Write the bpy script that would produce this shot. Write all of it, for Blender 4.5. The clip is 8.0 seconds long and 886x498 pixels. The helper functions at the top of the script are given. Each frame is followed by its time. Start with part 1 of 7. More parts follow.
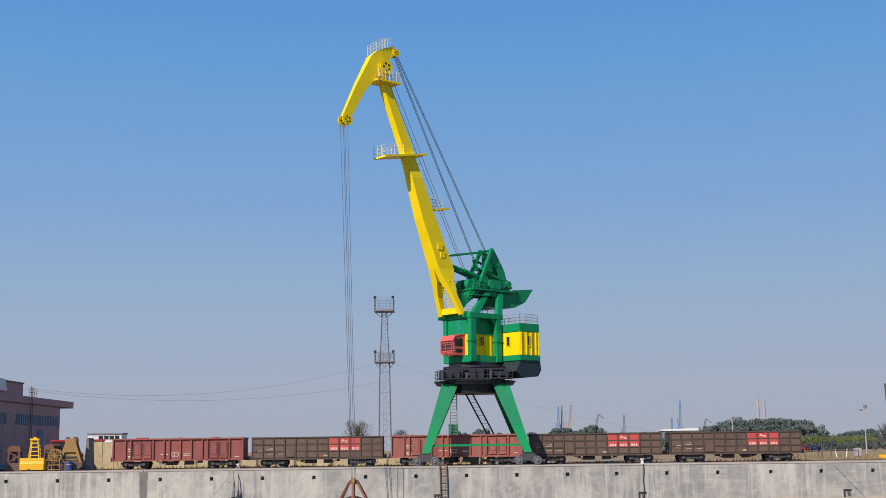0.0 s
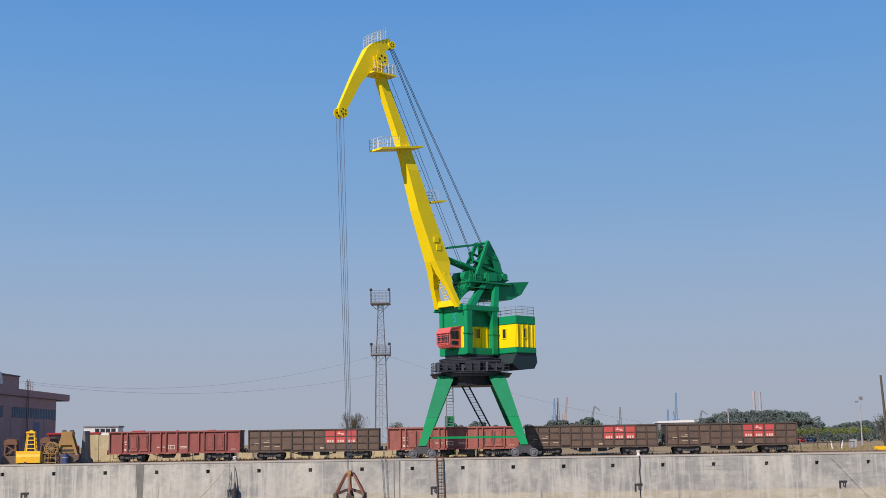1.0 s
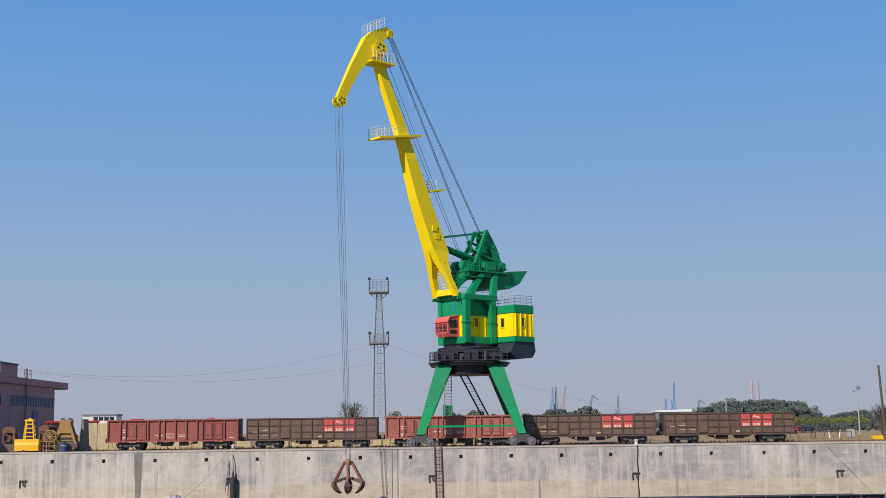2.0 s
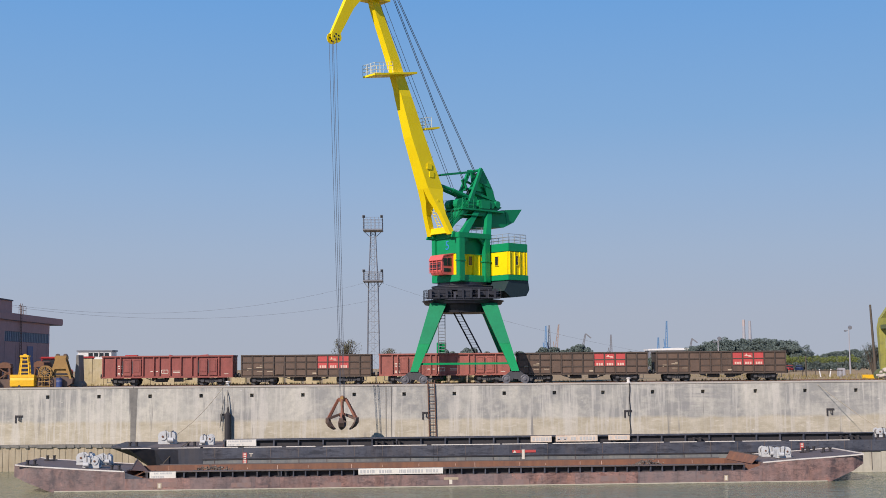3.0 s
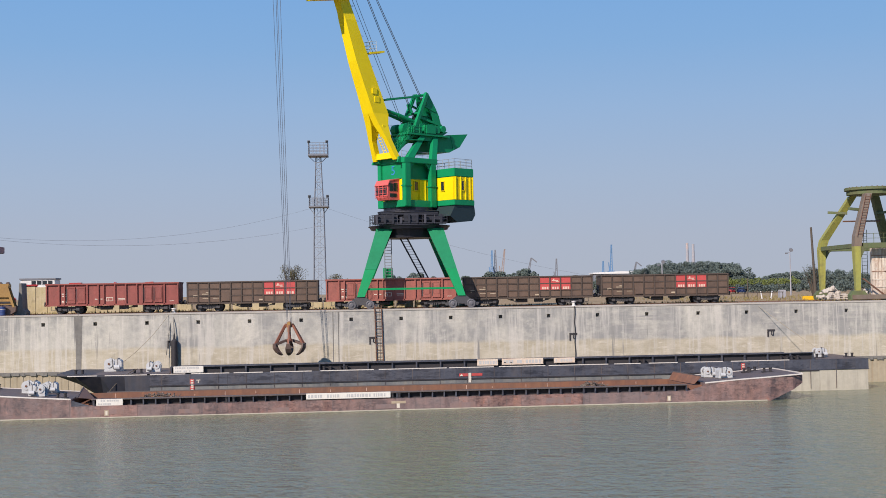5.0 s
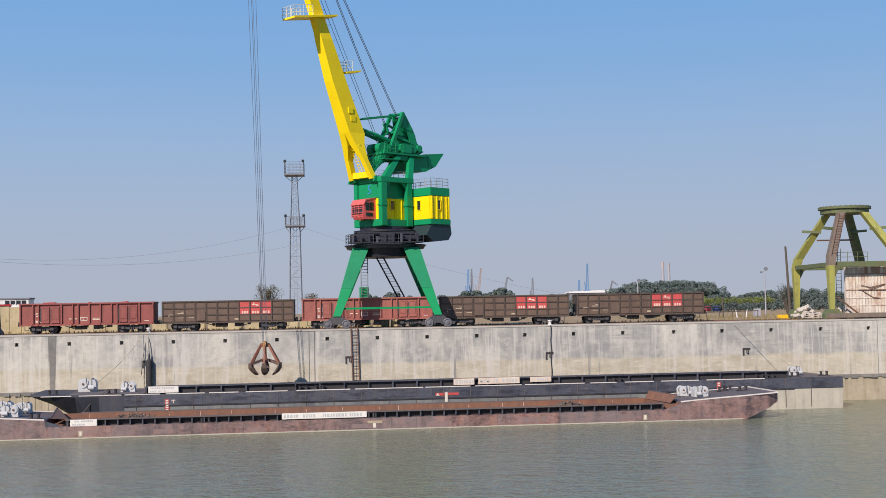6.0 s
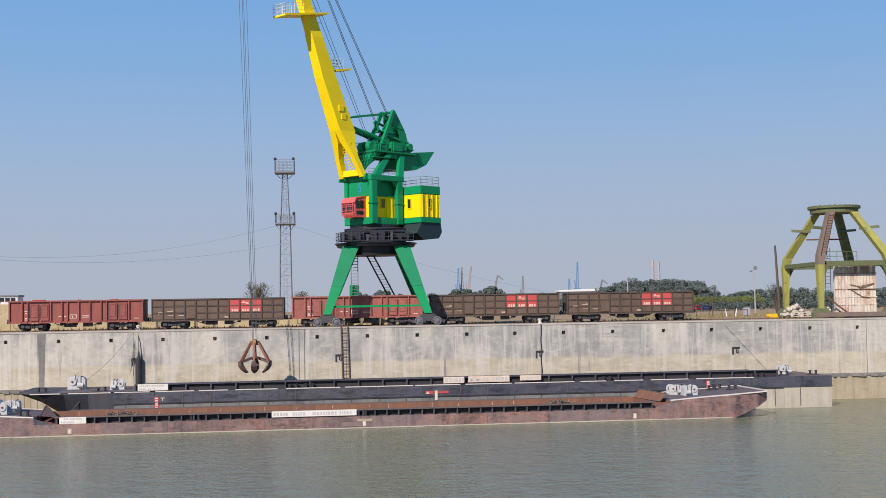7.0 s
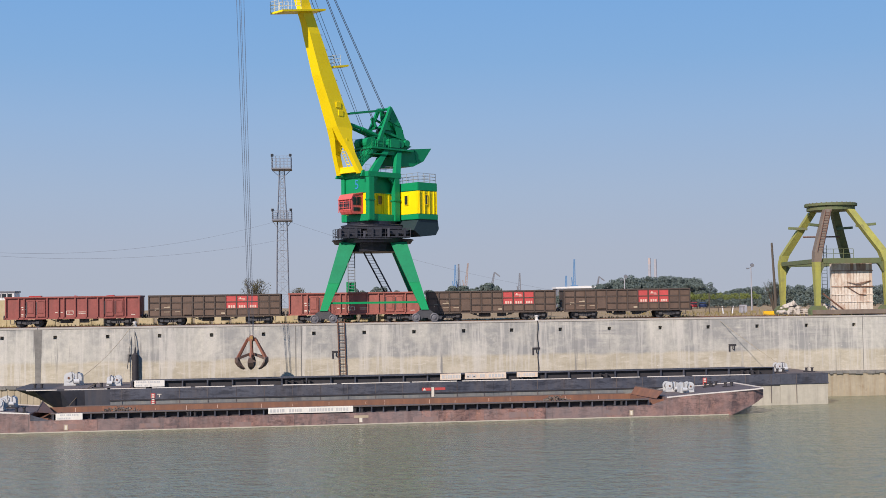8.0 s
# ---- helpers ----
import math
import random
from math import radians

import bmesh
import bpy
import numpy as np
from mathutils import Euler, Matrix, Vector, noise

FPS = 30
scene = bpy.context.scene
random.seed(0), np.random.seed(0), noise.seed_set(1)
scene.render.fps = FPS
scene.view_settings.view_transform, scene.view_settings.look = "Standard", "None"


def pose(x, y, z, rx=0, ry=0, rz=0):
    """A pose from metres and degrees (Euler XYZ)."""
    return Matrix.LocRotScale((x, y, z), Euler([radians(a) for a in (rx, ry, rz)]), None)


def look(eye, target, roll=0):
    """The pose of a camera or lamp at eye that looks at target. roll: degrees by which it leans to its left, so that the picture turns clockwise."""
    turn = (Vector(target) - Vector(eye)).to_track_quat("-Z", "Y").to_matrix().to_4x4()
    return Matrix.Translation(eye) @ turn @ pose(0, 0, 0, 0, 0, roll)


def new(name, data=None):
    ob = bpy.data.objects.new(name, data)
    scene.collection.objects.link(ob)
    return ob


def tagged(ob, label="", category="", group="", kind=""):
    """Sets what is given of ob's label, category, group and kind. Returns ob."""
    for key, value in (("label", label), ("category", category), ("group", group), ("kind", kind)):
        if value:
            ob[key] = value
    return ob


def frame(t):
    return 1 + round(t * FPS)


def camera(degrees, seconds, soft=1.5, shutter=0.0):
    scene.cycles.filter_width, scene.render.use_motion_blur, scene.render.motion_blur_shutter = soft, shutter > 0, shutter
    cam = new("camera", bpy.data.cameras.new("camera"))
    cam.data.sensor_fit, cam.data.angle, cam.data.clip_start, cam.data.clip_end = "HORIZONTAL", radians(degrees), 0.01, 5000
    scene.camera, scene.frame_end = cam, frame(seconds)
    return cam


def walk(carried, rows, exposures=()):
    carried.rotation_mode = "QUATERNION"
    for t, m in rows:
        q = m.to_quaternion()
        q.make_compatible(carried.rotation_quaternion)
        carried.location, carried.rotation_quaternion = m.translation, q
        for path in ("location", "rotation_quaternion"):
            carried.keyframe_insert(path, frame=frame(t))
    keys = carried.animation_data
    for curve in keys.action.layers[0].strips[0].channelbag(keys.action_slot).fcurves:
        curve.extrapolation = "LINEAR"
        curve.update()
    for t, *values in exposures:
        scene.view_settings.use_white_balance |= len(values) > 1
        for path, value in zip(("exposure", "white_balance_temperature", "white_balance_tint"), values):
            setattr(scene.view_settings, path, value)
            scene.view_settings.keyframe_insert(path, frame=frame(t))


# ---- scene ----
# camera: on a boat's upper deck, turning where it stands
cam = camera(38.0, 8.0, soft=0.6)
TURNS = [
    (0.0, 0.420, 8.843, 0.736), (0.5, 0.316, 8.721, 0.861), (1.0, 0.257, 8.504, 0.839), (1.5, 0.229, 8.273, 0.821),
    (1.7, 0.21, 8.17, 0.80), (2.4, 0.10, 7.80, 0.62), (2.8, -0.015, 6.865, 0.470), (3.0, -0.110, 5.259, 0.496),
    (3.1, -0.17, 4.25, 0.51), (3.2, -0.33, 3.12, 0.53), (3.3, -0.50, 1.91, 0.55), (3.4, -0.62, 1.31, 0.56),
    (3.5, -0.712, 1.130, 0.567), (4.0, -1.392, 1.236, 0.740), (4.5, -2.009, 1.515, 0.941), (4.7, -2.20, 1.62, 0.96),
    (5.8, -3.32, 2.70, 1.07), (6.0, -3.535, 2.733, 1.067), (6.5, -3.742, 2.730, 0.979), (7.0, -3.974, 2.650, 0.940),
    (7.5, -4.072, 2.565, 0.923), (8.0, -4.117, 2.502, 0.845)]
# the clip's camera opens up a little as it turns down from the sky
walk(cam, [(t, pose(0, 0, 1.6, 90 + p, r, y)) for t, y, p, r in TURNS], [(0.0, -0.05), (1.7, -0.05), (2.8, 0.0), (3.5, 0.10), (8.0, 0.10)])

# world and sun: clear late-morning sky, sun behind the camera and to its left
SUN_WAY = Vector((0.67, 1.0, -0.80)).normalized()
SUN_UP = math.asin(-SUN_WAY.z)
SUN_TURN = math.atan2(-SUN_WAY.x, -SUN_WAY.y)
world = bpy.data.worlds.new("world")
scene.world = world
world.use_nodes = True
wn, wl = world.node_tree.nodes, world.node_tree.links
sky = wn.new("ShaderNodeTexSky")
sky.sky_type = "NISHITA"
sky.sun_disc = False
sky.sun_elevation = SUN_UP
sky.sun_rotation = SUN_TURN
sky.altitude = 0
sky.air_density, sky.dust_density, sky.ozone_density = 1.0, 0.25, 4.0
# summer haze: a pale veil lies over the clear sky, thickest at the horizon
ray = wn.new("ShaderNodeTexCoord")
split = wn.new("ShaderNodeSeparateXYZ")
wl.new(ray.outputs["Generated"], split.inputs[0])
veil = wn.new("ShaderNodeValToRGB")
VEIL = [(0.0, (0.395, 0.432, 0.515)), (0.040, (0.385, 0.436, 0.540)), (0.087, (0.347, 0.440, 0.592)), (0.141, (0.282, 0.423, 0.642)),
        (0.187, (0.220, 0.394, 0.660)), (0.294, (0.140, 0.340, 0.686)), (0.345, (0.110, 0.300, 0.680)), (0.70, (0.060, 0.210, 0.600))]
for k, (at_, c_) in enumerate(VEIL):
    stop = veil.color_ramp.elements[k] if k < 2 else veil.color_ramp.elements.new(at_)
    stop.position, stop.color = at_, (*c_, 1)
wl.new(split.outputs["Z"], veil.inputs[0])
lift = wn.new("ShaderNodeVectorMath")
lift.operation = "SCALE"
lift.inputs["Scale"].default_value = 10.0
wl.new(veil.outputs[0], lift.inputs[0])
thin = wn.new("ShaderNodeMapRange")
for k, v in enumerate((0.30, 0.95, 0.0, 0.6)):
    thin.inputs[k + 1].default_value = v
wl.new(split.outputs["Z"], thin.inputs[0])
haze = wn.new("ShaderNodeMix")
haze.data_type = "RGBA"
wl.new(thin.outputs[0], haze.inputs[0])
wl.new(lift.outputs[0], haze.inputs[6])
wl.new(sky.outputs[0], haze.inputs[7])
wl.new(haze.outputs[2], wn["Background"].inputs[0])
wn["Background"].inputs[1].default_value = 0.10
sun = new("sun", bpy.data.lights.new("sun", "SUN"))
sun.data.energy, sun.data.angle, sun.data.color = 4.9, radians(0.6), (1.0, 0.872, 0.775)
sun.matrix_world = look((-60, -80, 80), Vector((-60, -80, 80)) + SUN_WAY)


# ---------- materials ----------
def mat(name, c1, c2=None, rough=0.6, metal=0.0, grain=6.0, big=0.5, bump=0.15, c3=None, wear=0.5, streak=0.0, coat=0.0, fine=0.55):
    """Two-scale procedural surface: c1 to c2 by large patches and grain, c3 as worn or stained spots, streak as drips down the face."""
    m = bpy.data.materials.new(name)
    m.use_nodes = True
    n, l = m.node_tree.nodes, m.node_tree.links
    b = n["Principled BSDF"]
    c2 = c2 or tuple(v * 0.7 for v in c1)
    geo = n.new("ShaderNodeNewGeometry")
    rnd = n.new("ShaderNodeObjectInfo")
    off = n.new("ShaderNodeVectorMath")
    off.operation = "MULTIPLY_ADD"
    cmb = n.new("ShaderNodeCombineXYZ")
    l.new(rnd.outputs["Random"], cmb.inputs[0])
    l.new(rnd.outputs["Random"], cmb.inputs[1])
    l.new(cmb.outputs[0], off.inputs[0])
    off.inputs[1].default_value = (31, 17, 0)
    l.new(geo.outputs["Position"], off.inputs[2])

    def noise_at(scale, detail, stretch=(1, 1, 1)):
        mp = n.new("ShaderNodeMapping")
        mp.inputs["Scale"].default_value = stretch
        l.new(off.outputs[0], mp.inputs[0])
        t = n.new("ShaderNodeTexNoise")
        t.inputs["Scale"].default_value = scale
        t.inputs["Detail"].default_value = detail
        t.inputs["Roughness"].default_value = 0.62
        l.new(mp.outputs[0], t.inputs[0])
        return t.outputs["Fac"]

    def span(fac, lo, hi):
        r = n.new("ShaderNodeMapRange")
        r.inputs[1].default_value, r.inputs[2].default_value = lo, hi
        l.new(fac, r.inputs[0])
        return r.outputs[0]

    def mix(fac, a, c):
        x = n.new("ShaderNodeMix")
        x.data_type = "RGBA"
        l.new(fac, x.inputs[0])
        for v, i in ((a, 6), (c, 7)):
            if isinstance(v, tuple):
                x.inputs[i].default_value = (*v, 1)
            else:
                l.new(v, x.inputs[i])
        return x.outputs[2]
    big_n, fine_n = noise_at(big, 4), noise_at(grain, 5)
    col = mix(span(big_n, 0.32, 0.68), c1, c2)
    dark = tuple(v * 0.72 for v in c1)
    f = n.new("ShaderNodeMath")
    f.operation = "MULTIPLY"
    l.new(span(fine_n, 0.4, 0.75), f.inputs[0])
    f.inputs[1].default_value = fine
    col = mix(f.outputs[0], col, dark)
    if streak:
        s = n.new("ShaderNodeMath")
        s.operation = "MULTIPLY"
        l.new(span(noise_at(1.6, 5, (1, 1, 0.09)), 0.46, 0.72), s.inputs[0])
        s.inputs[1].default_value = streak
        col = mix(s.outputs[0], col, c3 or dark)
    if c3:
        col = mix(span(noise_at(grain * 0.35, 6), 0.72 - wear * 0.25, 0.80), col, c3)
    l.new(col, b.inputs["Base Color"])
    b.inputs["Metallic"].default_value = metal
    rr = n.new("ShaderNodeMapRange")
    rr.inputs[3].default_value, rr.inputs[4].default_value = max(rough - 0.12, 0.03), min(rough + 0.15, 1)
    l.new(fine_n, rr.inputs[0])
    l.new(rr.outputs[0], b.inputs["Roughness"])
    b.inputs["Coat Weight"].default_value = coat
    if bump:
        bp = n.new("ShaderNodeBump")
        bp.inputs["Strength"].default_value = bump
        bp.inputs["Distance"].default_value = 0.03
        l.new(fine_n, bp.inputs["Height"])
        l.new(bp.outputs[0], b.inputs["Normal"])
    return m


YELLOW = mat("crane_yellow", (0.90, 0.69, 0.006), (0.86, 0.63, 0.006), 0.38, grain=3, bump=0.03, c3=(0.70, 0.50, 0.02), wear=0.0, fine=0.12)
GREEN = mat("crane_green", (0.007, 0.27, 0.105), (0.006, 0.23, 0.09), 0.42, grain=3, bump=0.04, c3=(0.015, 0.16, 0.07), wear=0.15, fine=0.3)
GREEN_FADED = mat("leg_green", (0.009, 0.235, 0.10), (0.008, 0.20, 0.085), 0.5, grain=3, bump=0.04, c3=(0.03, 0.14, 0.07), wear=0.2)
GREEN_FRESH = mat("leg_green_fresh", (0.004, 0.28, 0.095), (0.004, 0.24, 0.08), 0.4, grain=3, bump=0.03)
RED = mat("cab_red", (0.70, 0.135, 0.12), (0.62, 0.12, 0.11), 0.4, grain=4, bump=0.03)
TEAL_BLACK = mat("ballast_dark_green", (0.013, 0.032, 0.038), (0.018, 0.036, 0.04), 0.6, grain=4, bump=0.1)
TRIM = mat("worn_edge_steel", (0.055, 0.057, 0.075), (0.045, 0.045, 0.06), 0.5, grain=5, bump=0.1)
BLACK = mat("greasy_black", (0.011, 0.013, 0.023), (0.018, 0.019, 0.028), 0.5, grain=5, bump=0.2)
STEEL = mat("grey_steel", (0.28, 0.29, 0.30), (0.22, 0.22, 0.23), 0.5, metal=0.3, grain=8, bump=0.05)
RAIL_WHITE = mat("rail_paint", (0.72, 0.70, 0.55), (0.62, 0.62, 0.50), 0.5, grain=8, bump=0.0)
RAIL_GREY = mat("galvanised_rail", (0.30, 0.33, 0.36), (0.22, 0.24, 0.26), 0.5, grain=8, bump=0.0)
ROPE = mat("wire_rope", (0.10, 0.11, 0.14), (0.07, 0.08, 0.10), 0.5, metal=0.4, grain=20, bump=0.0)
GLASS = mat("dark_glass", (0.02, 0.025, 0.03), (0.03, 0.035, 0.04), 0.12, grain=2, bump=0.0)
BOGIE = mat("bogie_steel", (0.045, 0.048, 0.058), (0.07, 0.065, 0.065), 0.6, grain=6, bump=0.2, c3=(0.12, 0.07, 0.045), wear=0.3)
WHEEL = mat("worn_wheel", (0.16, 0.16, 0.18), (0.11, 0.105, 0.11), 0.5, metal=0.2, grain=6, bump=0.1)
WAGON_RED = mat("oxide_red_paint", (0.30, 0.078, 0.064), (0.26, 0.07, 0.058), 0.62, grain=4, big=0.8, bump=0.08, c3=(0.13, 0.05, 0.04), wear=0.35, streak=0.35)
WAGON_RED_LIGHT = mat("faded_oxide_red", (0.36, 0.115, 0.09), (0.31, 0.10, 0.08), 0.65, grain=4, big=0.8, bump=0.08, c3=(0.16, 0.06, 0.045), wear=0.35, streak=0.35)
WAGON_BROWN = mat("brown_paint", (0.138, 0.090, 0.065), (0.10, 0.067, 0.050), 0.68, grain=4, big=0.7, bump=0.1, c3=(0.15, 0.085, 0.05), wear=0.4, streak=0.4)
WAGON_DARK = mat("dark_rib_paint", (0.086, 0.061, 0.047), (0.062, 0.047, 0.039), 0.7, grain=5, bump=0.1, c3=(0.09, 0.06, 0.045), wear=0.3)
PLACARD = mat("placard_red", (0.53, 0.075, 0.07), (0.44, 0.065, 0.06), 0.55, grain=3, bump=0.03, c3=(0.30, 0.06, 0.05), wear=0.2)
MARK = mat("marking_paint", (0.72, 0.66, 0.56), (0.60, 0.54, 0.45), 0.6, grain=10, bump=0.0, c3=(0.45, 0.30, 0.24), wear=0.3)
MARK_FADED = mat("faded_cream_marking", (0.72, 0.52, 0.42), (0.64, 0.42, 0.34), 0.6, grain=10, bump=0.0, c3=(0.5, 0.14, 0.10), wear=0.2)
MARK_OCHRE = mat("marking_ochre", (0.46, 0.38, 0.27), (0.38, 0.30, 0.21), 0.6, grain=10, bump=0.0)


def quay_concrete():
    """Pale concrete: grey board-marked skin above the flood line, lime runs over it, olive silt below."""
    m = bpy.data.materials.new("quay_concrete")
    m.use_nodes = True
    n, l = m.node_tree.nodes, m.node_tree.links
    b = n["Principled BSDF"]
    pos = n.new("ShaderNodeNewGeometry").outputs["Position"]

    def fog(scale, stretch=(1, 1, 1), lo=0.4, hi=0.6, detail=6, move=0.0):
        mp, t, r = n.new("ShaderNodeMapping"), n.new("ShaderNodeTexNoise"), n.new("ShaderNodeMapRange")
        mp.inputs["Scale"].default_value, mp.inputs["Location"].default_value = stretch, (move, 0, move * 0.7)
        t.inputs["Scale"].default_value, t.inputs["Detail"].default_value, t.inputs["Roughness"].default_value = scale, detail, 0.62
        r.inputs[1].default_value, r.inputs[2].default_value = lo, hi
        l.new(pos, mp.inputs[0])
        l.new(mp.outputs[0], t.inputs[0])
        l.new(t.outputs["Fac"], r.inputs[0])
        return r.outputs[0]

    def calc(op, a, c):
        k = n.new("ShaderNodeMath")
        k.operation, k.use_clamp = op, True
        for v, q in ((a, 0), (c, 1)):
            if isinstance(v, float):
                k.inputs[q].default_value = v
            else:
                l.new(v, k.inputs[q])
        return k.outputs[0]

    def blend(fac, a, c):
        x = n.new("ShaderNodeMix")
        x.data_type = "RGBA"
        l.new(fac, x.inputs[0])
        for v, q in ((a, 6), (c, 7)):
            if isinstance(v, tuple):
                x.inputs[q].default_value = (*v, 1)
            else:
                l.new(v, x.inputs[q])
        return x.outputs[2]
    sep = n.new("ShaderNodeSeparateXYZ")
    l.new(pos, sep.inputs[0])
    wob = n.new("ShaderNodeTexNoise")
    wob.inputs["Scale"].default_value, wob.inputs["Detail"].default_value = 0.5, 5
    l.new(pos, wob.inputs[0])
    high = n.new("ShaderNodeMath")
    high.operation = "MULTIPLY_ADD"
    l.new(wob.outputs["Fac"], high.inputs[0])
    high.inputs[1].default_value = 0.7
    l.new(sep.outputs["Z"], high.inputs[2])
    dry = n.new("ShaderNodeMapRange")
    dry.inputs[1].default_value, dry.inputs[2].default_value = -3.10, -2.80
    l.new(high.outputs[0], dry.inputs[0])
    runs = calc("MAXIMUM", fog(1.5, (1, 1, 0.05), 0.51, 0.60, 5, 3.0), calc("MULTIPLY", fog(3.2, (1, 1, 0.07), 0.54, 0.62, 4, 9.0), 0.8))
    runs = calc("MULTIPLY", runs, fog(0.22, (1, 1, 0.4), 0.38, 0.54, 3, 21.0))
    skin = calc("MULTIPLY", fog(0.19, (1, 1, 0.7), 0.42, 0.53, 7, 5.0), fog(1.1, (0.7, 1, 1.2), 0.28, 0.52, 7, 13.0))
    boards = calc("MULTIPLY", fog(2.3, (0.09, 1, 2.0), 0.50, 0.62, 6, 2.0), fog(0.10, (1, 1, 0.8), 0.50, 0.64, 5, 55.0))
    col = blend(fog(0.6, (1, 1, 0.25), 0.35, 0.65, 6, 1.0), (0.572, 0.545, 0.468), (0.452, 0.438, 0.388))
    col = blend(calc("MULTIPLY", fog(2.2, (0.8, 1, 0.8), 0.42, 0.66, 7, 60.0), 0.45), col, (0.30, 0.285, 0.26))
    col = blend(calc("MULTIPLY", skin, 0.88), col, (0.265, 0.265, 0.255))
    col = blend(calc("MULTIPLY", boards, 0.7), col, (0.25, 0.245, 0.245))
    silt = blend(fog(1.1, (0.6, 1, 1.3), 0.36, 0.62, 8, 4.0), (0.53, 0.475, 0.365), (0.41, 0.362, 0.265))
    silt = blend(calc("MULTIPLY", fog(3.0, (0.35, 1, 1.6), 0.56, 0.68, 6, 8.0), 0.7), silt, (0.61, 0.555, 0.45))
    col = blend(dry.outputs[0], silt, col)
    col = blend(calc("MULTIPLY", runs, 0.65), col, (0.59, 0.558, 0.50))
    drips = calc("MULTIPLY", fog(2.0, (1, 1, 0.06), 0.60, 0.70, 5, 31.0), fog(0.3, (1, 1, 0.5), 0.45, 0.58, 3, 17.0))
    col = blend(calc("MULTIPLY", drips, 0.85), col, (0.19, 0.185, 0.18))
    chips = fog(2.6, (0.6, 1, 1.2), 0.70, 0.73, 4, 40.0)
    col = blend(calc("MULTIPLY", chips, 0.8), col, (0.66, 0.63, 0.58))
    grain = fog(7.0, (1, 1, 1), 0.30, 0.72, 6, 0.5)
    col = blend(calc("MULTIPLY", grain, 0.28), col, (0.25, 0.24, 0.22))
    l.new(col, b.inputs["Base Color"])
    b.inputs["Roughness"].default_value = 0.88
    bp = n.new("ShaderNodeBump")
    bp.inputs["Strength"].default_value, bp.inputs["Distance"].default_value = 0.35, 0.015
    l.new(calc("ADD", grain, boards), bp.inputs["Height"])
    l.new(bp.outputs[0], b.inputs["Normal"])
    return m


CONCRETE = quay_concrete()


def weather(m, dark, amount, bands=((0.9, (1, 1, 0.06), 0.50, 0.66), (0.13, (1, 1, 1.6), 0.46, 0.64), (2.2, (1, 1, 0.5), 0.30, 0.70))):
    """Grey water stains in long drips and broad blotches over what is there."""
    n, l = m.node_tree.nodes, m.node_tree.links
    b = n["Principled BSDF"]
    old = b.inputs["Base Color"].links[0].from_socket
    geo = n.new("ShaderNodeNewGeometry")
    facs = []
    for scale, stretch, lo, hi in bands:
        mp = n.new("ShaderNodeMapping")
        mp.inputs["Scale"].default_value = stretch
        mp.inputs["Location"].default_value = (7.3, 0, 2.1)
        l.new(geo.outputs["Position"], mp.inputs[0])
        t = n.new("ShaderNodeTexNoise")
        t.inputs["Scale"].default_value = scale
        t.inputs["Detail"].default_value = 7
        t.inputs["Roughness"].default_value = 0.65
        l.new(mp.outputs[0], t.inputs[0])
        r = n.new("ShaderNodeMapRange")
        r.inputs[1].default_value, r.inputs[2].default_value = lo, hi
        l.new(t.outputs["Fac"], r.inputs[0])
        facs.append(r.outputs[0])
    add = n.new("ShaderNodeMath")
    l.new(facs[0], add.inputs[0])
    l.new(facs[1], add.inputs[1])
    mul = n.new("ShaderNodeMath")
    mul.operation = "MULTIPLY"
    l.new(add.outputs[0], mul.inputs[0])
    l.new(facs[2], mul.inputs[1])
    sc = n.new("ShaderNodeMath")
    sc.operation, sc.use_clamp = "MULTIPLY", True
    l.new(mul.outputs[0], sc.inputs[0])
    sc.inputs[1].default_value = amount
    x = n.new("ShaderNodeMix")
    x.data_type, x.blend_type = "RGBA", "MULTIPLY"
    l.new(sc.outputs[0], x.inputs[0])
    l.new(old, x.inputs[6])
    x.inputs[7].default_value = (*dark, 1)
    l.new(x.outputs[2], b.inputs["Base Color"])



CONCRETE_TOP = mat("quay_top", (0.46, 0.43, 0.38), (0.38, 0.355, 0.31), 0.9, grain=1.4, big=0.12, bump=0.3, c3=(0.30, 0.27, 0.22), wear=0.3)
CONCRETE_DARK = mat("stained_concrete", (0.16, 0.155, 0.145), (0.24, 0.225, 0.20), 0.9, grain=3, bump=0.4, streak=0.5)
CONCRETE_OLD = mat("mossy_concrete", (0.52, 0.45, 0.31), (0.42, 0.35, 0.18), 0.9, grain=3, big=0.7, bump=0.4, c3=(0.20, 0.16, 0.08), wear=0.5, streak=0.5)
PILING = mat("tan_piling", (0.42, 0.36, 0.26), (0.34, 0.29, 0.20), 0.8, grain=3, bump=0.3, c3=(0.24, 0.17, 0.10), wear=0.4, streak=0.5)
SOIL = mat("dry_soil", (0.40, 0.285, 0.17), (0.32, 0.245, 0.14), 0.95, grain=0.9, big=0.05, bump=0.15, c3=(0.34, 0.28, 0.15), wear=0.5)
BALLAST = mat("ballast", (0.26, 0.22, 0.17), (0.20, 0.17, 0.13), 0.95, grain=7, bump=0.8, c3=(0.14, 0.12, 0.10), wear=0.6)
HULL_RED = mat("rusty_hull", (0.37, 0.20, 0.162), (0.215, 0.165, 0.158), 0.65, grain=4.5, big=0.7, bump=0.3, c3=(0.27, 0.14, 0.10), wear=0.42, streak=0.7)
HULL_PATCH = mat("sooty_hull_patch", (0.25, 0.165, 0.15), (0.18, 0.145, 0.145), 0.65, grain=4, big=0.9, bump=0.3, c3=(0.26, 0.13, 0.08), wear=0.4, streak=0.5)
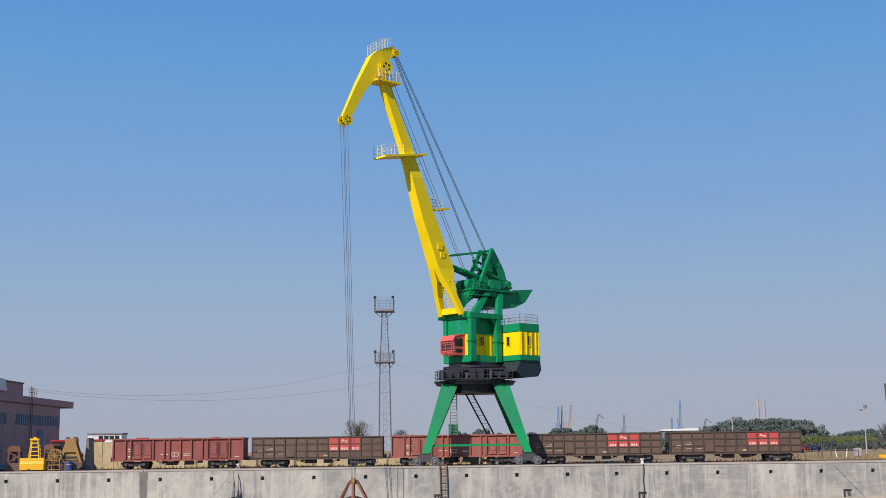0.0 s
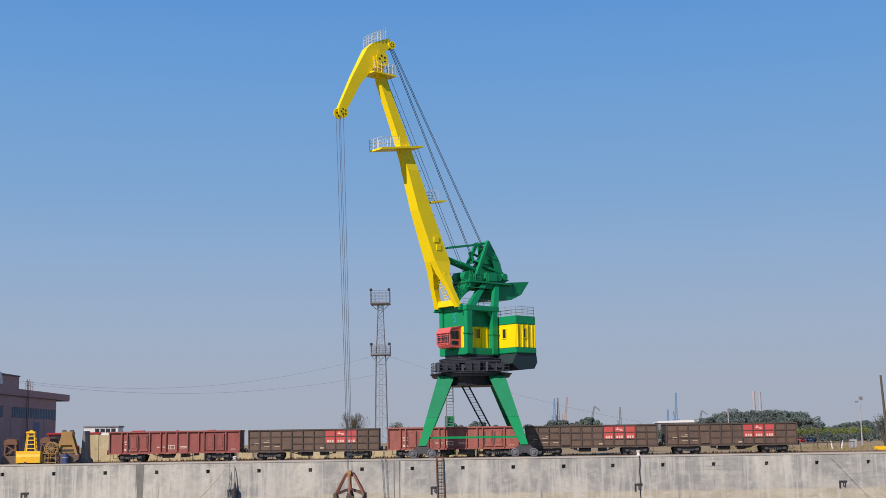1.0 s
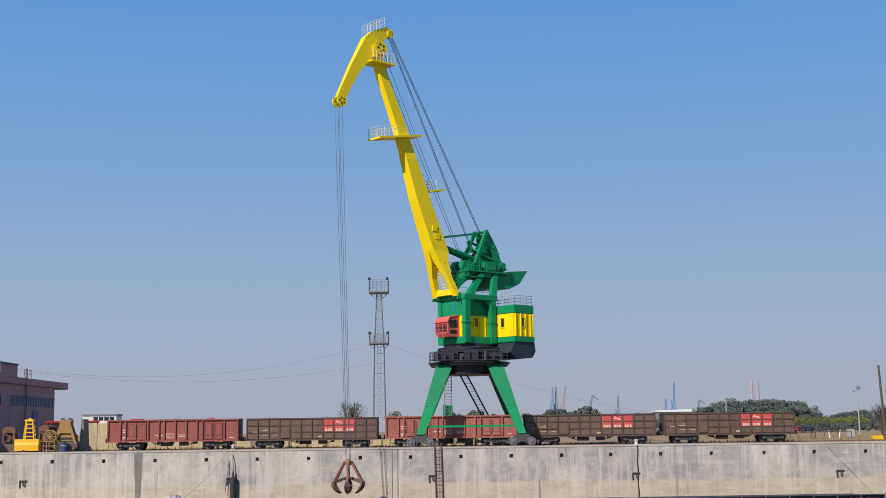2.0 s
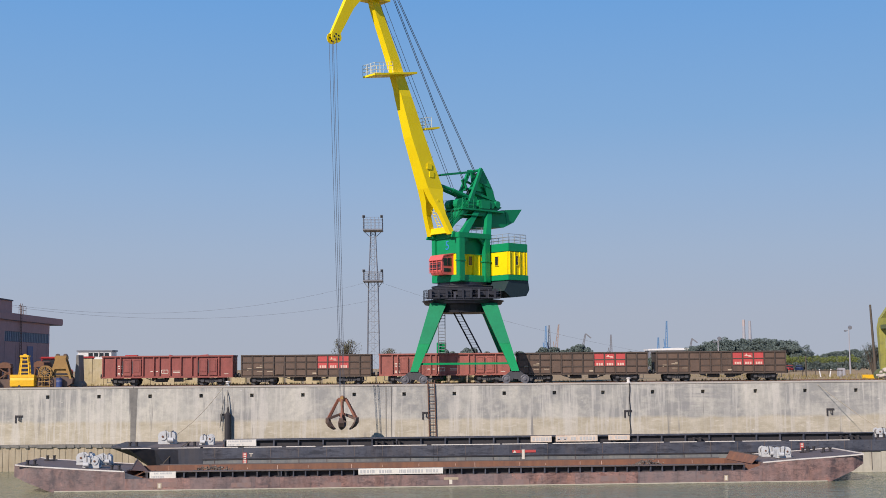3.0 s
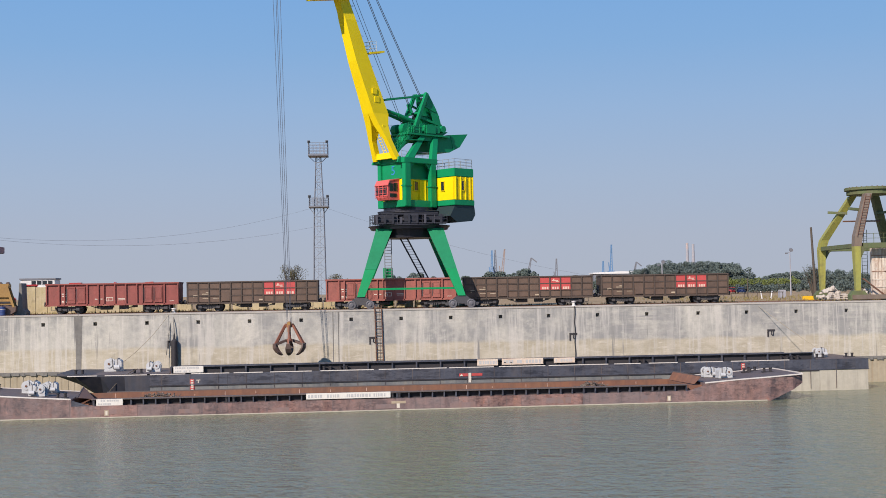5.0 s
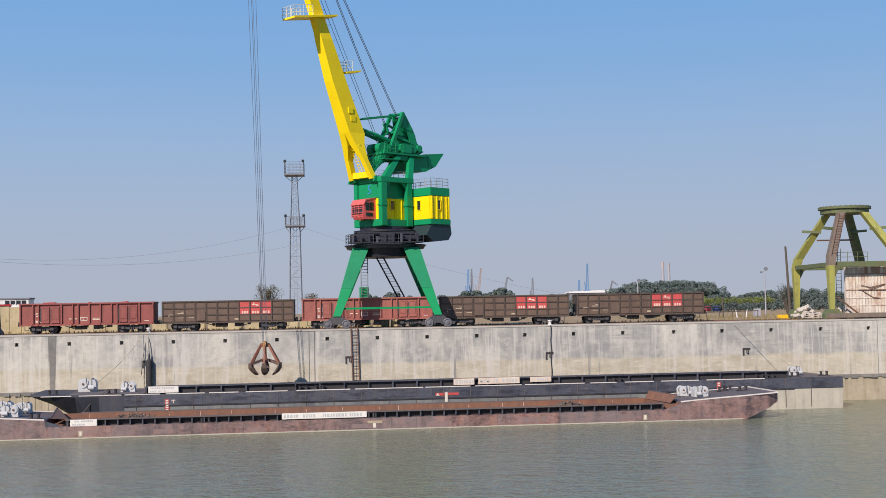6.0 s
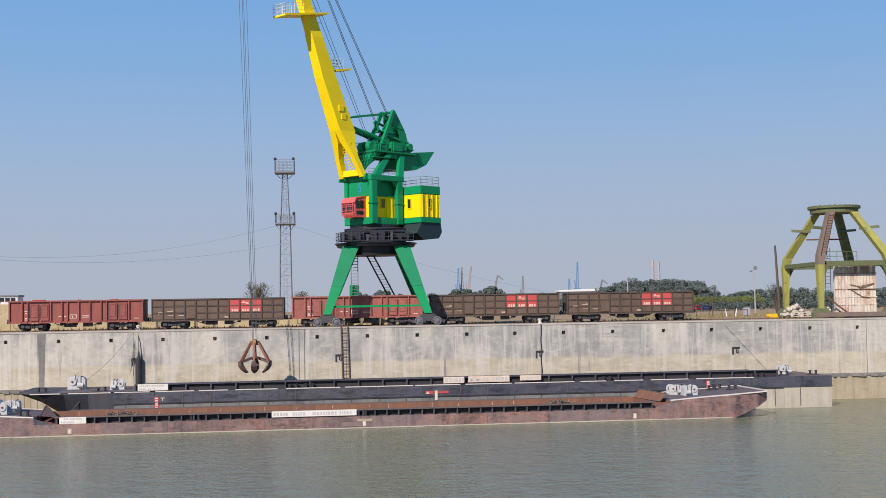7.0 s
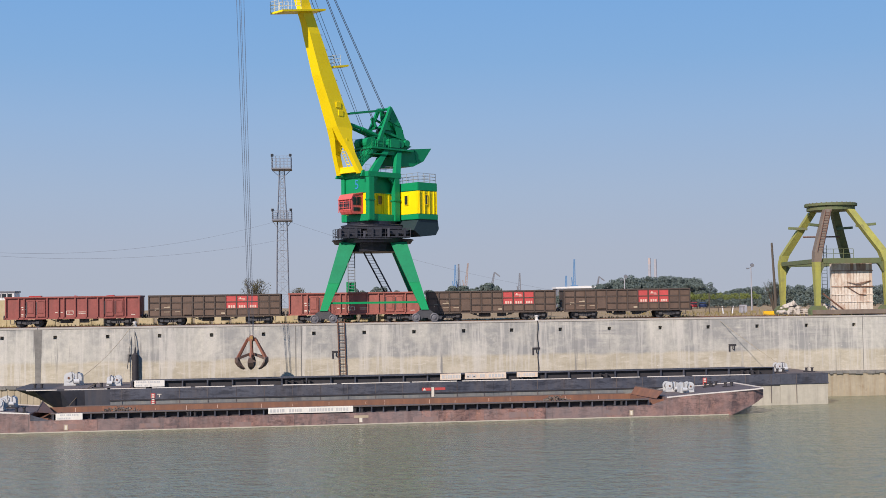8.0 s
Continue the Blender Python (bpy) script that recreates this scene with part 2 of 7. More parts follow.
SCRAP = mat("mixed_scrap", (0.08, 0.065, 0.055), (0.20, 0.15, 0.11), 0.6, grain=9, big=3.0, bump=0.3, c3=(0.48, 0.41, 0.32), wear=0.55)
WINCH_DARK = mat("grimy_winch_paint", (0.27, 0.26, 0.25), (0.17, 0.15, 0.14), 0.7, grain=5, bump=0.2)
# Darkened copy of the hold rust: shade on the left end plate painted in.
HOLD_SHADED = mat("shaded_hold_plate", (0.12, 0.07, 0.055), (0.09, 0.06, 0.055), 0.8, grain=3, big=0.6, bump=0.3, c3=(0.18, 0.09, 0.05), wear=0.4, streak=0.5)
HULL_BLUE = mat("blue_black_hull", (0.062, 0.069, 0.092), (0.085, 0.09, 0.112), 0.55, grain=2.5, big=0.4, bump=0.15, c3=(0.13, 0.105, 0.09), wear=0.25, streak=0.35)
# Near-black: the shade under the raked bow is put into this colour.
HULL_BOW = mat("shaded_bow", (0.034, 0.037, 0.05), (0.045, 0.05, 0.066), 0.6, grain=2.5, big=0.5, bump=0.15, c3=(0.10, 0.08, 0.07), wear=0.25, streak=0.4)
HULL_PALE = mat("bleached_hull", (0.19, 0.195, 0.19), (0.15, 0.16, 0.165), 0.7, grain=2.5, big=0.4, bump=0.15, c3=(0.30, 0.27, 0.21), wear=0.4, streak=0.5)
HULL_TAN = mat("mud_dried_hull", (0.50, 0.46, 0.37), (0.42, 0.39, 0.315), 0.8, grain=2.5, big=0.5, bump=0.2, c3=(0.22, 0.2, 0.17), wear=0.3, streak=0.5)
DECK = mat("barge_deck", (0.11, 0.095, 0.092), (0.145, 0.11, 0.10), 0.65, grain=3, big=0.6, bump=0.2, c3=(0.20, 0.12, 0.09), wear=0.4)
HOLD = mat("rusty_hold", (0.22, 0.10, 0.062), (0.16, 0.085, 0.06), 0.8, grain=3, big=0.6, bump=0.3, c3=(0.30, 0.14, 0.07), wear=0.5, streak=0.5)
BITUMEN = mat("bitumen", (0.028, 0.026, 0.030), (0.036, 0.032, 0.034), 0.7, grain=5, bump=0.2)
EDGE_WHITE = mat("white_edge_paint", (0.68, 0.65, 0.60), (0.58, 0.52, 0.47), 0.6, grain=6, bump=0.03, c3=(0.35, 0.24, 0.19), wear=0.3)
BOARD = mat("name_board", (0.74, 0.72, 0.66), (0.68, 0.65, 0.58), 0.6, grain=6, bump=0.02, c3=(0.50, 0.42, 0.34), wear=0.2)
BOARD_WORN = mat("peeling_name_board", (0.70, 0.61, 0.50), (0.62, 0.47, 0.36), 0.65, grain=5, big=1.2, bump=0.02, c3=(0.46, 0.27, 0.18), wear=0.45)
LETTER = mat("faded_lettering", (0.46, 0.46, 0.46), (0.52, 0.51, 0.49), 0.7, grain=6, bump=0.0)
NUMBER_BLUE = mat("number_blue", (0.03, 0.24, 0.55), (0.04, 0.22, 0.50), 0.5, grain=4, bump=0.0)
GRAB_RED = mat("rust_red_grab_arm", (0.27, 0.105, 0.065), (0.19, 0.08, 0.05), 0.65, grain=5, bump=0.2, c3=(0.10, 0.06, 0.045), wear=0.4)
WINCH = mat("pale_winch_paint", (0.55, 0.56, 0.56), (0.46, 0.47, 0.47), 0.55, grain=4, bump=0.1, c3=(0.30, 0.24, 0.19), wear=0.3)
RUST = mat("rusty_steel", (0.17, 0.075, 0.040), (0.12, 0.065, 0.045), 0.75, grain=4, bump=0.3, c3=(0.26, 0.13, 0.06), wear=0.5)
GRAB_STEEL = mat("scuffed_grab_steel", (0.14, 0.085, 0.065), (0.09, 0.065, 0.055), 0.6, grain=5, bump=0.2, c3=(0.24, 0.15, 0.09), wear=0.4)
GRAB_ORANGE = mat("dirty_orange_paint", (0.38, 0.22, 0.06), (0.29, 0.17, 0.06), 0.65, grain=4, bump=0.2, c3=(0.12, 0.08, 0.05), wear=0.5)
BRIGHT_YELLOW = mat("hopper_yellow", (0.85, 0.50, 0.015), (0.75, 0.43, 0.02), 0.45, grain=4, bump=0.05, c3=(0.45, 0.26, 0.05), wear=0.2)
BLUE = mat("barrel_blue", (0.03, 0.06, 0.20), (0.04, 0.07, 0.18), 0.5, grain=5, bump=0.05)
MAUVE = mat("mauve_cladding", (0.46, 0.255, 0.23), (0.39, 0.22, 0.205), 0.8, grain=2, big=0.2, bump=0.1, streak=0.3)
ROOF_DARK = mat("roof_felt", (0.10, 0.085, 0.10), (0.13, 0.11, 0.12), 0.8, grain=2, bump=0.1)
PORTAL_YELLOW = mat("weathered_yellow_green", (0.37, 0.35, 0.07), (0.28, 0.29, 0.08), 0.65, grain=3, big=0.8, bump=0.15, c3=(0.14, 0.12, 0.06), wear=0.6, streak=0.4)
PORTAL_GREEN = mat("weathered_dull_green", (0.10, 0.135, 0.06), (0.13, 0.15, 0.06), 0.7, grain=3, big=0.8, bump=0.15, c3=(0.13, 0.08, 0.05), wear=0.45, streak=0.4)
PORTAL_RUST = mat("rust_bleeding_girder", (0.19, 0.15, 0.11), (0.15, 0.12, 0.10), 0.75, grain=3, big=0.8, bump=0.2, c3=(0.14, 0.08, 0.055), wear=0.5, streak=0.4)
SHED_WHITE = mat("rusty_white_sheet", (0.74, 0.69, 0.60), (0.66, 0.58, 0.48), 0.65, grain=2.2, big=1.1, bump=0.1, c3=(0.30, 0.13, 0.06), wear=0.6, streak=0.6)
SHED_RUST = mat("rust_eaten_sheet", (0.42, 0.30, 0.22), (0.30, 0.19, 0.13), 0.7, grain=2, big=0.8, bump=0.15, c3=(0.20, 0.08, 0.045), wear=0.7, streak=0.7)
WOOD = mat("weathered_wood", (0.085, 0.07, 0.055), (0.11, 0.09, 0.07), 0.85, grain=6, bump=0.3)
GALV = mat("galvanised_lattice", (0.26, 0.28, 0.31), (0.20, 0.21, 0.24), 0.55, metal=0.2, grain=6, bump=0.05)
WHITE = mat("white_paint", (0.74, 0.74, 0.73), (0.64, 0.64, 0.63), 0.5, grain=4, bump=0.02)
VEHICLE_RED = mat("vehicle_red", (0.48, 0.035, 0.035), (0.40, 0.04, 0.04), 0.35, grain=4, bump=0.02)
FAR_BLUE = mat("far_crane_blue", (0.12, 0.24, 0.42), (0.10, 0.21, 0.37), 0.6, grain=2, bump=0.0)
FAR_ORANGE = mat("far_crane_orange", (0.27, 0.20, 0.18), (0.33, 0.29, 0.27), 0.6, grain=2, bump=0.0)
FAR_GREY = mat("far_steel_grey", (0.19, 0.20, 0.23), (0.16, 0.17, 0.19), 0.6, grain=2, bump=0.0)
CHIMNEY = mat("chimney_concrete", (0.36, 0.36, 0.39), (0.32, 0.32, 0.35), 0.9, grain=0.5, bump=0.0)
CHIMNEY_RED = mat("chimney_red_band", (0.44, 0.37, 0.36), (0.40, 0.35, 0.34), 0.9, grain=0.5, bump=0.0)
BARK = mat("bark", (0.10, 0.08, 0.06), (0.07, 0.055, 0.045), 0.9, grain=8, bump=0.4)
# Greyed and blued: the far trees' haze is put into this leaf colour.
LEAF = mat("hazed_leaf_green", (0.145, 0.182, 0.165), (0.118, 0.15, 0.14), 0.7, grain=0.6, big=0.06, bump=0.0)
LEAF_PALE = mat("leaf_pale_green", (0.20, 0.235, 0.07), (0.14, 0.175, 0.06), 0.7, grain=1.2, big=0.15, bump=0.0)
LEAF_DRY = mat("leaf_dusty", (0.13, 0.125, 0.07), (0.09, 0.095, 0.05), 0.8, grain=2, big=0.4, bump=0.0)
GRASS = mat("dry_grass", (0.33, 0.26, 0.12), (0.24, 0.21, 0.09), 0.9, grain=2, big=0.2, bump=0.0)
STONE = mat("pale_rubble", (0.55, 0.50, 0.44), (0.46, 0.41, 0.35), 0.9, grain=3, bump=0.3)


def water_material():
    m = bpy.data.materials.new("river_water")
    m.use_nodes = True
    n, l = m.node_tree.nodes, m.node_tree.links
    b = n["Principled BSDF"]
    geo = n.new("ShaderNodeNewGeometry")
    t0 = n.new("ShaderNodeTexNoise")
    t0.inputs["Scale"].default_value = 0.03
    l.new(geo.outputs["Position"], t0.inputs[0])
    x = n.new("ShaderNodeMix")
    x.data_type = "RGBA"
    l.new(t0.outputs["Fac"], x.inputs[0])
    x.inputs[6].default_value = (0.192, 0.198, 0.110, 1)
    x.inputs[7].default_value = (0.146, 0.166, 0.118, 1)
    l.new(x.outputs[2], b.inputs["Base Color"])
    b.inputs["Roughness"].default_value = 0.14
    b.inputs["IOR"].default_value = 1.33
    last = None
    for scale, dist, stretch, detail in ((0.10, 0.14, (0.8, 1.2, 1), 2), (0.5, 0.12, (0.9, 1.2, 1), 1), (1.3, 0.12, (0.8, 1.2, 1), 1), (3.4, 0.075, (0.8, 1.2, 1), 1)):
        mp = n.new("ShaderNodeMapping")
        mp.inputs["Scale"].default_value = stretch
        mp.inputs["Rotation"].default_value = (0, 0, radians(12))
        l.new(geo.outputs["Position"], mp.inputs[0])
        t = n.new("ShaderNodeTexNoise")
        t.inputs["Scale"].default_value = scale
        t.inputs["Detail"].default_value = detail
        l.new(mp.outputs[0], t.inputs[0])
        bp = n.new("ShaderNodeBump")
        bp.inputs["Strength"].default_value = 1.0
        bp.inputs["Distance"].default_value = dist
        l.new(t.outputs["Fac"], bp.inputs["Height"])
        if last:
            l.new(last, bp.inputs["Normal"])
        last = bp.outputs[0]
    l.new(last, b.inputs["Normal"])
    return m


WATER = water_material()
for dull in (SOIL, BALLAST, GRASS, LEAF, LEAF_PALE, LEAF_DRY):
    dull.node_tree.nodes["Principled BSDF"].inputs["Specular IOR Level"].default_value = 0.05
for sun_baked in (YELLOW, GREEN, GREEN_FADED, GREEN_FRESH, RED):
    sun_baked.node_tree.nodes["Principled BSDF"].inputs["Specular IOR Level"].default_value = 0.22
weather(HULL_RED, (0.40, 0.41, 0.46), 1.0, ((0.8, (1, 1, 0.9), 0.46, 0.58), (2.6, (1, 1, 0.25), 0.55, 0.66), (0.35, (1, 1, 0.5), 0.40, 0.60)))
weather(HULL_RED, (1.25, 0.95, 0.80), 0.8, ((1.7, (1, 1, 0.7), 0.58, 0.66), (5.0, (1, 1, 0.4), 0.62, 0.68), (0.5, (1, 1, 1), 0.40, 0.60)))
weather(HULL_BLUE, (1.7, 1.7, 1.75), 0.8, ((1.2, (0.25, 1, 2.0), 0.60, 0.70), (4.0, (0.3, 1, 1.5), 0.62, 0.70), (0.4, (1, 1, 1), 0.42, 0.60)))
def plate_tones(m, other, amount):
    """Each hull plate leans by its own share to another tone."""
    n, l = m.node_tree.nodes, m.node_tree.links
    b = n["Principled BSDF"]
    old = b.inputs["Base Color"].links[0].from_socket
    own = n.new("ShaderNodeObjectInfo")
    k = n.new("ShaderNodeMath")
    k.operation = "MULTIPLY"
    k.inputs[1].default_value = amount
    l.new(own.outputs["Random"], k.inputs[0])
    x = n.new("ShaderNodeMix")
    x.data_type = "RGBA"
    l.new(k.outputs[0], x.inputs[0])
    l.new(old, x.inputs[6])
    x.inputs[7].default_value = (*other, 1)
    l.new(x.outputs[2], b.inputs["Base Color"])


weather(SHED_WHITE, (0.74, 0.56, 0.44), 0.35, ((0.9, (1, 1, 0.5), 0.44, 0.58), (2.5, (1, 1, 0.2), 0.50, 0.62), (0.5, (1, 1, 1), 0.36, 0.55)))
weather(HULL_RED, (0.50, 0.48, 0.50), 1.0, ((3.0, (0.4, 1, 1.5), 0.50, 0.60), (7.0, (0.6, 1, 1.2), 0.52, 0.62), (0.8, (1, 1, 1), 0.36, 0.58)))
weather(HULL_RED, (1.5, 1.38, 1.28), 0.9, ((4.0, (0.5, 1, 0.9), 0.58, 0.64), (9.0, (0.5, 1, 0.5), 0.60, 0.66), (0.9, (1, 1, 1), 0.40, 0.58)))
weather(HULL_BLUE, (0.45, 0.46, 0.5), 1.0, ((1.6, (0.3, 1, 1.6), 0.50, 0.60), (5.0, (0.4, 1, 1.0), 0.54, 0.64), (0.5, (1, 1, 1), 0.36, 0.56)))
plate_tones(HULL_RED, (0.175, 0.15, 0.152), 0.7)
for rusty in (HULL_RED, HULL_BLUE, HULL_PALE):
    weather(rusty, (0.50, 0.50, 0.54), 0.9)
for paint in (WAGON_RED, WAGON_RED_LIGHT, WAGON_BROWN):
    weather(paint, (0.62, 0.62, 0.64), 0.7)


# ---------- building helpers ----------
def part(name, bm, material, parent=None, label="", m=None):
    """Links a bmesh as one mesh object, under a thing or a part."""
    if m is not None:
        bm.transform(m)
    bmesh.ops.recalc_face_normals(bm, faces=bm.faces)
    me = bpy.data.meshes.new(name)
    bm.to_mesh(me)
    bm.free()
    me.materials.append(material)
    ob = new(name, me)
    ob.parent = parent
    if label:
        ob["label"] = label
    return ob


def share(name, ob, parent, loc):
    """Another object on the same mesh."""
    o = new(name, ob.data)
    o.parent = parent
    o.location = loc
    return o


def thing(name, label, category, m=None, group="", kind=""):
    ob = new(name)
    ob.empty_display_size = 0.5
    if m is not None:
        ob.matrix_world = m
    return tagged(ob, label, category, group, kind)


def B():
    return bmesh.new()


def box(bm, x0, x1, y0, y1, z0, z1):
    v = [bm.verts.new(p) for p in ((x0, y0, z0), (x1, y0, z0), (x1, y1, z0), (x0, y1, z0), (x0, y0, z1), (x1, y0, z1), (x1, y1, z1), (x0, y1, z1))]
    for f in ((0, 3, 2, 1), (4, 5, 6, 7), (0, 1, 5, 4), (1, 2, 6, 5), (2, 3, 7, 6), (3, 0, 4, 7)):
        bm.faces.new([v[i] for i in f])
    return bm


def soft_box(x0, x1, y0, y1, z0, z1, r=0.04):
    bm = box(B(), x0, x1, y0, y1, z0, z1)
    bmesh.ops.bevel(bm, geom=bm.edges[:], offset=r, segments=2, affect="EDGES")
    return bm


def hexa(bm, low, high):
    """A solid between two loops of the same number of points."""
    a = [bm.verts.new(p) for p in low]
    b = [bm.verts.new(p) for p in high]
    n = len(a)
    bm.faces.new(a[::-1])
    bm.faces.new(b)
    for i in range(n):
        bm.faces.new((a[i], a[(i + 1) % n], b[(i + 1) % n], b[i]))
    return bm


def beam(bm, p, q, w, h, up=(0, 0, 1)):
    """A bar of w x h from p to q."""
    p, q, up = Vector(p), Vector(q), Vector(up)
    d = (q - p).normalized()
    s = d.cross(up)
    if s.length < 1e-4:
        s = d.cross(Vector((1, 0, 0)))
    s.normalize()
    t = s.cross(d)
    k = [(-w / 2, -h / 2), (w / 2, -h / 2), (w / 2, h / 2), (-w / 2, h / 2)]
    return hexa(bm, [p + s * a + t * b for a, b in k], [q + s * a + t * b for a, b in k])


def tube(bm, p, q, r, n=6, r2=None):
    p, q = Vector(p), Vector(q)
    d = (q - p).normalized()
    s = d.cross(Vector((0, 0, 1)))
    if s.length < 1e-4:
        s = Vector((1, 0, 0))
    s.normalize()
    t = s.cross(d)
    r2 = r if r2 is None else r2
    ring = [(math.cos(2 * math.pi * i / n), math.sin(2 * math.pi * i / n)) for i in range(n)]
    return hexa(bm, [p + (s * a + t * b) * r for a, b in ring], [q + (s * a + t * b) * r2 for a, b in ring])


def path_tube(bm, pts, r, n=5):
    for p, q in zip(pts, pts[1:]):
        tube(bm, p, q, r, n)
    return bm


def slab(bm, poly, v0, v1, axes="xz"):
    """A polygon given in two axes, made thick along the third from v0 to v1."""
    def at(p, v):
        return {"xz": (p[0], v, p[1]), "xy": (p[0], p[1], v), "yz": (v, p[0], p[1])}[axes]
    return hexa(bm, [at(p, v0) for p in poly], [at(p, v1) for p in poly])


def wheel_mesh(r, w, hub=0.35):
    """A flanged wheel about the y axis with a dished face and hub."""
    bm = B()
    n = 20
    prof = [(hub * 0.45 * r, -w * 0.7), (hub * r, -w * 0.7), (hub * r, -w * 0.35), (0.78 * r, -w * 0.2), (0.80 * r, -w / 2), (r, -w / 2), (r, w * 0.35), (1.07 * r, w * 0.4), (1.07 * r, w / 2), (hub * r, w / 2)]
    rings = [[bm.verts.new((a * math.cos(2 * math.pi * i / n), y, a * math.sin(2 * math.pi * i / n))) for i in range(n)] for a, y in prof]
    for a, b in zip(rings, rings[1:]):
        for i in range(n):
            bm.faces.new((a[i], a[(i + 1) % n], b[(i + 1) % n], b[i]))
    bm.faces.new(rings[0])
    bm.faces.new(rings[-1])
    return bm


def railing(bm, pts, h=1.05, rails=3, step=1.0, r=0.03):
    """Posts and rails along a line of points."""
    for p, q in zip(pts, pts[1:]):
        p, q = Vector(p), Vector(q)
        n = max(1, round((q - p).length / step))
        for i in range(n + 1):
            a = p.lerp(q, i / n)
            tube(bm, a, a + Vector((0, 0, h)), r, 5)
        for k in range(rails):
            z = Vector((0, 0, h * (k + 1) / rails))
            tube(bm, p + z, q + z, r * 0.85, 5)
    return bm


def ladder(bm, p, q, w, side, step=0.33, r=0.035):
    """Two stringers and rungs from p to q; side is the way across."""
    p, q, s = Vector(p), Vector(q), Vector(side).normalized() * w / 2
    tube(bm, p - s, q - s, r, 5)
    tube(bm, p + s, q + s, r, 5)
    n = int((q - p).length / step)
    for i in range(1, n):
        a = p.lerp(q, i / n)
        tube(bm, a - s, a + s, r * 0.7, 5)
    return bm


def rock(bm, c, size, seed, cuts=2):
    rng = random.Random(seed)
    new_v = bmesh.ops.create_icosphere(bm, subdivisions=cuts, radius=1.0)["verts"]
    o = Vector((rng.random() * 50, rng.random() * 50, rng.random() * 50))
    for v in new_v:
        k = 0.75 + 0.5 * noise.noise(v.co * 1.3 + o) + 0.2 * noise.noise(v.co * 3 + o)
        v.co = Vector((v.co.x * size[0] * k + c[0], v.co.y * size[1] * k + c[1], max(v.co.z * size[2] * k, -size[2] * 0.5) + c[2]))
    return bm


# ---------- the large structure ----------
WALL_Y = 124.14
WATER_Z = -7.91

# ground: one sheet from the quay's back edge to the horizon
gb = B()
ys = [125.6, 128, 140, 160, 200, 260, 360, 600, 1200, 2600]
xs = [-1500, -500, -150, -80, -50, -20, 0, 20, 50, 80, 150, 500, 1500]
grid = [[gb.verts.new((x, y, -0.05 - (0.0 if y < 150 else 0.1))) for x in xs] for y in ys]
for a, b in zip(grid, grid[1:]):
    for i in range(len(xs) - 1):
        gb.faces.new((a[i], a[i + 1], b[i + 1], b[i]))
tagged(part("ground", gb, SOIL), "dry sandy port ground with sparse yellow grass", "ground", kind="structure")
wb = B()
vs = [wb.verts.new(p) for p in ((-1500, -1500, WATER_Z), (1500, -1500, WATER_Z), (1500, 123.9, WATER_Z), (-1500, 123.9, WATER_Z))]
wb.faces.new(vs)
tagged(part("water", wb, WATER), "murky green-brown river water with small ripples", "water", kind="structure")

# quay wall: face with drain holes let into it, cap, ledge and piling below
HOLE_X = [-27.86 - 4.9 * k for k in range(12, 0, -1)] + [-27.86, -22.97, -18.11, -13.22, -8.3, -3.51, 1.3, 6.09, 10.9, 15.57, 20.33, 25.16, 30.19, 34.97, 39.86, 44.83, 49.63]
HOLE_X += [49.63 + 4.85 * k for k in range(1, 12)]
JOINTS = [-53.6, -29.45, -0.75, 18.1, 50.5, 78.0]


def quay_wall():
    bm = B()
    hw, z0, z1 = 0.17, -1.08, -0.74
    cuts = [-110.0]
    for x in HOLE_X:
        cuts += [x - hw, x + hw]
    cuts.append(120.0)
    zs = [-5.4, z0, z1, -0.16]
    for i in range(len(cuts) - 1):
        for j in range(3):
            x0, x1, a, b = cuts[i], cuts[i + 1], zs[j], zs[j + 1]
            if i % 2 == 1 and j == 1:
                d = 0.6
                v = [bm.verts.new(p) for p in ((x0, WALL_Y, a), (x1, WALL_Y, a), (x1, WALL_Y, b), (x0, WALL_Y, b), (x0, WALL_Y + d, a), (x1, WALL_Y + d, a), (x1, WALL_Y + d, b), (x0, WALL_Y + d, b))]
                for f in ((0, 1, 5, 4), (1, 2, 6, 5), (2, 3, 7, 6), (3, 0, 4, 7), (4, 5, 6, 7)):
                    bm.faces.new([v[k] for k in f])
            else:
                bm.faces.new([bm.verts.new(p) for p in ((x0, WALL_Y, a), (x1, WALL_Y, a), (x1, WALL_Y, b), (x0, WALL_Y, b))])
    bmesh.ops.remove_doubles(bm, verts=bm.verts, dist=0.001)
    return bm


wall = tagged(part("wall_quay", quay_wall(), CONCRETE), "tall streaked concrete quay wall with square drain holes", "quay wall", kind="structure")
cap = B()
edges = [-110.0] + [x for x in JOINTS] + [120.0]
for a, b in zip(edges, edges[1:]):
    box(cap, a + 0.015, b - 0.015, WALL_Y - 0.05, 125.6, -0.16, 0.0)
bmesh.ops.bevel(cap, geom=cap.edges[:], offset=0.02, segments=1, affect="EDGES")
tagged(part("trim_quay_cap", cap, CONCRETE_TOP), "worn concrete coping along the quay edge", "coping", kind="structure")
led = box(B(), -110, 120, WALL_Y - 0.35, WALL_Y + 0.4, -5.65, -5.41)
for k in range(240):
    x = -108 + k * 0.95 + random.uniform(-0.2, 0.2)
    box(led, x, x + random.uniform(0.3, 0.9), WALL_Y - 0.40 - random.random() * 0.05, WALL_Y - 0.3, -5.70 - random.random() * 0.05, -5.46)
tagged(part("trim_wall_ledge", led, CONCRETE_DARK), "chipped dark ledge above the sheet piling", "ledge", kind="structure")
pil = B()
x = -110.0
while x < 120:
    box(pil, x, x + 0.42, WALL_Y - 0.28, WALL_Y + 0.3, -10, -5.64)
    box(pil, x + 0.42, x + 0.60, WALL_Y - 0.24, WALL_Y + 0.3, -10, -5.64)
    x += 0.60
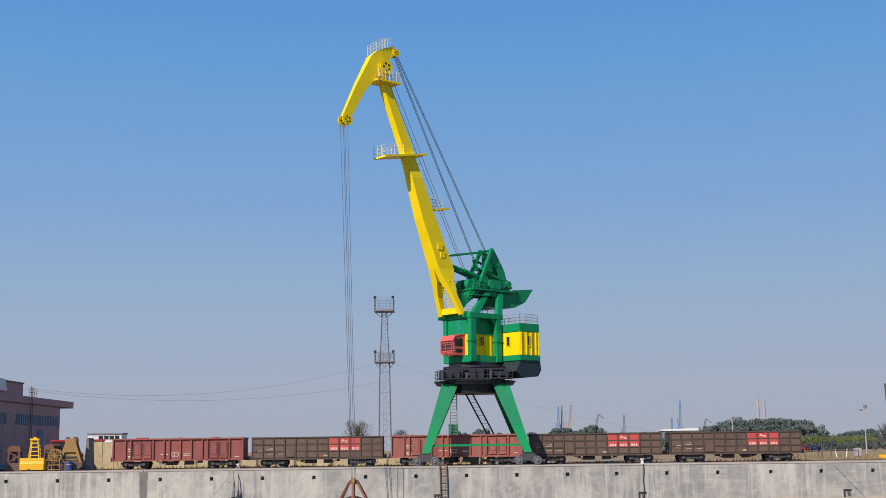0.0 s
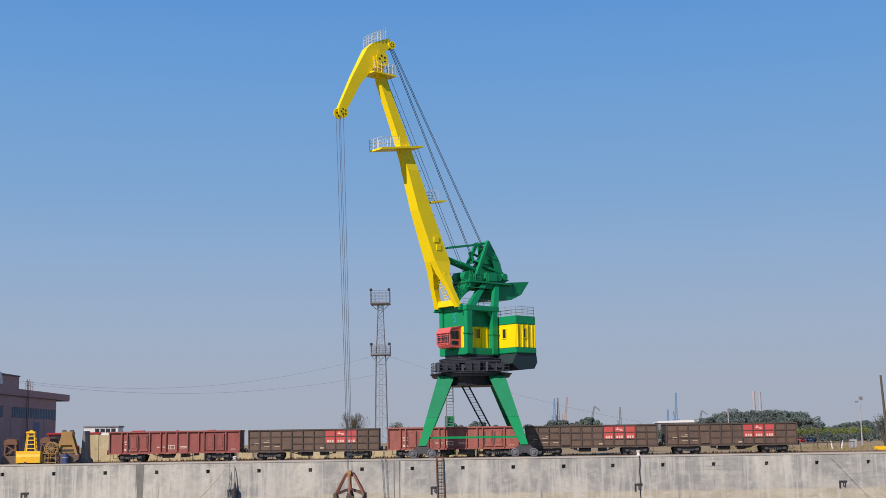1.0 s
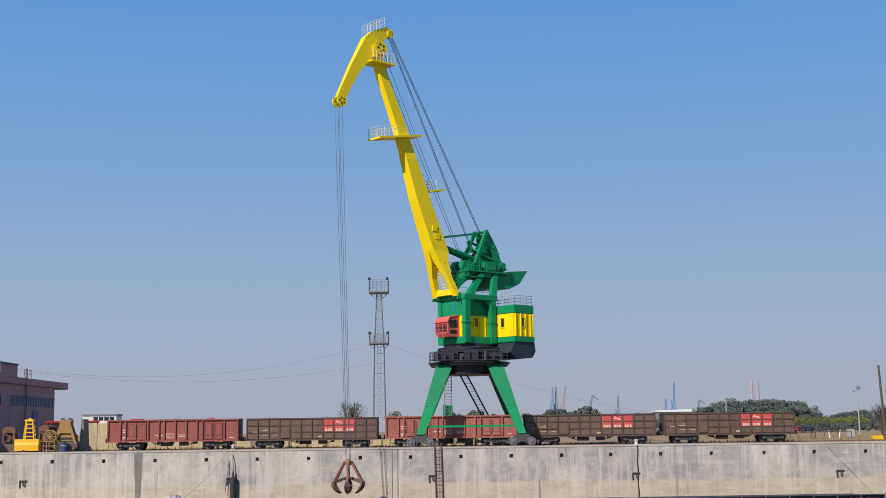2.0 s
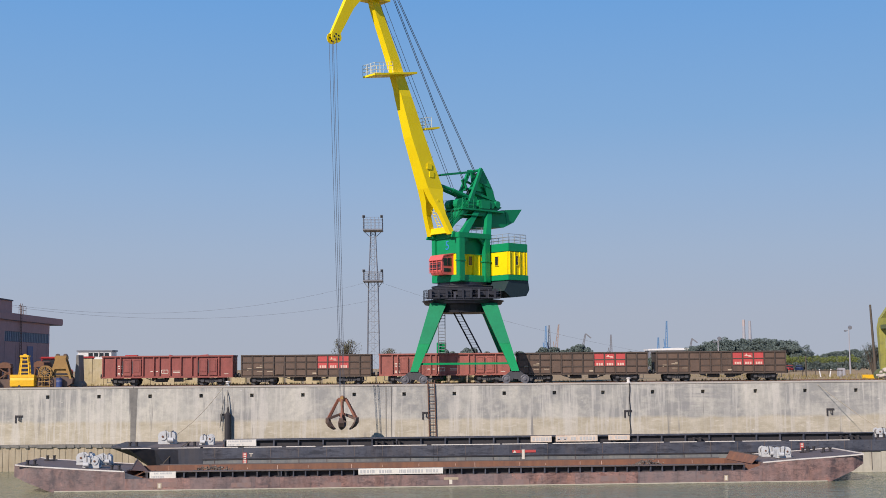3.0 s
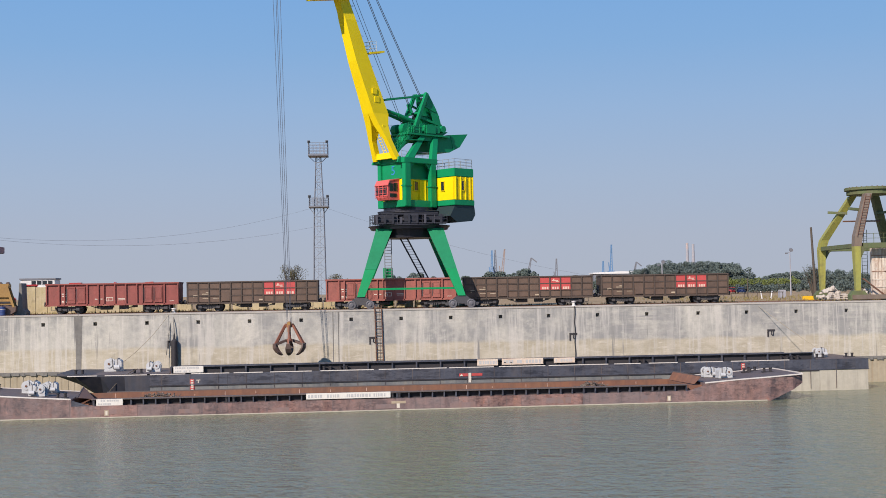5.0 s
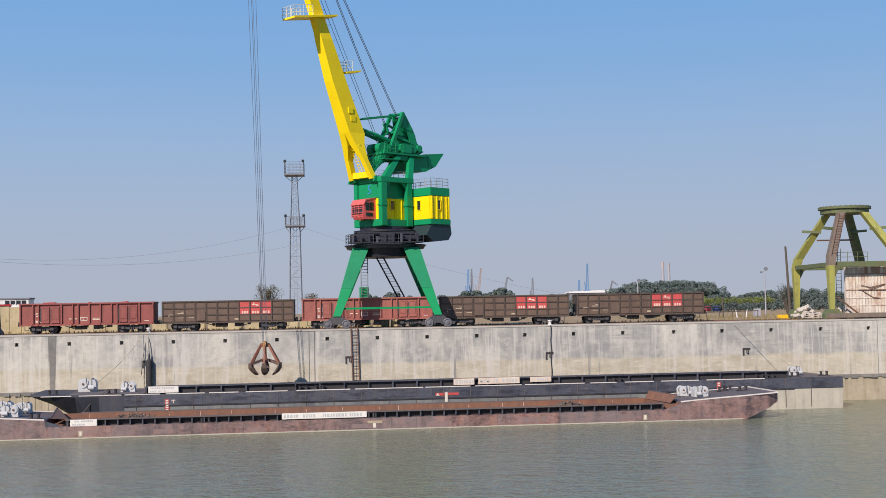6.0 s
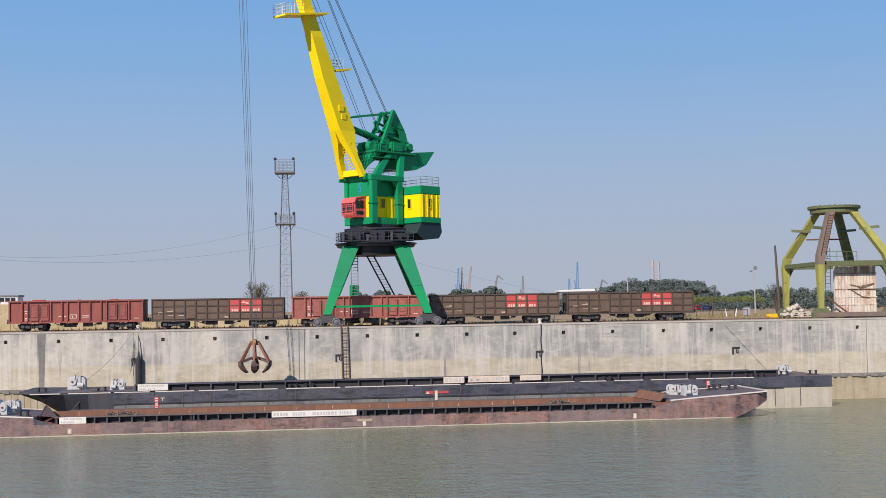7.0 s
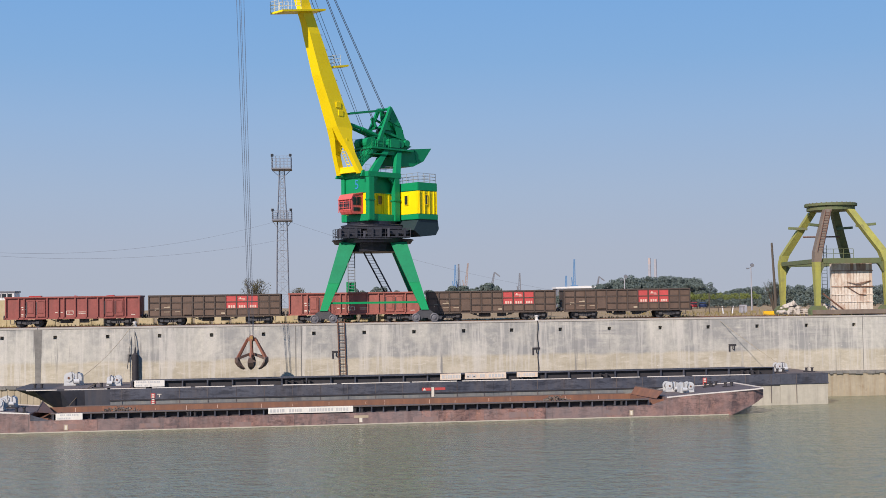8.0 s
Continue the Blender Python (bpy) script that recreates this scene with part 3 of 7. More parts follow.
tagged(part("trim_sheet_piling", pil, PILING), "tan sheet piling at the foot of the quay", "piling", kind="structure")
# joints and the wide stained recess
jt = B()
for x in JOINTS:
    box(jt, x - 0.03, x + 0.03, WALL_Y - 0.004, WALL_Y + 0.05, -5.4, -0.16)
for x in (-5.25, -4.72):
    box(jt, x - 0.045, x + 0.045, WALL_Y - 0.006, WALL_Y + 0.05, -5.4, -0.16)
tagged(part("trim_wall_joints", jt, CONCRETE_DARK, None), "dark open joints in the quay wall", "joint", kind="structure")
st = B()
slab(st, [(-29.85, -0.16), (-29.05, -0.16), (-29.12, -2.6), (-29.2, -5.4), (-29.7, -5.4), (-29.72, -2.6)], WALL_Y - 0.008, WALL_Y + 0.05)
tagged(part("trim_wall_patch", st, CONCRETE_DARK), "dark rain-stained strip of concrete on the quay wall", "patch", kind="structure")
# low wall and concrete apron behind the coping, rails
ap = B()
for k in range(-18, 20):
    box(ap, k * 6.0, k * 6.0 + 5.97, 125.6, 129.4, -0.3, -0.012 - 0.008 * (k % 3))
tagged(part("pavement_apron", ap, CONCRETE_TOP), "dusty concrete apron slabs along the quay", "pavement", kind="structure")
bl = box(B(), -110, 120, 130.9, 134.0, -0.3, -0.03)
tagged(part("ground_ballast", bl, BALLAST), "brown stone ballast of the railway track", "ballast", kind="structure")


def rail_line(y, z, name):
    bm = B()
    box(bm, -110, 120, y - 0.07, y + 0.07, z, z + 0.03)
    box(bm, -110, 120, y - 0.015, y + 0.015, z + 0.03, z + 0.12)
    box(bm, -110, 120, y - 0.04, y + 0.04, z + 0.12, z + 0.16)
    tagged(part(name, bm, RUST), "rusty steel rail let into the quay", "rail", group="quay rails")


rail_line(131.72, -0.155, "railway_rail")
rail_line(133.16, -0.155, "railway_rail")
rail_line(126.4, -0.155, "crane_rail")
rail_line(136.8, -0.155, "crane_rail")


# ---------- quay furniture ----------
def quay_ladder(x):
    t = thing("quay_ladder", "rusty steel ladder fixed to the quay wall", "ladder", Matrix.Translation((x, WALL_Y, 0)))
    bm = B()
    for s in (-0.32, 0.32):
        beam(bm, (s, -0.16, 0.30), (s + 0.13, -0.16, -5.3), 0.09, 0.07, (0, 1, 0))
    part("stringer", bm, RUST, t)
    rung = part("rung", tube(B(), (-0.32, -0.16, 0), (0.32, -0.16, 0), 0.025), RUST, t)
    rung.location = (0.0, 0, 0.15)
    for k in range(1, 17):
        share("rung", rung, t, (0.13 * k / 17, 0, 0.15 - k * 0.33))
    top = B()
    for s in (-0.32, 0.32):
        path_tube(top, [(s, -0.16, 0.25), (s, -0.05, 0.36), (s, 0.3, 0.33), (s, 0.42, 0.0)], 0.045)
    part("grab_rail", top, RUST, t)


quay_ladder(-0.92)


def bollard(x, y, scale=1.0):
    bm = B()
    prof = [(0.22, 0.0), (0.20, 0.05), (0.14, 0.10), (0.13, 0.30), (0.20, 0.36), (0.22, 0.42), (0.16, 0.47), (0.0, 0.49)]
    n = 14
    rings = [[bm.verts.new((max(r, 0.001) * scale * math.cos(2 * math.pi * i / n), max(r, 0.001) * scale * math.sin(2 * math.pi * i / n), z * scale)) for i in range(n)] for r, z in prof]
    for a, b in zip(rings, rings[1:]):
        for i in range(n):
            bm.faces.new((a[i], a[(i + 1) % n], b[(i + 1) % n], b[i]))
    ob = part("bollard", bm, EDGE_WHITE)
    ob.location = (x, y, 0)
    tagged(ob, "pale painted iron bollard on the quay edge", "bollard", group="quay bollards")


for bx in (-20.5, 18.1):
    bollard(bx, 124.6)


def recess(x):
    bm = B()
    box(bm, x - 0.35, x + 0.40, WALL_Y - 0.06, WALL_Y + 0.05, -2.80, -2.62)
    box(bm, x - 0.35, x - 0.19, WALL_Y - 0.05, WALL_Y + 0.05, -3.35, -2.80)
    path_tube(bm, [(x + 0.05, WALL_Y - 0.07, -2.8), (x + 0.02, WALL_Y - 0.09, -3.1), (x + 0.2, WALL_Y - 0.09, -3.2), (x + 0.22, WALL_Y - 0.07, -2.8)], 0.035)
    tagged(part("mooring_bracket", bm, BITUMEN), "black iron mooring bracket let into the quay wall", "bracket", group="wall mooring brackets")


for rx in (-40.4, -20.75, -1.45, 17.9, 37.3, 56.6):
    recess(rx)


def hanging_chain(x):
    bm = B()
    pts = [(x + 0.04 * math.sin(k * 1.1), WALL_Y - 0.08, -0.05 - k * 0.35) for k in range(15)]
    path_tube(bm, pts, 0.04)
    tagged(part("hanging_chain", bm, BITUMEN), "dark chain hanging down the quay wall joint", "chain")


hanging_chain(18.1)
# fender with its ropes
fen = thing("fender", "black rubber cylinder fender hanging on ropes against the quay", "fender", Matrix.Translation((-20.35, 123.82, -2.5)))
fb = B()
tube(fb, (0, 0, -2.75), (0, 0, -0.18), 0.31, 16)
tube(fb, (0, 0, -0.18), (0, 0, 0.0), 0.31, 16, 0.14)
part("cylinder", fb, BITUMEN, fen)
part("neck", tube(B(), (0, 0, 0.0), (0.02, 0, 0.55), 0.12, 10, 0.06), BITUMEN, fen)
fb = B()
path_tube(fb, [(0.02, 0, 0.5), (-0.05, 0.1, 1.6), (-0.13, 0.7, 2.75)], 0.045)
path_tube(fb, [(-0.75, 0.0, -1.5), (-0.55, 0.1, 0.4), (-0.2, 0.6, 2.7)], 0.035)
part("rope", fb, CONCRETE_DARK, fen)


def sag_line(p, q, sag, n=16):
    p, q = Vector(p), Vector(q)
    return [p.lerp(q, i / n) - Vector((0, 0, sag * 4 * (i / n) * (1 - i / n))) for i in range(n + 1)]


def mooring(p, q, sag, label):
    tagged(part("mooring_rope", path_tube(B(), sag_line(p, q, sag), 0.022), PILING), label, "rope", group="mooring ropes")


mooring((-20.6, 124.6, 0.35), (-25.2, 117.5, -5.0), 0.7, "tan mooring rope from the bollard to the barge")
mooring((35.8, 124.6, 0.05), (40.5, 118.8, -4.6), 0.1, "thin steel mooring wire down to the barge")


# ---------- the green and yellow harbour crane ----------
CX, CY, SLEW = 2.36, 131.6, 41.0
UP = pose(0, 0, 0, 0, 0, 180 + SLEW)          # local: x along the boom, y to its side, z up
crane = thing("harbour_crane", "freshly painted green and yellow level-luffing harbour portal crane on rails", "crane", Matrix.Translation((CX, CY, 0)))


def cp(name, bm, material, label="", parent=None, turn=True):
    return part(name, bm, material, parent or crane, label, UP if turn else None)


def shifted(u):
    """A builder of crane parts that stand u further along the boom."""
    def make(name, bm, material, label="", parent=None):
        bm.transform(Matrix.Translation((u, 0, 0)))
        return cp(name, bm, material, label, parent)
    return make


wheel_src = None
for sx in (-1, 1):
    for sy in (-1, 1):
        xb, yb, xt, yt = sx * 4.95, sy * 5.2, sx * 2.52, sy * 2.3

        def ring(k):
            w = 0.37 + (0.83 - 0.37) * k
            x, y, d = xb + (xt - xb) * k, yb + (yt - yb) * k, 0.42 + 0.28 * k
            z = 1.2 + (8.0 - 1.2) * k
            return [(x - w, y - d, z), (x + w, y - d, z), (x + w, y + d, z), (x - w, y + d, z)]
        cp("leg", hexa(B(), ring(0.40), ring(1.0)), GREEN_FADED, turn=False)
        shoe = cp("leg_foot", hexa(B(), ring(0.0), ring(0.398)), GREEN_FRESH, "brighter green lower leg", turn=False)
        bog = B()
        slab(bog, [(xb - 1.35, 0.62), (xb - 0.9, 0.85), (xb - 0.45, 1.2), (xb + 0.45, 1.2), (xb + 0.9, 0.85), (xb + 1.35, 0.62), (xb + 1.3, 0.40), (xb - 1.3, 0.40)], yb - 0.30, yb + 0.30)
        for k in (-1, 1):
            slab(bog, [(xb + k * 0.95 - 0.75, 0.52), (xb + k * 0.95 + 0.75, 0.52), (xb + k * 0.95 + 0.62, 0.24), (xb + k * 0.95 - 0.62, 0.24)], yb - 0.36, yb + 0.36)
        bogie = cp("bogie", bog, BOGIE, "dark blue-grey wheel bogie", turn=False)
        for k in (-0.9, 0.9):
            if wheel_src is None:
                wheel_src = part("wheel", wheel_mesh(0.40, 0.24), WHEEL, bogie)
                wheel_src.location = (xb + k, yb - 0.40, 0.42)
            else:
                share("wheel", wheel_src, bogie, (xb + k, yb - 0.40, 0.42))
for sy in (-1, 1):
    cp("tie_bar", beam(B(), (-4.35, sy * 5.0, 1.95), (4.35, sy * 5.0, 1.95), 0.16, 0.20), GREEN_FRESH, turn=False)
pr = B()
a0, a1, z0, z1, n = 2.9, 3.1, 7.1, 7.95, 28
hexa(pr, [(a0 * math.cos(2 * math.pi * i / n), a0 * math.sin(2 * math.pi * i / n), z0) for i in range(n)], [(a1 * math.cos(2 * math.pi * i / n), a1 * math.sin(2 * math.pi * i / n), z1) for i in range(n)])
cp("portal_ring", pr, BLACK, "black ring girder", turn=False)


def disc(bm, r, z0, z1, n=40, r2=None):
    r2 = r2 or r
    return hexa(bm, [(r * math.cos(2 * math.pi * i / n), r * math.sin(2 * math.pi * i / n), z0) for i in range(n)], [(r2 * math.cos(2 * math.pi * i / n), r2 * math.sin(2 * math.pi * i / n), z1) for i in range(n)])


cp("slewing_platform", disc(B(), 3.9, 7.95, 8.35, 24, 4.15), BLACK, "black slewing platform", turn=False)
sl = B()
disc(sl, 2.9, 8.35, 8.75)
disc(sl, 3.15, 8.80, 9.15)
disc(sl, 2.7, 9.15, 9.62)
disc(sl, 3.2, 9.62, 9.80)
disc(sl, 2.6, 9.80, 10.15)
for k in range(26):
    a = 2 * math.pi * k / 26
    c, s = math.cos(a), math.sin(a)
    beam(sl, (3.0 * c, 3.0 * s, 8.4), (3.0 * c, 3.0 * s, 9.7), 0.14, 0.16, (c, s, 0))
for x0_, x1_, y_, z0_, z1_ in ((-3.6, -1.2, -3.5, 8.6, 9.3), (-0.6, 0.9, -3.7, 8.5, 9.5), (1.4, 3.5, -3.4, 8.7, 9.2), (-2.9, 2.9, -3.3, 9.35, 9.55), (-3.7, 3.7, -3.9, 8.38, 8.55)):
    cp("drive_case", soft_box(x0_, x1_, y_, y_ + 0.7, z0_, z1_, 0.05), BLACK, turn=False)
cp("slewing_ring", sl, BLACK, "black greasy slewing ring and rollers", turn=False)
for r_, z_ in ((4.17, 8.30), (3.17, 9.12), (3.22, 9.78)):
    tr_ = B()
    n = 40
    path_tube(tr_, [(r_ * math.cos(2 * math.pi * i / n), r_ * math.sin(2 * math.pi * i / n), z_) for i in range(n + 1)], 0.035, 4)
    cp("edge_trim", tr_, TRIM, turn=False)
for k in range(9):
    cp("roller_bracket", soft_box(-3.4 + k * 0.8, -3.15 + k * 0.8, -3.98, -3.72, 8.4, 9.35 - 0.25 * (k % 2), 0.03), TRIM if k % 3 == 0 else BLACK, turn=False)
cp("cable_rail", railing(B(), [(-3.7, -3.95, 8.38), (3.7, -3.95, 8.38)], 0.9, 2, 1.2, 0.022), TRIM, turn=False)
rg = B()
arc = [(4.05 * math.cos(radians(a)), 4.05 * math.sin(radians(a)), 8.35) for a in range(150, 236, 17)]
railing(rg, arc, 1.05, 3, 0.8, 0.028)
cp("platform_rail", rg, BLACK, turn=False)
# stairs and ladder inside the portal
lb = ladder(B(), (-2.2, 3.4, 1.2), (-2.2, 2.2, 7.6), 0.7, (1, 0, 0), 0.32, 0.05)
cp("access_ladder", lb, RAIL_GREY, turn=False)
cp("ladder_base", soft_box(-2.75, -1.75, 3.2, 3.7, 0.2, 4.2), GREEN_FRESH, "green ladder pedestal", turn=False)
lb = B()
for d in (-0.35, 0.35):
    beam(lb, (-0.7 + d, -0.4, 7.3), (2.7 + d, 4.2, 1.0), 0.06, 0.17)
for k in range(1, 24):
    p = Vector((-0.7, -0.4, 7.3)).lerp(Vector((2.7, 4.2, 1.0)), k / 24)
    box(lb, p.x - 0.35, p.x + 0.35, p.y - 0.12, p.y + 0.12, p.z, p.z + 0.03)
cp("stairway", lb, TRIM, turn=False)

# turning house: middle body
cp("base_frame", soft_box(-1.8, 2.65, -1.8, 2.35, 10.15, 10.85), GREEN)
cp("house_body", soft_box(-1.8, 1.9, -1.85, 1.88, 10.85, 13.0, 0.03), YELLOW, "yellow sheet-metal house wall")
cp("house_front", soft_box(1.9, 2.40, -1.6, 1.85, 10.85, 13.0, 0.03), YELLOW, "yellow sheet-metal front wall")
cp("house_top", soft_box(-1.8, 1.9, -1.95, 1.72, 13.0, 14.75, 0.03), GREEN, "green upper house wall")
cp("house_top_front", soft_box(1.9, 2.46, -1.65, 1.9, 13.0, 14.75, 0.03), GREEN, "green upper front wall")
for u in (1.45, 0.35, -0.6, -1.5):
    cp("panel_rib", box(B(), u - 0.04, u + 0.04, 1.87, 1.93, 10.87, 12.98), YELLOW)
cp("eave", box(B(), -1.8, 1.9, 1.70, 1.95, 12.98, 13.08), GREEN)
for v in (-1.5, 0.0, 1.72):
    cp("panel_rib", box(B(), 2.39, 2.47, v - 0.05, v + 0.05, 10.87, 12.98), YELLOW)


def window(u0, u1, v0, v1, z0, z1, frame_mat):
    """A framed window lying in a wall that is thin along u or v."""
    thin_v = (v1 - v0) < (u1 - u0)
    fr = B()
    e = 0.07
    if thin_v:
        for a, b, c, d in ((u0 - e, u0, z0 - e, z1 + e), (u1, u1 + e, z0 - e, z1 + e), (u0, u1, z0 - e, z0), (u0, u1, z1, z1 + e)):
            box(fr, a, b, v0 - 0.02, v1 + 0.05, c, d)
    else:
        for a, b, c, d in ((v0 - e, v0, z0 - e, z1 + e), (v1, v1 + e, z0 - e, z1 + e), (v0, v1, z0 - e, z0), (v0, v1, z1, z1 + e)):
            box(fr, u0 - 0.02, u1 + 0.05, a, b, c, d)
    w = cp("window", fr, frame_mat)
    cp("pane", box(B(), u0, u1, v0, v1, z0, z1), GLASS, "dark glass pane", w)


window(1.45, 1.75, 1.89, 1.93, 11.85, 12.75, YELLOW)
window(0.45, 0.95, 1.89, 1.93, 11.85, 12.75, YELLOW)
cp("door", box(B(), -0.1, 0.2, 1.885, 1.94, 10.9, 12.9), YELLOW)
txt = bpy.data.curves.new("number", "FONT")
txt.body, txt.size, txt.extrude, txt.align_x = "5", 1.3, 0.01, "CENTER"
number = new("painted_number", txt)
number.parent = crane
number.matrix_local = UP @ Matrix(((0, 0, 1, 2.475), (1, 0, 0, 0.45), (0, 1, 0, 13.45), (0, 0, 0, 1)))
txt.materials.append(NUMBER_BLUE)
number["label"] = "painted blue digit"
# portal frame standing over the body
for v in (-1.5, 2.25):
    for u in (2.3, -1.2):
        cp("pillar", soft_box(u - 0.36, u + 0.36, v - 0.28, v + 0.28, 10.2, 14.85, 0.04), GREEN)
        cp("pillar_flange", soft_box(u - 0.45, u + 0.45, v - 0.34, v + 0.34, 12.2, 12.35, 0.03), GREEN)
    cp("top_girder", soft_box(-1.75, 2.75, v - 0.3, v + 0.3, 14.55, 15.1, 0.05), GREEN)
    for u in (1.75, -0.7):
        k = 1 if u > 0 else -1
        cp("knee_plate", slab(B(), [(u + 0.16 * k, 14.6), (u - 0.55 * k, 14.6), (u + 0.16 * k, 13.9)], v - 0.12, v + 0.12), GREEN)
    g = B()
    hexa(g, [(1.45, v - 0.25, 15.1), (2.3, v - 0.25, 15.1), (2.3, v + 0.25, 15.1), (1.45, v + 0.25, 15.1)],
         [(-1.3, v * 0.55 - 0.2, 17.7), (-0.6, v * 0.55 - 0.2, 17.7), (-0.6, v * 0.55 + 0.2, 17.7), (-1.3, v * 0.55 + 0.2, 17.7)])
    cp("upper_leg", g, GREEN)
    g = B()
    hexa(g, [(-1.7, v - 0.25, 15.1), (-1.0, v - 0.25, 15.1), (-1.0, v + 0.25, 15.1), (-1.7, v + 0.25, 15.1)],
         [(-2.9, v * 0.55 - 0.2, 17.7), (-2.3, v * 0.55 - 0.2, 17.7), (-2.3, v * 0.55 + 0.2, 17.7), (-2.9, v * 0.55 + 0.2, 17.7)])
    cp("upper_leg", g, GREEN)
    cp("top_link", beam(B(), (-0.6, v * 0.55, 17.3), (-2.9, v * 0.55, 17.3), 0.3, 0.5), GREEN)
for u in (2.4, -1.3):
    cp("cross_girder", soft_box(u - 0.3, u + 0.3, -2.0, 2.0, 14.6, 15.08, 0.04), GREEN)
# machine house behind
cp("machine_house", soft_box(-4.45, -1.8, -2.6, 4.9, 10.85, 13.2, 0.03), YELLOW, "yellow machine house wall")
cp("machine_house_top", soft_box(-4.5, -1.75, -2.65, 4.95, 13.2, 14.05, 0.05), GREEN, "green machine house parapet")
cp("machine_house_base", soft_box(-4.55, -1.72, -2.7, 4.98, 10.3, 10.85, 0.04), GREEN)
for u in (-1.95, -2.65, -3.35, -4.0, -4.35):
    cp("panel_rib", box(B(), u - 0.05, u + 0.05, 4.89, 4.99, 10.87, 13.18), YELLOW)
for v in (2.5, 4.75):
    cp("panel_rib", box(B(), -1.81, -1.73, v - 0.04, v + 0.04, 10.87, 13.18), YELLOW)
window(-1.80, -1.76, 3.0, 3.45, 11.85, 12.75, YELLOW)
window(-3.1, -2.75, 4.9, 4.94, 11.85, 12.75, YELLOW)
cw = B()
slab(cw, [(-1.9, 10.3), (-4.6, 10.3), (-4.75, 9.4), (-4.3, 8.75), (-2.2, 8.55), (-1.2, 9.2)], -2.4, 4.85)
cp("ballast_box", cw, TEAL_BLACK, "dark ballast box under the house")
rr = B()
railing(rr, [(-1.9, 2.3, 14.05), (-1.9, 4.8, 14.05), (-4.4, 4.8, 14.05), (-4.4, -2.5, 14.05)], 0.95, 3, 0.85, 0.028)
cp("roof_rail", rr, RAIL_GREY)
# cab
cab_part = shifted(-0.5)
cab = cab_part("operator_cab", slab(B(), [(2.9, 10.85), (4.15, 10.85), (4.45, 11.25), (4.45, 12.2), (4.15, 12.85), (2.9, 12.95)], -0.6, 1.3), RED, "red glazed operator's cab")
cab_part("canopy", slab(B(), [(2.95, 13.05), (4.25, 12.82), (4.55, 12.3), (4.5, 12.24), (4.2, 12.72), (2.95, 12.97)], -0.66, 1.36), RED, "", cab)
for u0, u1, z0, z1 in ((3.2, 3.7, 11.75, 12.55), (3.8, 4.25, 11.75, 12.5), (3.3, 4.2, 11.15, 11.5)):
    cab_part("window", box(B(), u0, u1, 1.29, 1.33, z0, z1), GLASS, "dark glass pane", cab)
for v0, v1 in ((-0.45, 0.05), (0.15, 0.6), (0.7, 1.15)):
    cab_part("window", box(B(), 4.43, 4.48, v0, v1, 11.35, 12.1), GLASS, "dark glass pane", cab)
rg = B()
for z in (11.1, 11.5, 11.9, 12.3):
    tube(rg, (4.6, -0.55, z), (4.6, 1.25, z), 0.025)
for v in (-0.5, 0.05, 0.65, 1.2):
    tube(rg, (4.6, v, 11.0), (4.6, v, 12.35), 0.025)
cab_part("window_guard", rg, RED, "red window guard bars", cab)

# mast, counterweight lever, struts
crown_part = shifted(0.5)
for v in (-1.0, 1.0):
    crown_part("mast_plate", slab(B(), [(-2.35, 22.2), (-2.75, 22.1), (-3.45, 21.1), (-4.1, 20.1), (-4.75, 18.3), (-3.9, 18.2), (-3.3, 19.6), (-2.5, 20.9)], v * 0.7 - 0.08, v * 0.7 + 0.08), GREEN)
    crown_part("mast_post", beam(B(), (-2.4, v * 0.9, 22.1), (-0.3, v * 1.1, 17.9), 0.3, 0.35), GREEN)
    crown_part("mast_brace", beam(B(), (-1.15, v * 0.8, 19.6), (-4.3, v * 0.8, 18.9), 0.2, 0.22), GREEN)
    crown_part("mast_brace", beam(B(), (-1.8, v * 0.75, 20.9), (-3.7, v * 0.75, 20.3), 0.18, 0.2), GREEN)
    crown_part("mast_sill", slab(B(), [(1.0, 17.35), (0.2, 18.35), (-1.05, 18.9), (-5.1, 18.2), (-4.2, 17.7)], v - 0.14, v + 0.14), GREEN)
for u, z in ((-2.5, 22.0), (-3.2, 21.2), (-3.7, 20.5), (-4.1, 19.8), (-4.5, 18.9), (-1.5, 20.0), (0.2, 18.0), (-2.0, 18.4)):
    crown_part("cross_tube", tube(B(), (u, -0.8, z), (u, 0.8, z), 0.14, 10), GREEN)
for k in range(5):
    crown_part("mast_rung", box(B(), -3.0 - k * 0.36, -2.85 - k * 0.36, -0.62, 0.62, 21.5 - k * 0.62, 21.8 - k * 0.62), GREEN)
crown_part("crown_platform", soft_box(-4.9, 1.0, -1.7, 1.7, 17.55, 17.75, 0.03), GREEN)
for u, v, z, r in ((0.5, 0.6, 18.2, 0.55), (0.5, -0.6, 18.2, 0.55), (-0.6, 0.0, 18.5, 0.5), (-3.2, 1.3, 18.3, 0.4), (-4.0, 1.35, 18.4, 0.35)):
    crown_part("gear_drum", tube(B(), (u, v - 0.35, z), (u, v + 0.35, z), r, 14), GREEN)
crown_part("gear_case", soft_box(-2.9, -1.5, 0.9, 1.75, 17.75, 18.7, 0.08), GREEN)
crown_part("gear_case", soft_box(-1.1, 0.1, 1.0, 1.6, 17.75, 18.4, 0.08), GREEN)
crown_part("counterweight", slab(B(), [(-4.9, 17.9), (-7.9, 18.2), (-6.7, 16.75), (-5.2, 16.1), (-2.3, 15.9), (-2.2, 17.0)], -1.25, 1.25), GREEN, "green moving counterweight")
crown_part("counterweight_rib", slab(B(), [(-5.4, 17.8), (-5.6, 17.8), (-5.9, 16.5), (-5.7, 16.4)], -1.3, 1.3), GREEN)
rg = B()
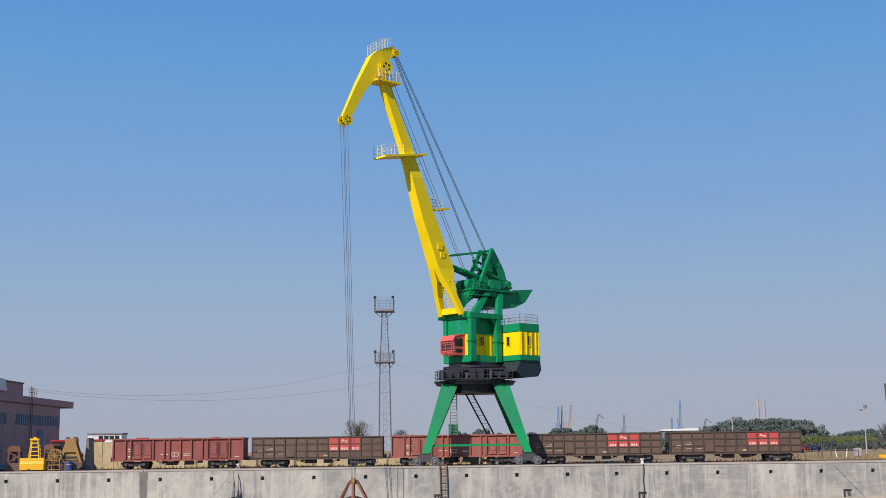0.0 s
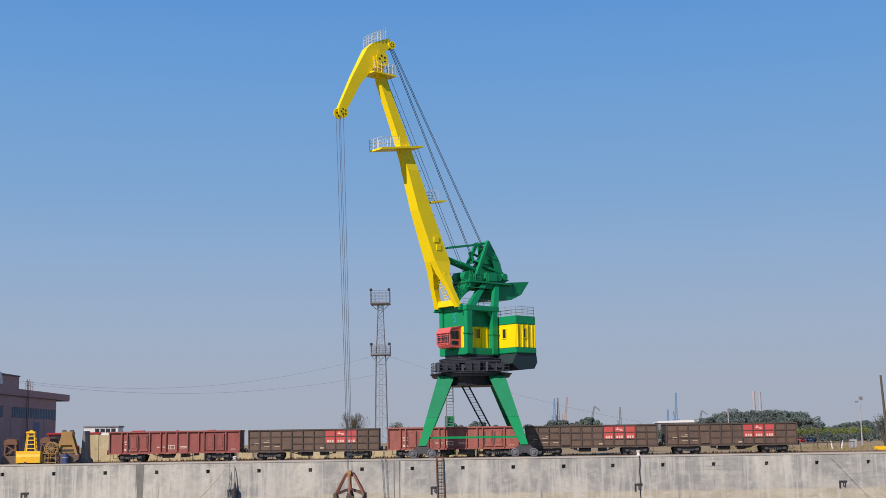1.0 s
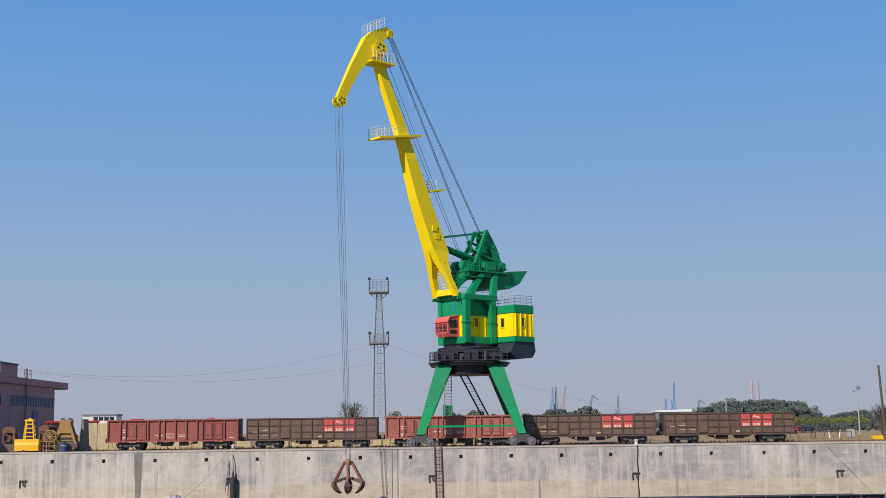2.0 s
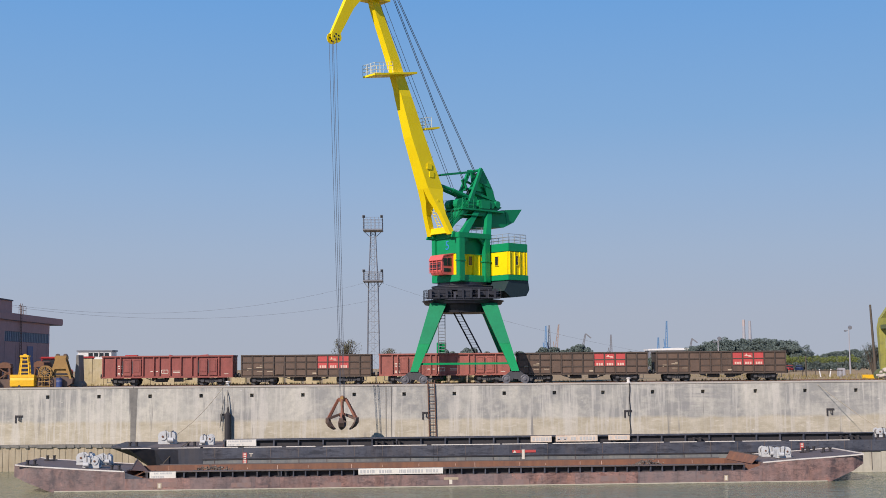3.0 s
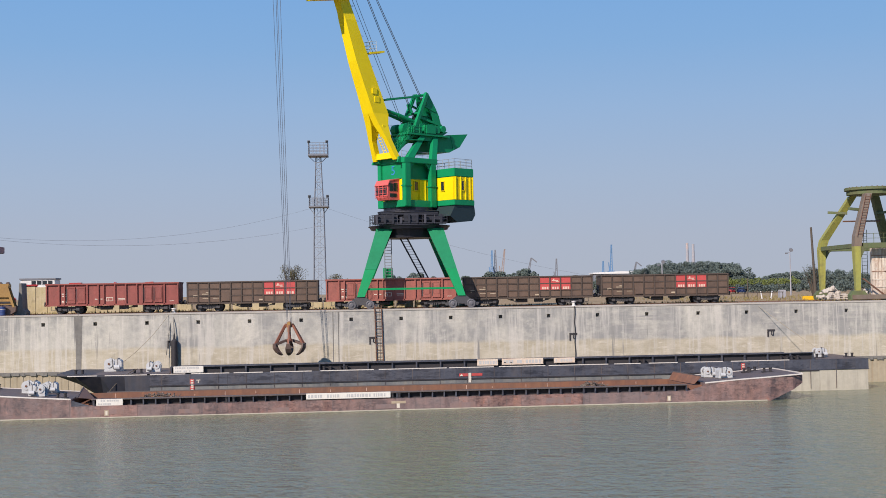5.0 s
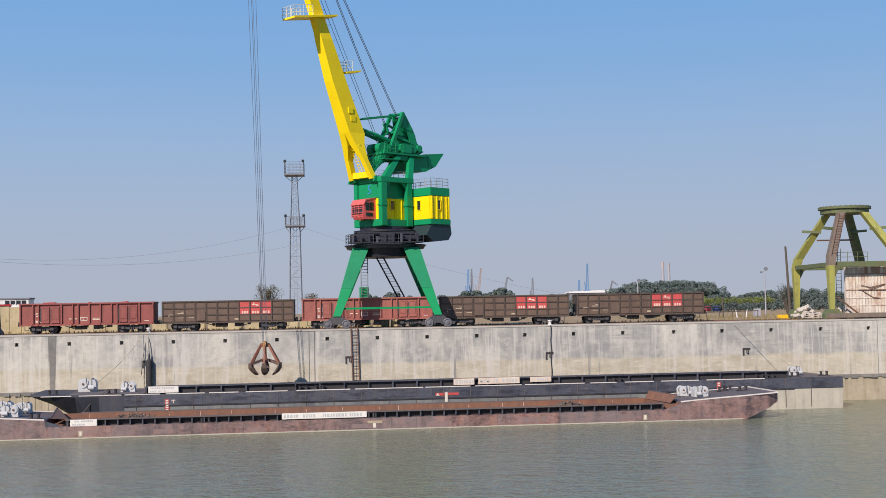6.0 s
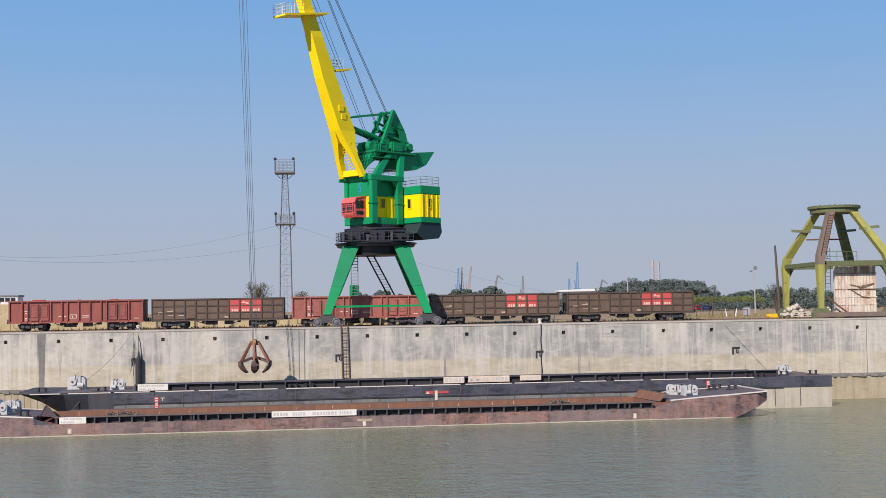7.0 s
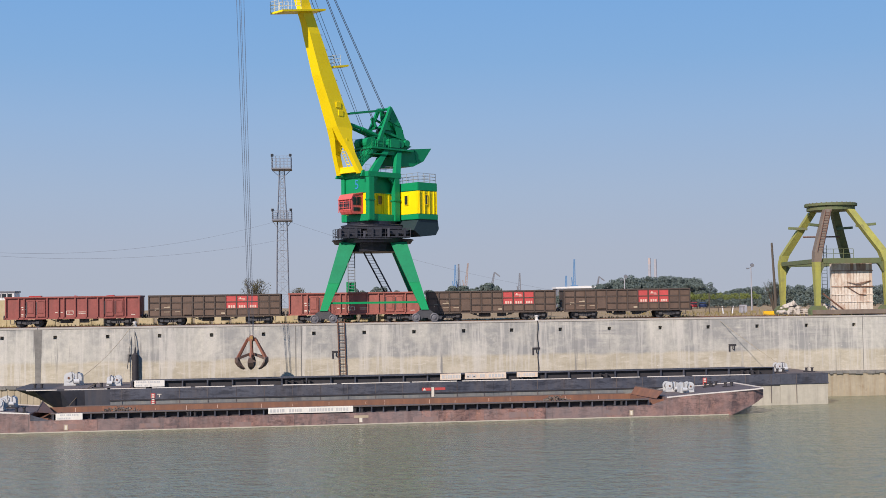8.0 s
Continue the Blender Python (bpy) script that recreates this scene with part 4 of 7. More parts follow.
railing(rg, [(0.9, 1.65, 17.75), (-2.9, 1.65, 17.75)], 1.0, 3, 0.8, 0.03)
crown_part("crown_rail", rg, GREEN)
for v in (-0.3, 0.35):
    crown_part("mast_web", slab(B(), [(-2.75, 21.3), (-3.35, 20.9), (-4.0, 19.9), (-4.55, 18.3), (-0.6, 18.1), (-1.2, 19.3), (-1.9, 20.3)], v - 0.05, v + 0.05), GREEN)
for k in range(4):
    crown_part("web_stiffener", beam(B(), (-1.6 - 0.25 * k, 0.45, 19.9 - 0.42 * k), (-4.15 - 0.1 * k, 0.45, 19.75 - 0.4 * k), 0.12, 0.16), GREEN)
crown_part("walkway", soft_box(-0.9, 1.3, 1.0, 1.9, 16.95, 17.05, 0.02), GREEN)
crown_part("winch_drum", tube(B(), (0.9, -1.0, 17.0), (0.9, 1.3, 17.0), 0.42, 14), GREEN)
crown_part("hanger", beam(B(), (-0.2, 1.2, 17.6), (1.6, 1.2, 16.2), 0.22, 0.26), GREEN)
st = B()
for v in (-0.45, 0.45):
    beam(st, (3.2, v, 21.05), (-2.2, v * 0.7, 21.95), 0.16, 0.18)
cp("stay_bar", st, GREEN)
cp("luffing_rack", tube(B(), (3.3, 0.3, 20.0), (1.2, 0.3, 19.55), 0.17, 10), GREEN)
cp("luffing_rack", tube(B(), (1.6, 0.3, 19.62), (-1.2, 0.3, 18.85), 0.23, 10), GREEN)
cp("luffing_rack", tube(B(), (3.3, -0.5, 20.0), (-1.2, -0.5, 18.85), 0.17, 10), GREEN)
# stair flight from the body up to the crown
sb = B()
for d in (0.9, 1.5):
    beam(sb, (3.2, d, 15.2), (0.9, d, 17.7), 0.06, 0.26)
railing(sb, [(3.2, 1.5, 15.3), (0.9, 1.5, 17.8)], 1.0, 3, 0.7, 0.025)
railing(sb, [(3.2, 0.9, 15.3), (0.9, 0.9, 17.8)], 1.0, 3, 0.7, 0.025)
cp("crown_stair", sb, GREEN)
rg = B()
railing(rg, [(2.6, 1.9, 14.78), (-1.6, 1.9, 14.78)], 1.0, 3, 0.7, 0.025)
railing(rg, [(2.6, -1.9, 14.78), (-1.6, -1.9, 14.78)], 1.0, 3, 0.7, 0.025)
cp("deck_rail", rg, RAIL_GREY)

# boom
ROWS = [(19.5, 5.28, 3.30, 0.82), (24.5, 7.22, 5.42, 0.64), (28.5, 8.45, 7.08, 0.54), (29.2, 8.68, 7.32, 0.44), (30.3, 9.1, 7.80, 0.42), (32.4, 9.87, 8.65, 0.40), (36.85, 11.7, 10.75, 0.37), (38.6, 12.2, 11.5, 0.34)]
bb = B()
loops = [[bb.verts.new(p) for p in ((f, -w, z), (f, w, z), (k, w, z), (k, -w, z))] for z, f, k, w in ROWS]
for a, b in zip(loops, loops[1:]):
    for i in range(4):
        bb.faces.new((a[i], a[(i + 1) % 4], b[(i + 1) % 4], b[i]))
bb.faces.new(loops[0])
bb.faces.new(loops[-1])
cp("boom", bb, YELLOW, "yellow box-section boom")
for s in (-1, 1):
    g = B()
    lo = [(3.20, s * 1.22, 14.9), (3.20, s * 1.82, 14.9), (2.60, s * 1.82, 14.9), (2.60, s * 1.22, 14.9)]
    mid = [(4.08, s * 0.86, 16.9), (4.08, s * 1.42, 16.9), (3.45, s * 1.42, 16.9), (3.45, s * 0.86, 16.9)]
    top_ = [(4.72, s * 0.20, 18.3), (4.72, s * 1.06, 18.3), (3.55, s * 1.06, 18.3), (3.55, s * 0.20, 18.3)]
    hi = [(5.28, s * 0.0, 19.5), (5.28, s * 0.82, 19.5), (3.3, s * 0.82, 19.5), (3.3, s * 0.0, 19.5)]
    hexa(g, lo, mid)
    hexa(g, mid, top_)
    hexa(g, top_, hi)
    cp("boom_foot", g, YELLOW)
    cp("foot_pin", tube(B(), (2.8, s * 1.1, 14.95), (2.8, s * 1.9, 14.95), 0.28, 12), GREEN)
    cp("pin_bracket", slab(B(), [(2.3, 14.6), (3.25, 14.6), (3.0, 15.1), (2.55, 15.1)], s * 1.84, s * 2.0), GREEN)
cp("foot_cross_beam", beam(B(), (3.05, -1.3, 15.35), (3.05, 1.3, 15.35), 0.5, 0.6), YELLOW)
lb = ladder(B(), (2.6, -0.3, 15.4), (4.2, -0.3, 18.4), 0.5, (0, 1, 0), 0.3, 0.04)
cp("fork_ladder", lb, YELLOW)
for z in (20.6, 21.4):
    k = (z - 19.3) / 5.2
    uf = 5.32 + 1.98 * k
    cp("hatch", box(B(), uf - 1.35, uf - 0.75, 0.74, 0.83, z, z + 0.55), YELLOW)
cp("hatch", tube(B(), (4.2, 1.0, 18.2), (4.2, 1.12, 18.2), 0.16, 10), YELLOW)
# ladder and ropes along the boom's back
lb = ladder(B(), (2.2, 0.0, 17.0), (10.9, 0.0, 37.6), 0.5, (0, 1, 0), 0.6, 0.022)
cp("boom_ladder", lb, RAIL_GREY)
for k in range(13):
    z = 18.5 + k * 1.44
    u = 2.75 + (z - 18.5) * 0.425
    n = 7
    hp = B()
    pts = [(u - 0.05 - 0.55 * math.sin(math.pi * i / n), 0.36 * math.cos(math.pi * i / n), z) for i in range(n + 1)]
    path_tube(hp, pts, 0.013, 4)
    cp("ladder_hoop", hp, RAIL_GREY)


def platform(u0, u1, w, z, rise=0.0, front=True):
    """A maintenance platform round the boom with its rail."""
    p = cp("platform", hexa(B(), [(u0, -w, z - 0.18), (u0, w, z - 0.18), (u1, w, z - 0.18 + rise), (u1, -w, z - 0.18 + rise)], [(u0, -w, z), (u0, w, z), (u1, w, z + rise), (u1, -w, z + rise)]), YELLOW)
    b = B()
    um = u0 + (u1 - u0) * 0.42
    zm = z + rise * 0.42
    railing(b, [(um, -w, zm), (u0, -w, z), (u0, w, z), (um, w, zm)], 1.05, 3, 0.55, 0.028)
    cp("platform_rail", b, RAIL_WHITE, "pale yellow guard rail", p)


platform(12.1, 6.7, 0.95, 30.15, 0.9)
platform(5.3, 3.4, 0.5, 25.6, 0.35)
p1 = cp("platform", box(B(), 10.1, 13.0, -0.95, 0.95, 37.6, 37.75), YELLOW)
rg = B()
railing(rg, [(12.9, 0.9, 37.75), (10.15, 0.9, 37.75), (10.15, -0.9, 37.75), (12.9, -0.9, 37.75)], 1.05, 3, 0.5, 0.028)
cp("platform_rail", rg, RAIL_WHITE, "pale yellow guard rail", p1)
# jib
JIB = [((16.75, 33.45), (15.95, 33.05)), ((15.05, 37.0), (14.1, 36.35)), ((13.35, 40.1), (12.1, 38.7)), ((12.45, 40.85), (11.55, 39.7)), ((10.45, 41.7), (10.1, 40.95))]
jb = B()
jw = [0.18, 0.26, 0.40, 0.42, 0.22]
loops = [[jb.verts.new(p) for p in ((a[0], -w, a[1]), (a[0], w, a[1]), (b[0], w, b[1]), (b[0], -w, b[1]))] for (a, b), w in zip(JIB, jw)]
for a, b in zip(loops, loops[1:]):
    for i in range(4):
        jb.faces.new((a[i], a[(i + 1) % 4], b[(i + 1) % 4], b[i]))
jb.faces.new(loops[0])
jb.faces.new(loops[-1])
cp("jib", jb, YELLOW, "yellow curved jib")
cp("jib_bracket", slab(B(), [(12.6, 39.3), (11.2, 39.6), (11.3, 38.3), (12.4, 38.2)], -0.5, 0.5), YELLOW)


def sheave(u, z, r, v):
    b = wheel_mesh(r, 0.16, 0.25)
    bmesh.ops.translate(b, vec=(u, v, z), verts=b.verts)
    s = cp("sheave", b, YELLOW)
    h = B()
    for k in range(5):
        a = 2 * math.pi * k / 5
        tube(h, (u + 0.5 * r * math.cos(a), v + 0.07, z + 0.5 * r * math.sin(a)), (u + 0.5 * r * math.cos(a), v + 0.1, z + 0.5 * r * math.sin(a)), r * 0.17, 8)
    cp("sheave_hole", h, BLACK, "", s)


for v in (-0.62, 0.68):
    sheave(11.75, 39.15, 0.72, v)
for v in (-0.36, 0.36):
    sheave(16.3, 33.15, 0.55, v)
for v in (-0.3, 0.3):
    sheave(10.2, 41.0, 0.38, v)
rg = B()
railing(rg, [(13.2, 0.45, 40.35), (12.45, 0.45, 40.9), (11.0, 0.4, 41.55)], 0.95, 3, 0.45, 0.025)
railing(rg, [(13.2, -0.45, 40.35), (12.45, -0.45, 40.9), (11.0, -0.4, 41.55)], 0.95, 3, 0.45, 0.025)
cp("jib_rail", rg, RAIL_WHITE, "pale guard rail")
# ropes
for v in (-0.09, 0.09):
    cp("luffing_rope", tube(B(), (10.0, v, 41.0), (-2.1, v, 21.4), 0.032), ROPE)
    cp("luffing_rope", tube(B(), (10.2, v, 40.8), (-1.2, v, 18.9), 0.032), ROPE)
    cp("rope_clamp", tube(B(), (-0.1, v, 20.9), (-0.55, v, 20.05), 0.14, 8), GREEN)
for v in (-0.35, 0.35):
    cp("hoist_rope", tube(B(), (11.1, v, 38.9), (0.5 + v * 0.6, v, 18.3), 0.024), ROPE)

# grab on its ropes, hanging out over the barge
GX, GY, GZ = -9.08, 119.4, -1.1
tip = Vector((CX, CY, 0)) + UP @ Vector((16.45, 0, 33.1))
side = (UP.to_3x3() @ Vector((0, 1, 0))) * 0.34
gr = Vector((GX, GY, GZ))
for k, (s, d) in enumerate(((-1, -0.15), (-1, 0.15), (1, -0.15), (1, 0.15))):
    a = tip + side * s + Vector((d, 0, 0))
    b = gr + Vector((0.16 * s + d * 0.3, 0, 0.05))
    part("grab_rope", tube(B(), a - Vector((CX, CY, 0)), b - Vector((CX, CY, 0)), 0.022), ROPE, crane)
grab = thing("orange_peel_grab", "rusty five-armed orange-peel grab hanging open on steel ropes", "grab", Matrix.Translation((GX, GY, GZ)))


def grab_parts(owner, paint, spread=1.52, drop=2.0):
    hub = B()
    tube(hub, (0, 0, -0.35), (0, 0, 0.0), 0.40, 12, 0.44)
    tube(hub, (0, 0, 0.0), (0, 0, 0.2), 0.24, 12, 0.12)
    part("head", hub, paint, owner)
    part("rope_guide", box(B(), -0.13, 0.13, -0.5, 0.1, -0.75, 0.12), GRAB_ORANGE, owner, "scuffed yellow rope guide")
    low = B()
    tube(low, (0, 0, -1.75), (0, 0, -1.4), 0.27, 12)
    tube(low, (0, 0, -1.4), (0, 0, -0.4), 0.13, 10)
    part("lower_block", low, paint, owner)
    for k in range(6):
        a = radians(60 * k + 30)
        c, s = math.cos(a), math.sin(a)

        def at(r, z, w=0.0):
            return Vector((c * r - s * w, s * r + c * w, z))
        part("arm", beam(B(), at(0.42, -0.15), at(spread, -drop + 0.02), 0.14, 0.20, (0, 0, 1)), paint, owner)
        part("link", beam(B(), at(0.35, -1.55), at(spread - 0.1, -drop + 0.1), 0.16, 0.22, (0, 0, 1)), GRAB_STEEL, owner)
        t = B()
        prof = [(spread + 0.10, -drop + 0.15, 0.16), (spread + 0.06, -drop - 0.25, 0.27), (spread - 0.20, -drop - 0.62, 0.25), (spread - 0.52, -drop - 0.86, 0.12), (spread - 0.68, -drop - 0.92, 0.02)]
        th = 0.13
        lo = [[t.verts.new(p) for p in (at(r, z, -w), at(r, z, w), at(r - th, z + th * 0.6, w), at(r - th, z + th * 0.6, -w))] for r, z, w in prof]
        for p, q in zip(lo, lo[1:]):
            for i in range(4):
                t.faces.new((p[i], p[(i + 1) % 4], q[(i + 1) % 4], q[i]))
        t.faces.new(lo[0])
        t.faces.new(lo[-1])
        part("claw", t, GRAB_STEEL, owner)


grab_parts(grab, GRAB_RED)


# ---------- goods wagons ----------
def bogie_at(owner, x):
    b = B()
    slab(b, [(x - 1.35, 0.50), (x - 0.75, 0.42), (x - 0.45, 0.30), (x + 0.45, 0.30), (x + 0.75, 0.42), (x + 1.35, 0.50), (x + 1.35, 0.66), (x - 1.35, 0.66)], -1.12, -0.98)
    slab(b, [(x - 1.35, 0.50), (x - 0.75, 0.42), (x - 0.45, 0.30), (x + 0.45, 0.30), (x + 0.75, 0.42), (x + 1.35, 0.50), (x + 1.35, 0.66), (x - 1.35, 0.66)], 0.98, 1.12)
    box(b, x - 0.3, x + 0.3, -1.1, 1.1, 0.40, 0.72)
    for k in (-0.9, 0.9):
        box(b, x + k - 0.17, x + k + 0.17, -1.22, -1.0, 0.33, 0.62)
    for k in (-0.2, 0.0, 0.2):
        tube(b, (x + k, -1.2, 0.25), (x + k, -1.2, 0.5), 0.08, 8)
    bo = part("bogie", b, BOGIE, owner)
    for k in (-0.9, 0.9):
        w = B()
        for y, f in ((-0.75, 1), (0.75, -1)):
            q = wheel_mesh(0.46, 0.14)
            bmesh.ops.scale(q, vec=(1, f, 1), verts=q.verts)
            bmesh.ops.translate(q, vec=(x + k, y, 0.46), verts=q.verts)
            me = bpy.data.meshes.new("tmp")
            q.to_mesh(me)
            q.free()
            w.from_mesh(me)
            bpy.data.meshes.remove(me)
        tube(w, (x + k, -1.15, 0.46), (x + k, 1.15, 0.46), 0.08, 8)
        part("wheelset", w, BOGIE, bo)


def gear_at(owner, length):
    h = length / 2
    b = B()
    for y in (-1.0, 1.0):
        box(b, -h - 0.05, h + 0.05, y - 0.08, y + 0.08, 0.84, 1.0)
    for x in (-1.6, -0.4, 0.9, 2.0):
        box(b, x - 0.06, x + 0.06, -1.1, 1.1, 0.55, 0.8)
    part("solebar", b, BOGIE, owner)
    b = B()
    tube(b, (-1.3, -0.8, 0.55), (-0.1, -0.8, 0.55), 0.2, 10)
    part("air_tank", b, BOGIE, owner)
    part("brake_gear", box(B(), 0.6, 1.5, -0.95, -0.7, 0.38, 0.80), BOGIE, owner)
    for x in (-2.2, 2.3):
        part("brake_rod", beam(B(), (x, -1.05, 0.75), (x * 0.55, -1.05, 0.42), 0.06, 0.08), BOGIE, owner)
    for s in (-1, 1):
        for y in (-0.87, 0.87):
            b = B()
            tube(b, (s * (h + 0.05), y, 0.98), (s * (h + 0.42), y, 0.98), 0.10, 8)
            tube(b, (s * (h + 0.42), y, 0.98), (s * (h + 0.52), y, 0.98), 0.23, 14)
            part("buffer", b, BOGIE, owner)
        part("coupling", path_tube(B(), [(s * h, 0, 0.95), (s * (h + 0.3), 0, 0.8), (s * (h + 0.64), 0, 0.86)], 0.06), BOGIE, owner)


def bars(owner, spots, y, material, name="marking"):
    for x0, x1, z0, z1 in spots:
        part(name, box(B(), x0, x1, y - 0.006, y + 0.01, z0, z1), material, owner)


def hollow(bm, h, w, z0, z1, t=0.06):
    """An open-topped steel box."""
    box(bm, -h, h, -w, -w + t, z0, z1)
    box(bm, -h, h, w - t, w, z0, z1)
    box(bm, -h, -h + t, -w + t, w - t, z0, z1)
    box(bm, h - t, h, -w + t, w - t, z0, z1)
    box(bm, -h + t, h - t, -w + t, w - t, z0, z0 + 0.08)
    return bm


def wagon_red(x, paint, label):
    h, w, z0, z1 = 6.62, 1.38, 0.92, 3.02
    t = thing("open_wagon", label, "goods wagon", Matrix.Translation((x, 132.44, 0)), group="train of open wagons")
    part("body", hollow(B(), h, w - 0.08, z0, z1), paint, t)
    posts = [-6.55, -5.3, -4.75, -2.5, -1.4, -0.85, 0.25, 1.35, 2.45, 3.0, 5.2, 6.55]
    src = part("side_post", soft_box(-0.07, 0.07, -0.11, 0.02, z0 - 0.12, z1 - 0.1, 0.02), paint, t)
    src.location = (posts[0], -w + 0.02, 0)
    for p in posts[1:]:
        share("side_post", src, t, (p, -w + 0.02, 0))
    for p in posts:
        share("side_post", src, t, (p, w + 0.07, 0))
    rim = B()
    for y in (-w - 0.03, w + 0.03):
        box(rim, -h - 0.06, h + 0.06, y - 0.09, y + 0.09, z1 - 0.12, z1 + 0.02)
    for s in (-h, h):
        box(rim, s - 0.08, s + 0.08, -w + 0.06, w - 0.06, z1 - 0.12, z1 + 0.015)
    part("top_rim", rim, paint, t)
    sill = B()
    for y in (-w - 0.02, w + 0.02):
        box(sill, -h - 0.04, h + 0.04, y - 0.07, y + 0.07, z0 - 0.14, z0 + 0.02)
    part("side_sill", sill, paint, t)
    for d in (-3.6, 4.1):
        for s in (-0.5, 0.5):
            dr = part("door", soft_box(d + s - 0.42, d + s + 0.42, -w - 0.04, -w + 0.08, z0 + 0.1, z1 - 0.3, 0.03), paint, t)
            part("door_panel", soft_box(d + s - 0.30, d + s + 0.30, -w - 0.07, -w - 0.03, z0 + 0.45, z1 - 0.45, 0.02), paint, dr)
            part("hinge", box(B(), d + s - 0.46, d + s - 0.40, -w - 0.07, -w - 0.03, z0 + 0.3, z1 - 0.5), BOGIE, dr)
    bars(t, [(-5.05, -4.5, 1.95, 2.05), (-5.0, -4.3, 1.72, 1.82), (-5.05, -4.35, 1.22, 1.32), (-5.05, -4.45, 1.10, 1.17), (-1.75, -1.45, 1.4, 1.48), (-1.2, -1.0, 1.4, 1.48),
             (-0.65, 0.05, 1.55, 1.60), (-0.65, -0.6, 1.25, 1.55), (0.0, 0.05, 1.25, 1.55), (-0.65, 0.05, 1.22, 1.27), (-0.4, -0.35, 1.28, 1.5), (0.55, 1.3, 1.30, 1.36), (0.55, 1.3, 1.44, 1.49), (5.7, 6.15, 1.12, 1.17)], -w + 0.07, MARK)
    gear_at(t, 12.7)
    for b in (-4.4, 4.4):
        bogie_at(t, b)
    part("step", path_tube(B(), [(-6.1, -1.35, 0.75), (-6.1, -1.4, 0.35), (-5.7, -1.4, 0.35), (-5.7, -1.35, 0.75)], 0.03), BOGIE, t)
    part("step", path_tube(B(), [(6.1, -1.35, 0.75), (6.1, -1.4, 0.35), (5.7, -1.4, 0.35), (5.7, -1.35, 0.75)], 0.03), BOGIE, t)
    return t


def wagon_brown(x, label, placard_at):
    h, w, z0, z1 = 6.55, 1.38, 0.90, 2.95
    t = thing("open_wagon", label, "goods wagon", Matrix.Translation((x, 132.44, 0)), group="train of open wagons")
    part("body", hollow(B(), h, w - 0.07, z0, z1), WAGON_DARK, t)
    n = 12
    step = 2 * h / n
    rows = [z0, z0 + 0.67, z0 + 1.35, z1]
    src = None
    for i in range(n):
        for j in range(3):
            xa = -h + i * step
            hit = placard_at <= i < placard_at + 3 and j >= 1
            if hit:
                part("placard_panel", soft_box(xa + 0.05, xa + step - 0.05, -w - 0.02, -w + 0.1, rows[j] + 0.03, rows[j + 1] - 0.03, 0.02), PLACARD, t, "red painted placard panel")
            elif src is None:
                src = part("side_panel", soft_box(-step / 2 + 0.05, step / 2 - 0.05, -0.04, 0.06, -0.30, 0.30, 0.025), WAGON_BROWN, t)
                src.location = (xa + step / 2, -w + 0.04, (rows[j] + rows[j + 1]) / 2)
            else:
                share("side_panel", src, t, (xa + step / 2, -w + 0.04, (rows[j] + rows[j + 1]) / 2))
    rib = part("rib", soft_box(-0.06, 0.06, -0.13, 0.02, z0 - 0.12, z1, 0.015), WAGON_DARK, t)
    rib.location = (-h, -w + 0.04, 0)
    for i in range(1, n + 1):
        share("rib", rib, t, (-h + i * step, -w + 0.04, 0))
    for i in range(n + 1):
        share("rib", rib, t, (-h + i * step, w + 0.07, 0))
    for z in rows[1:3]:
        part("rail_rib", soft_box(-h, h, -w - 0.06, -w + 0.05, z - 0.05, z + 0.05, 0.015), WAGON_DARK, t)
    rim = B()
    for y in (-w - 0.03, w + 0.03):
        box(rim, -h - 0.06, h + 0.06, y - 0.08, y + 0.08, z1 - 0.06, z1 + 0.07)
    for s in (-h, h):
        box(rim, s - 0.08, s + 0.08, -w + 0.05, w - 0.05, z1 - 0.06, z1 + 0.065)
    part("top_rim", rim, WAGON_DARK, t)
    sill = box(B(), -h - 0.04, h + 0.04, -w - 0.06, -w + 0.1, z0 - 0.16, z0)
    part("side_sill", sill, WAGON_DARK, t)
    # hatch
    hx = -h + 3.15 * step
    part("hatch", soft_box(hx, hx + 0.85, -w - 0.10, -w - 0.02, z0 + 0.12, z0 + 1.0, 0.02), WAGON_BROWN, t, "small square unloading hatch")
    # emblem and lettering of the placard as plain bars
    px = -h + placard_at * step
    bars(t, [(px + 1.30, px + 1.95, 2.50, 2.58), (px + 1.42, px + 1.56, 2.58, 2.72), (px + 1.70, px + 2.0, 2.40, 2.46)], -w - 0.035, MARK_FADED, "emblem")
    for start, count in ((0.28, 3), (1.33, 3), (2.42, 3)):
        bars(t, [(px + start + k * 0.24, px + start + k * 0.24 + 0.17, 1.66, 1.91) for k in range(count)], -w - 0.035, MARK_FADED, "lettering")
    bars(t, [(-5.95, -5.45, 1.60, 1.68), (-5.95, -5.85, 1.45, 1.60), (-5.05, -4.35, 1.72, 1.80), (-5.0, -4.3, 1.30, 1.36), (-3.95, -3.4, 1.30, 1.36), (-4.7, -4.3, 1.88, 1.94), (0.65, 1.05, 1.05, 1.20)], -w - 0.02, MARK_OCHRE)
    gear_at(t, 12.7)
    for b in (-4.4, 4.4):
        bogie_at(t, b)
    part("step", path_tube(B(), [(6.1, -1.35, 0.75), (6.1, -1.4, 0.35), (5.7, -1.4, 0.35), (5.7, -1.35, 0.75)], 0.03), BOGIE, t)
    return t


X0 = -20.13 + 6.50
wagon_red(X0 - 14.04, WAGON_RED, "oxide-red open goods wagon with double side doors on the quay track")
wagon_brown(X0, "dirty brown ribbed open wagon with red placard panels", 7)
wagon_red(X0 + 14.04, WAGON_RED_LIGHT, "faded oxide-red open goods wagon standing under the crane")
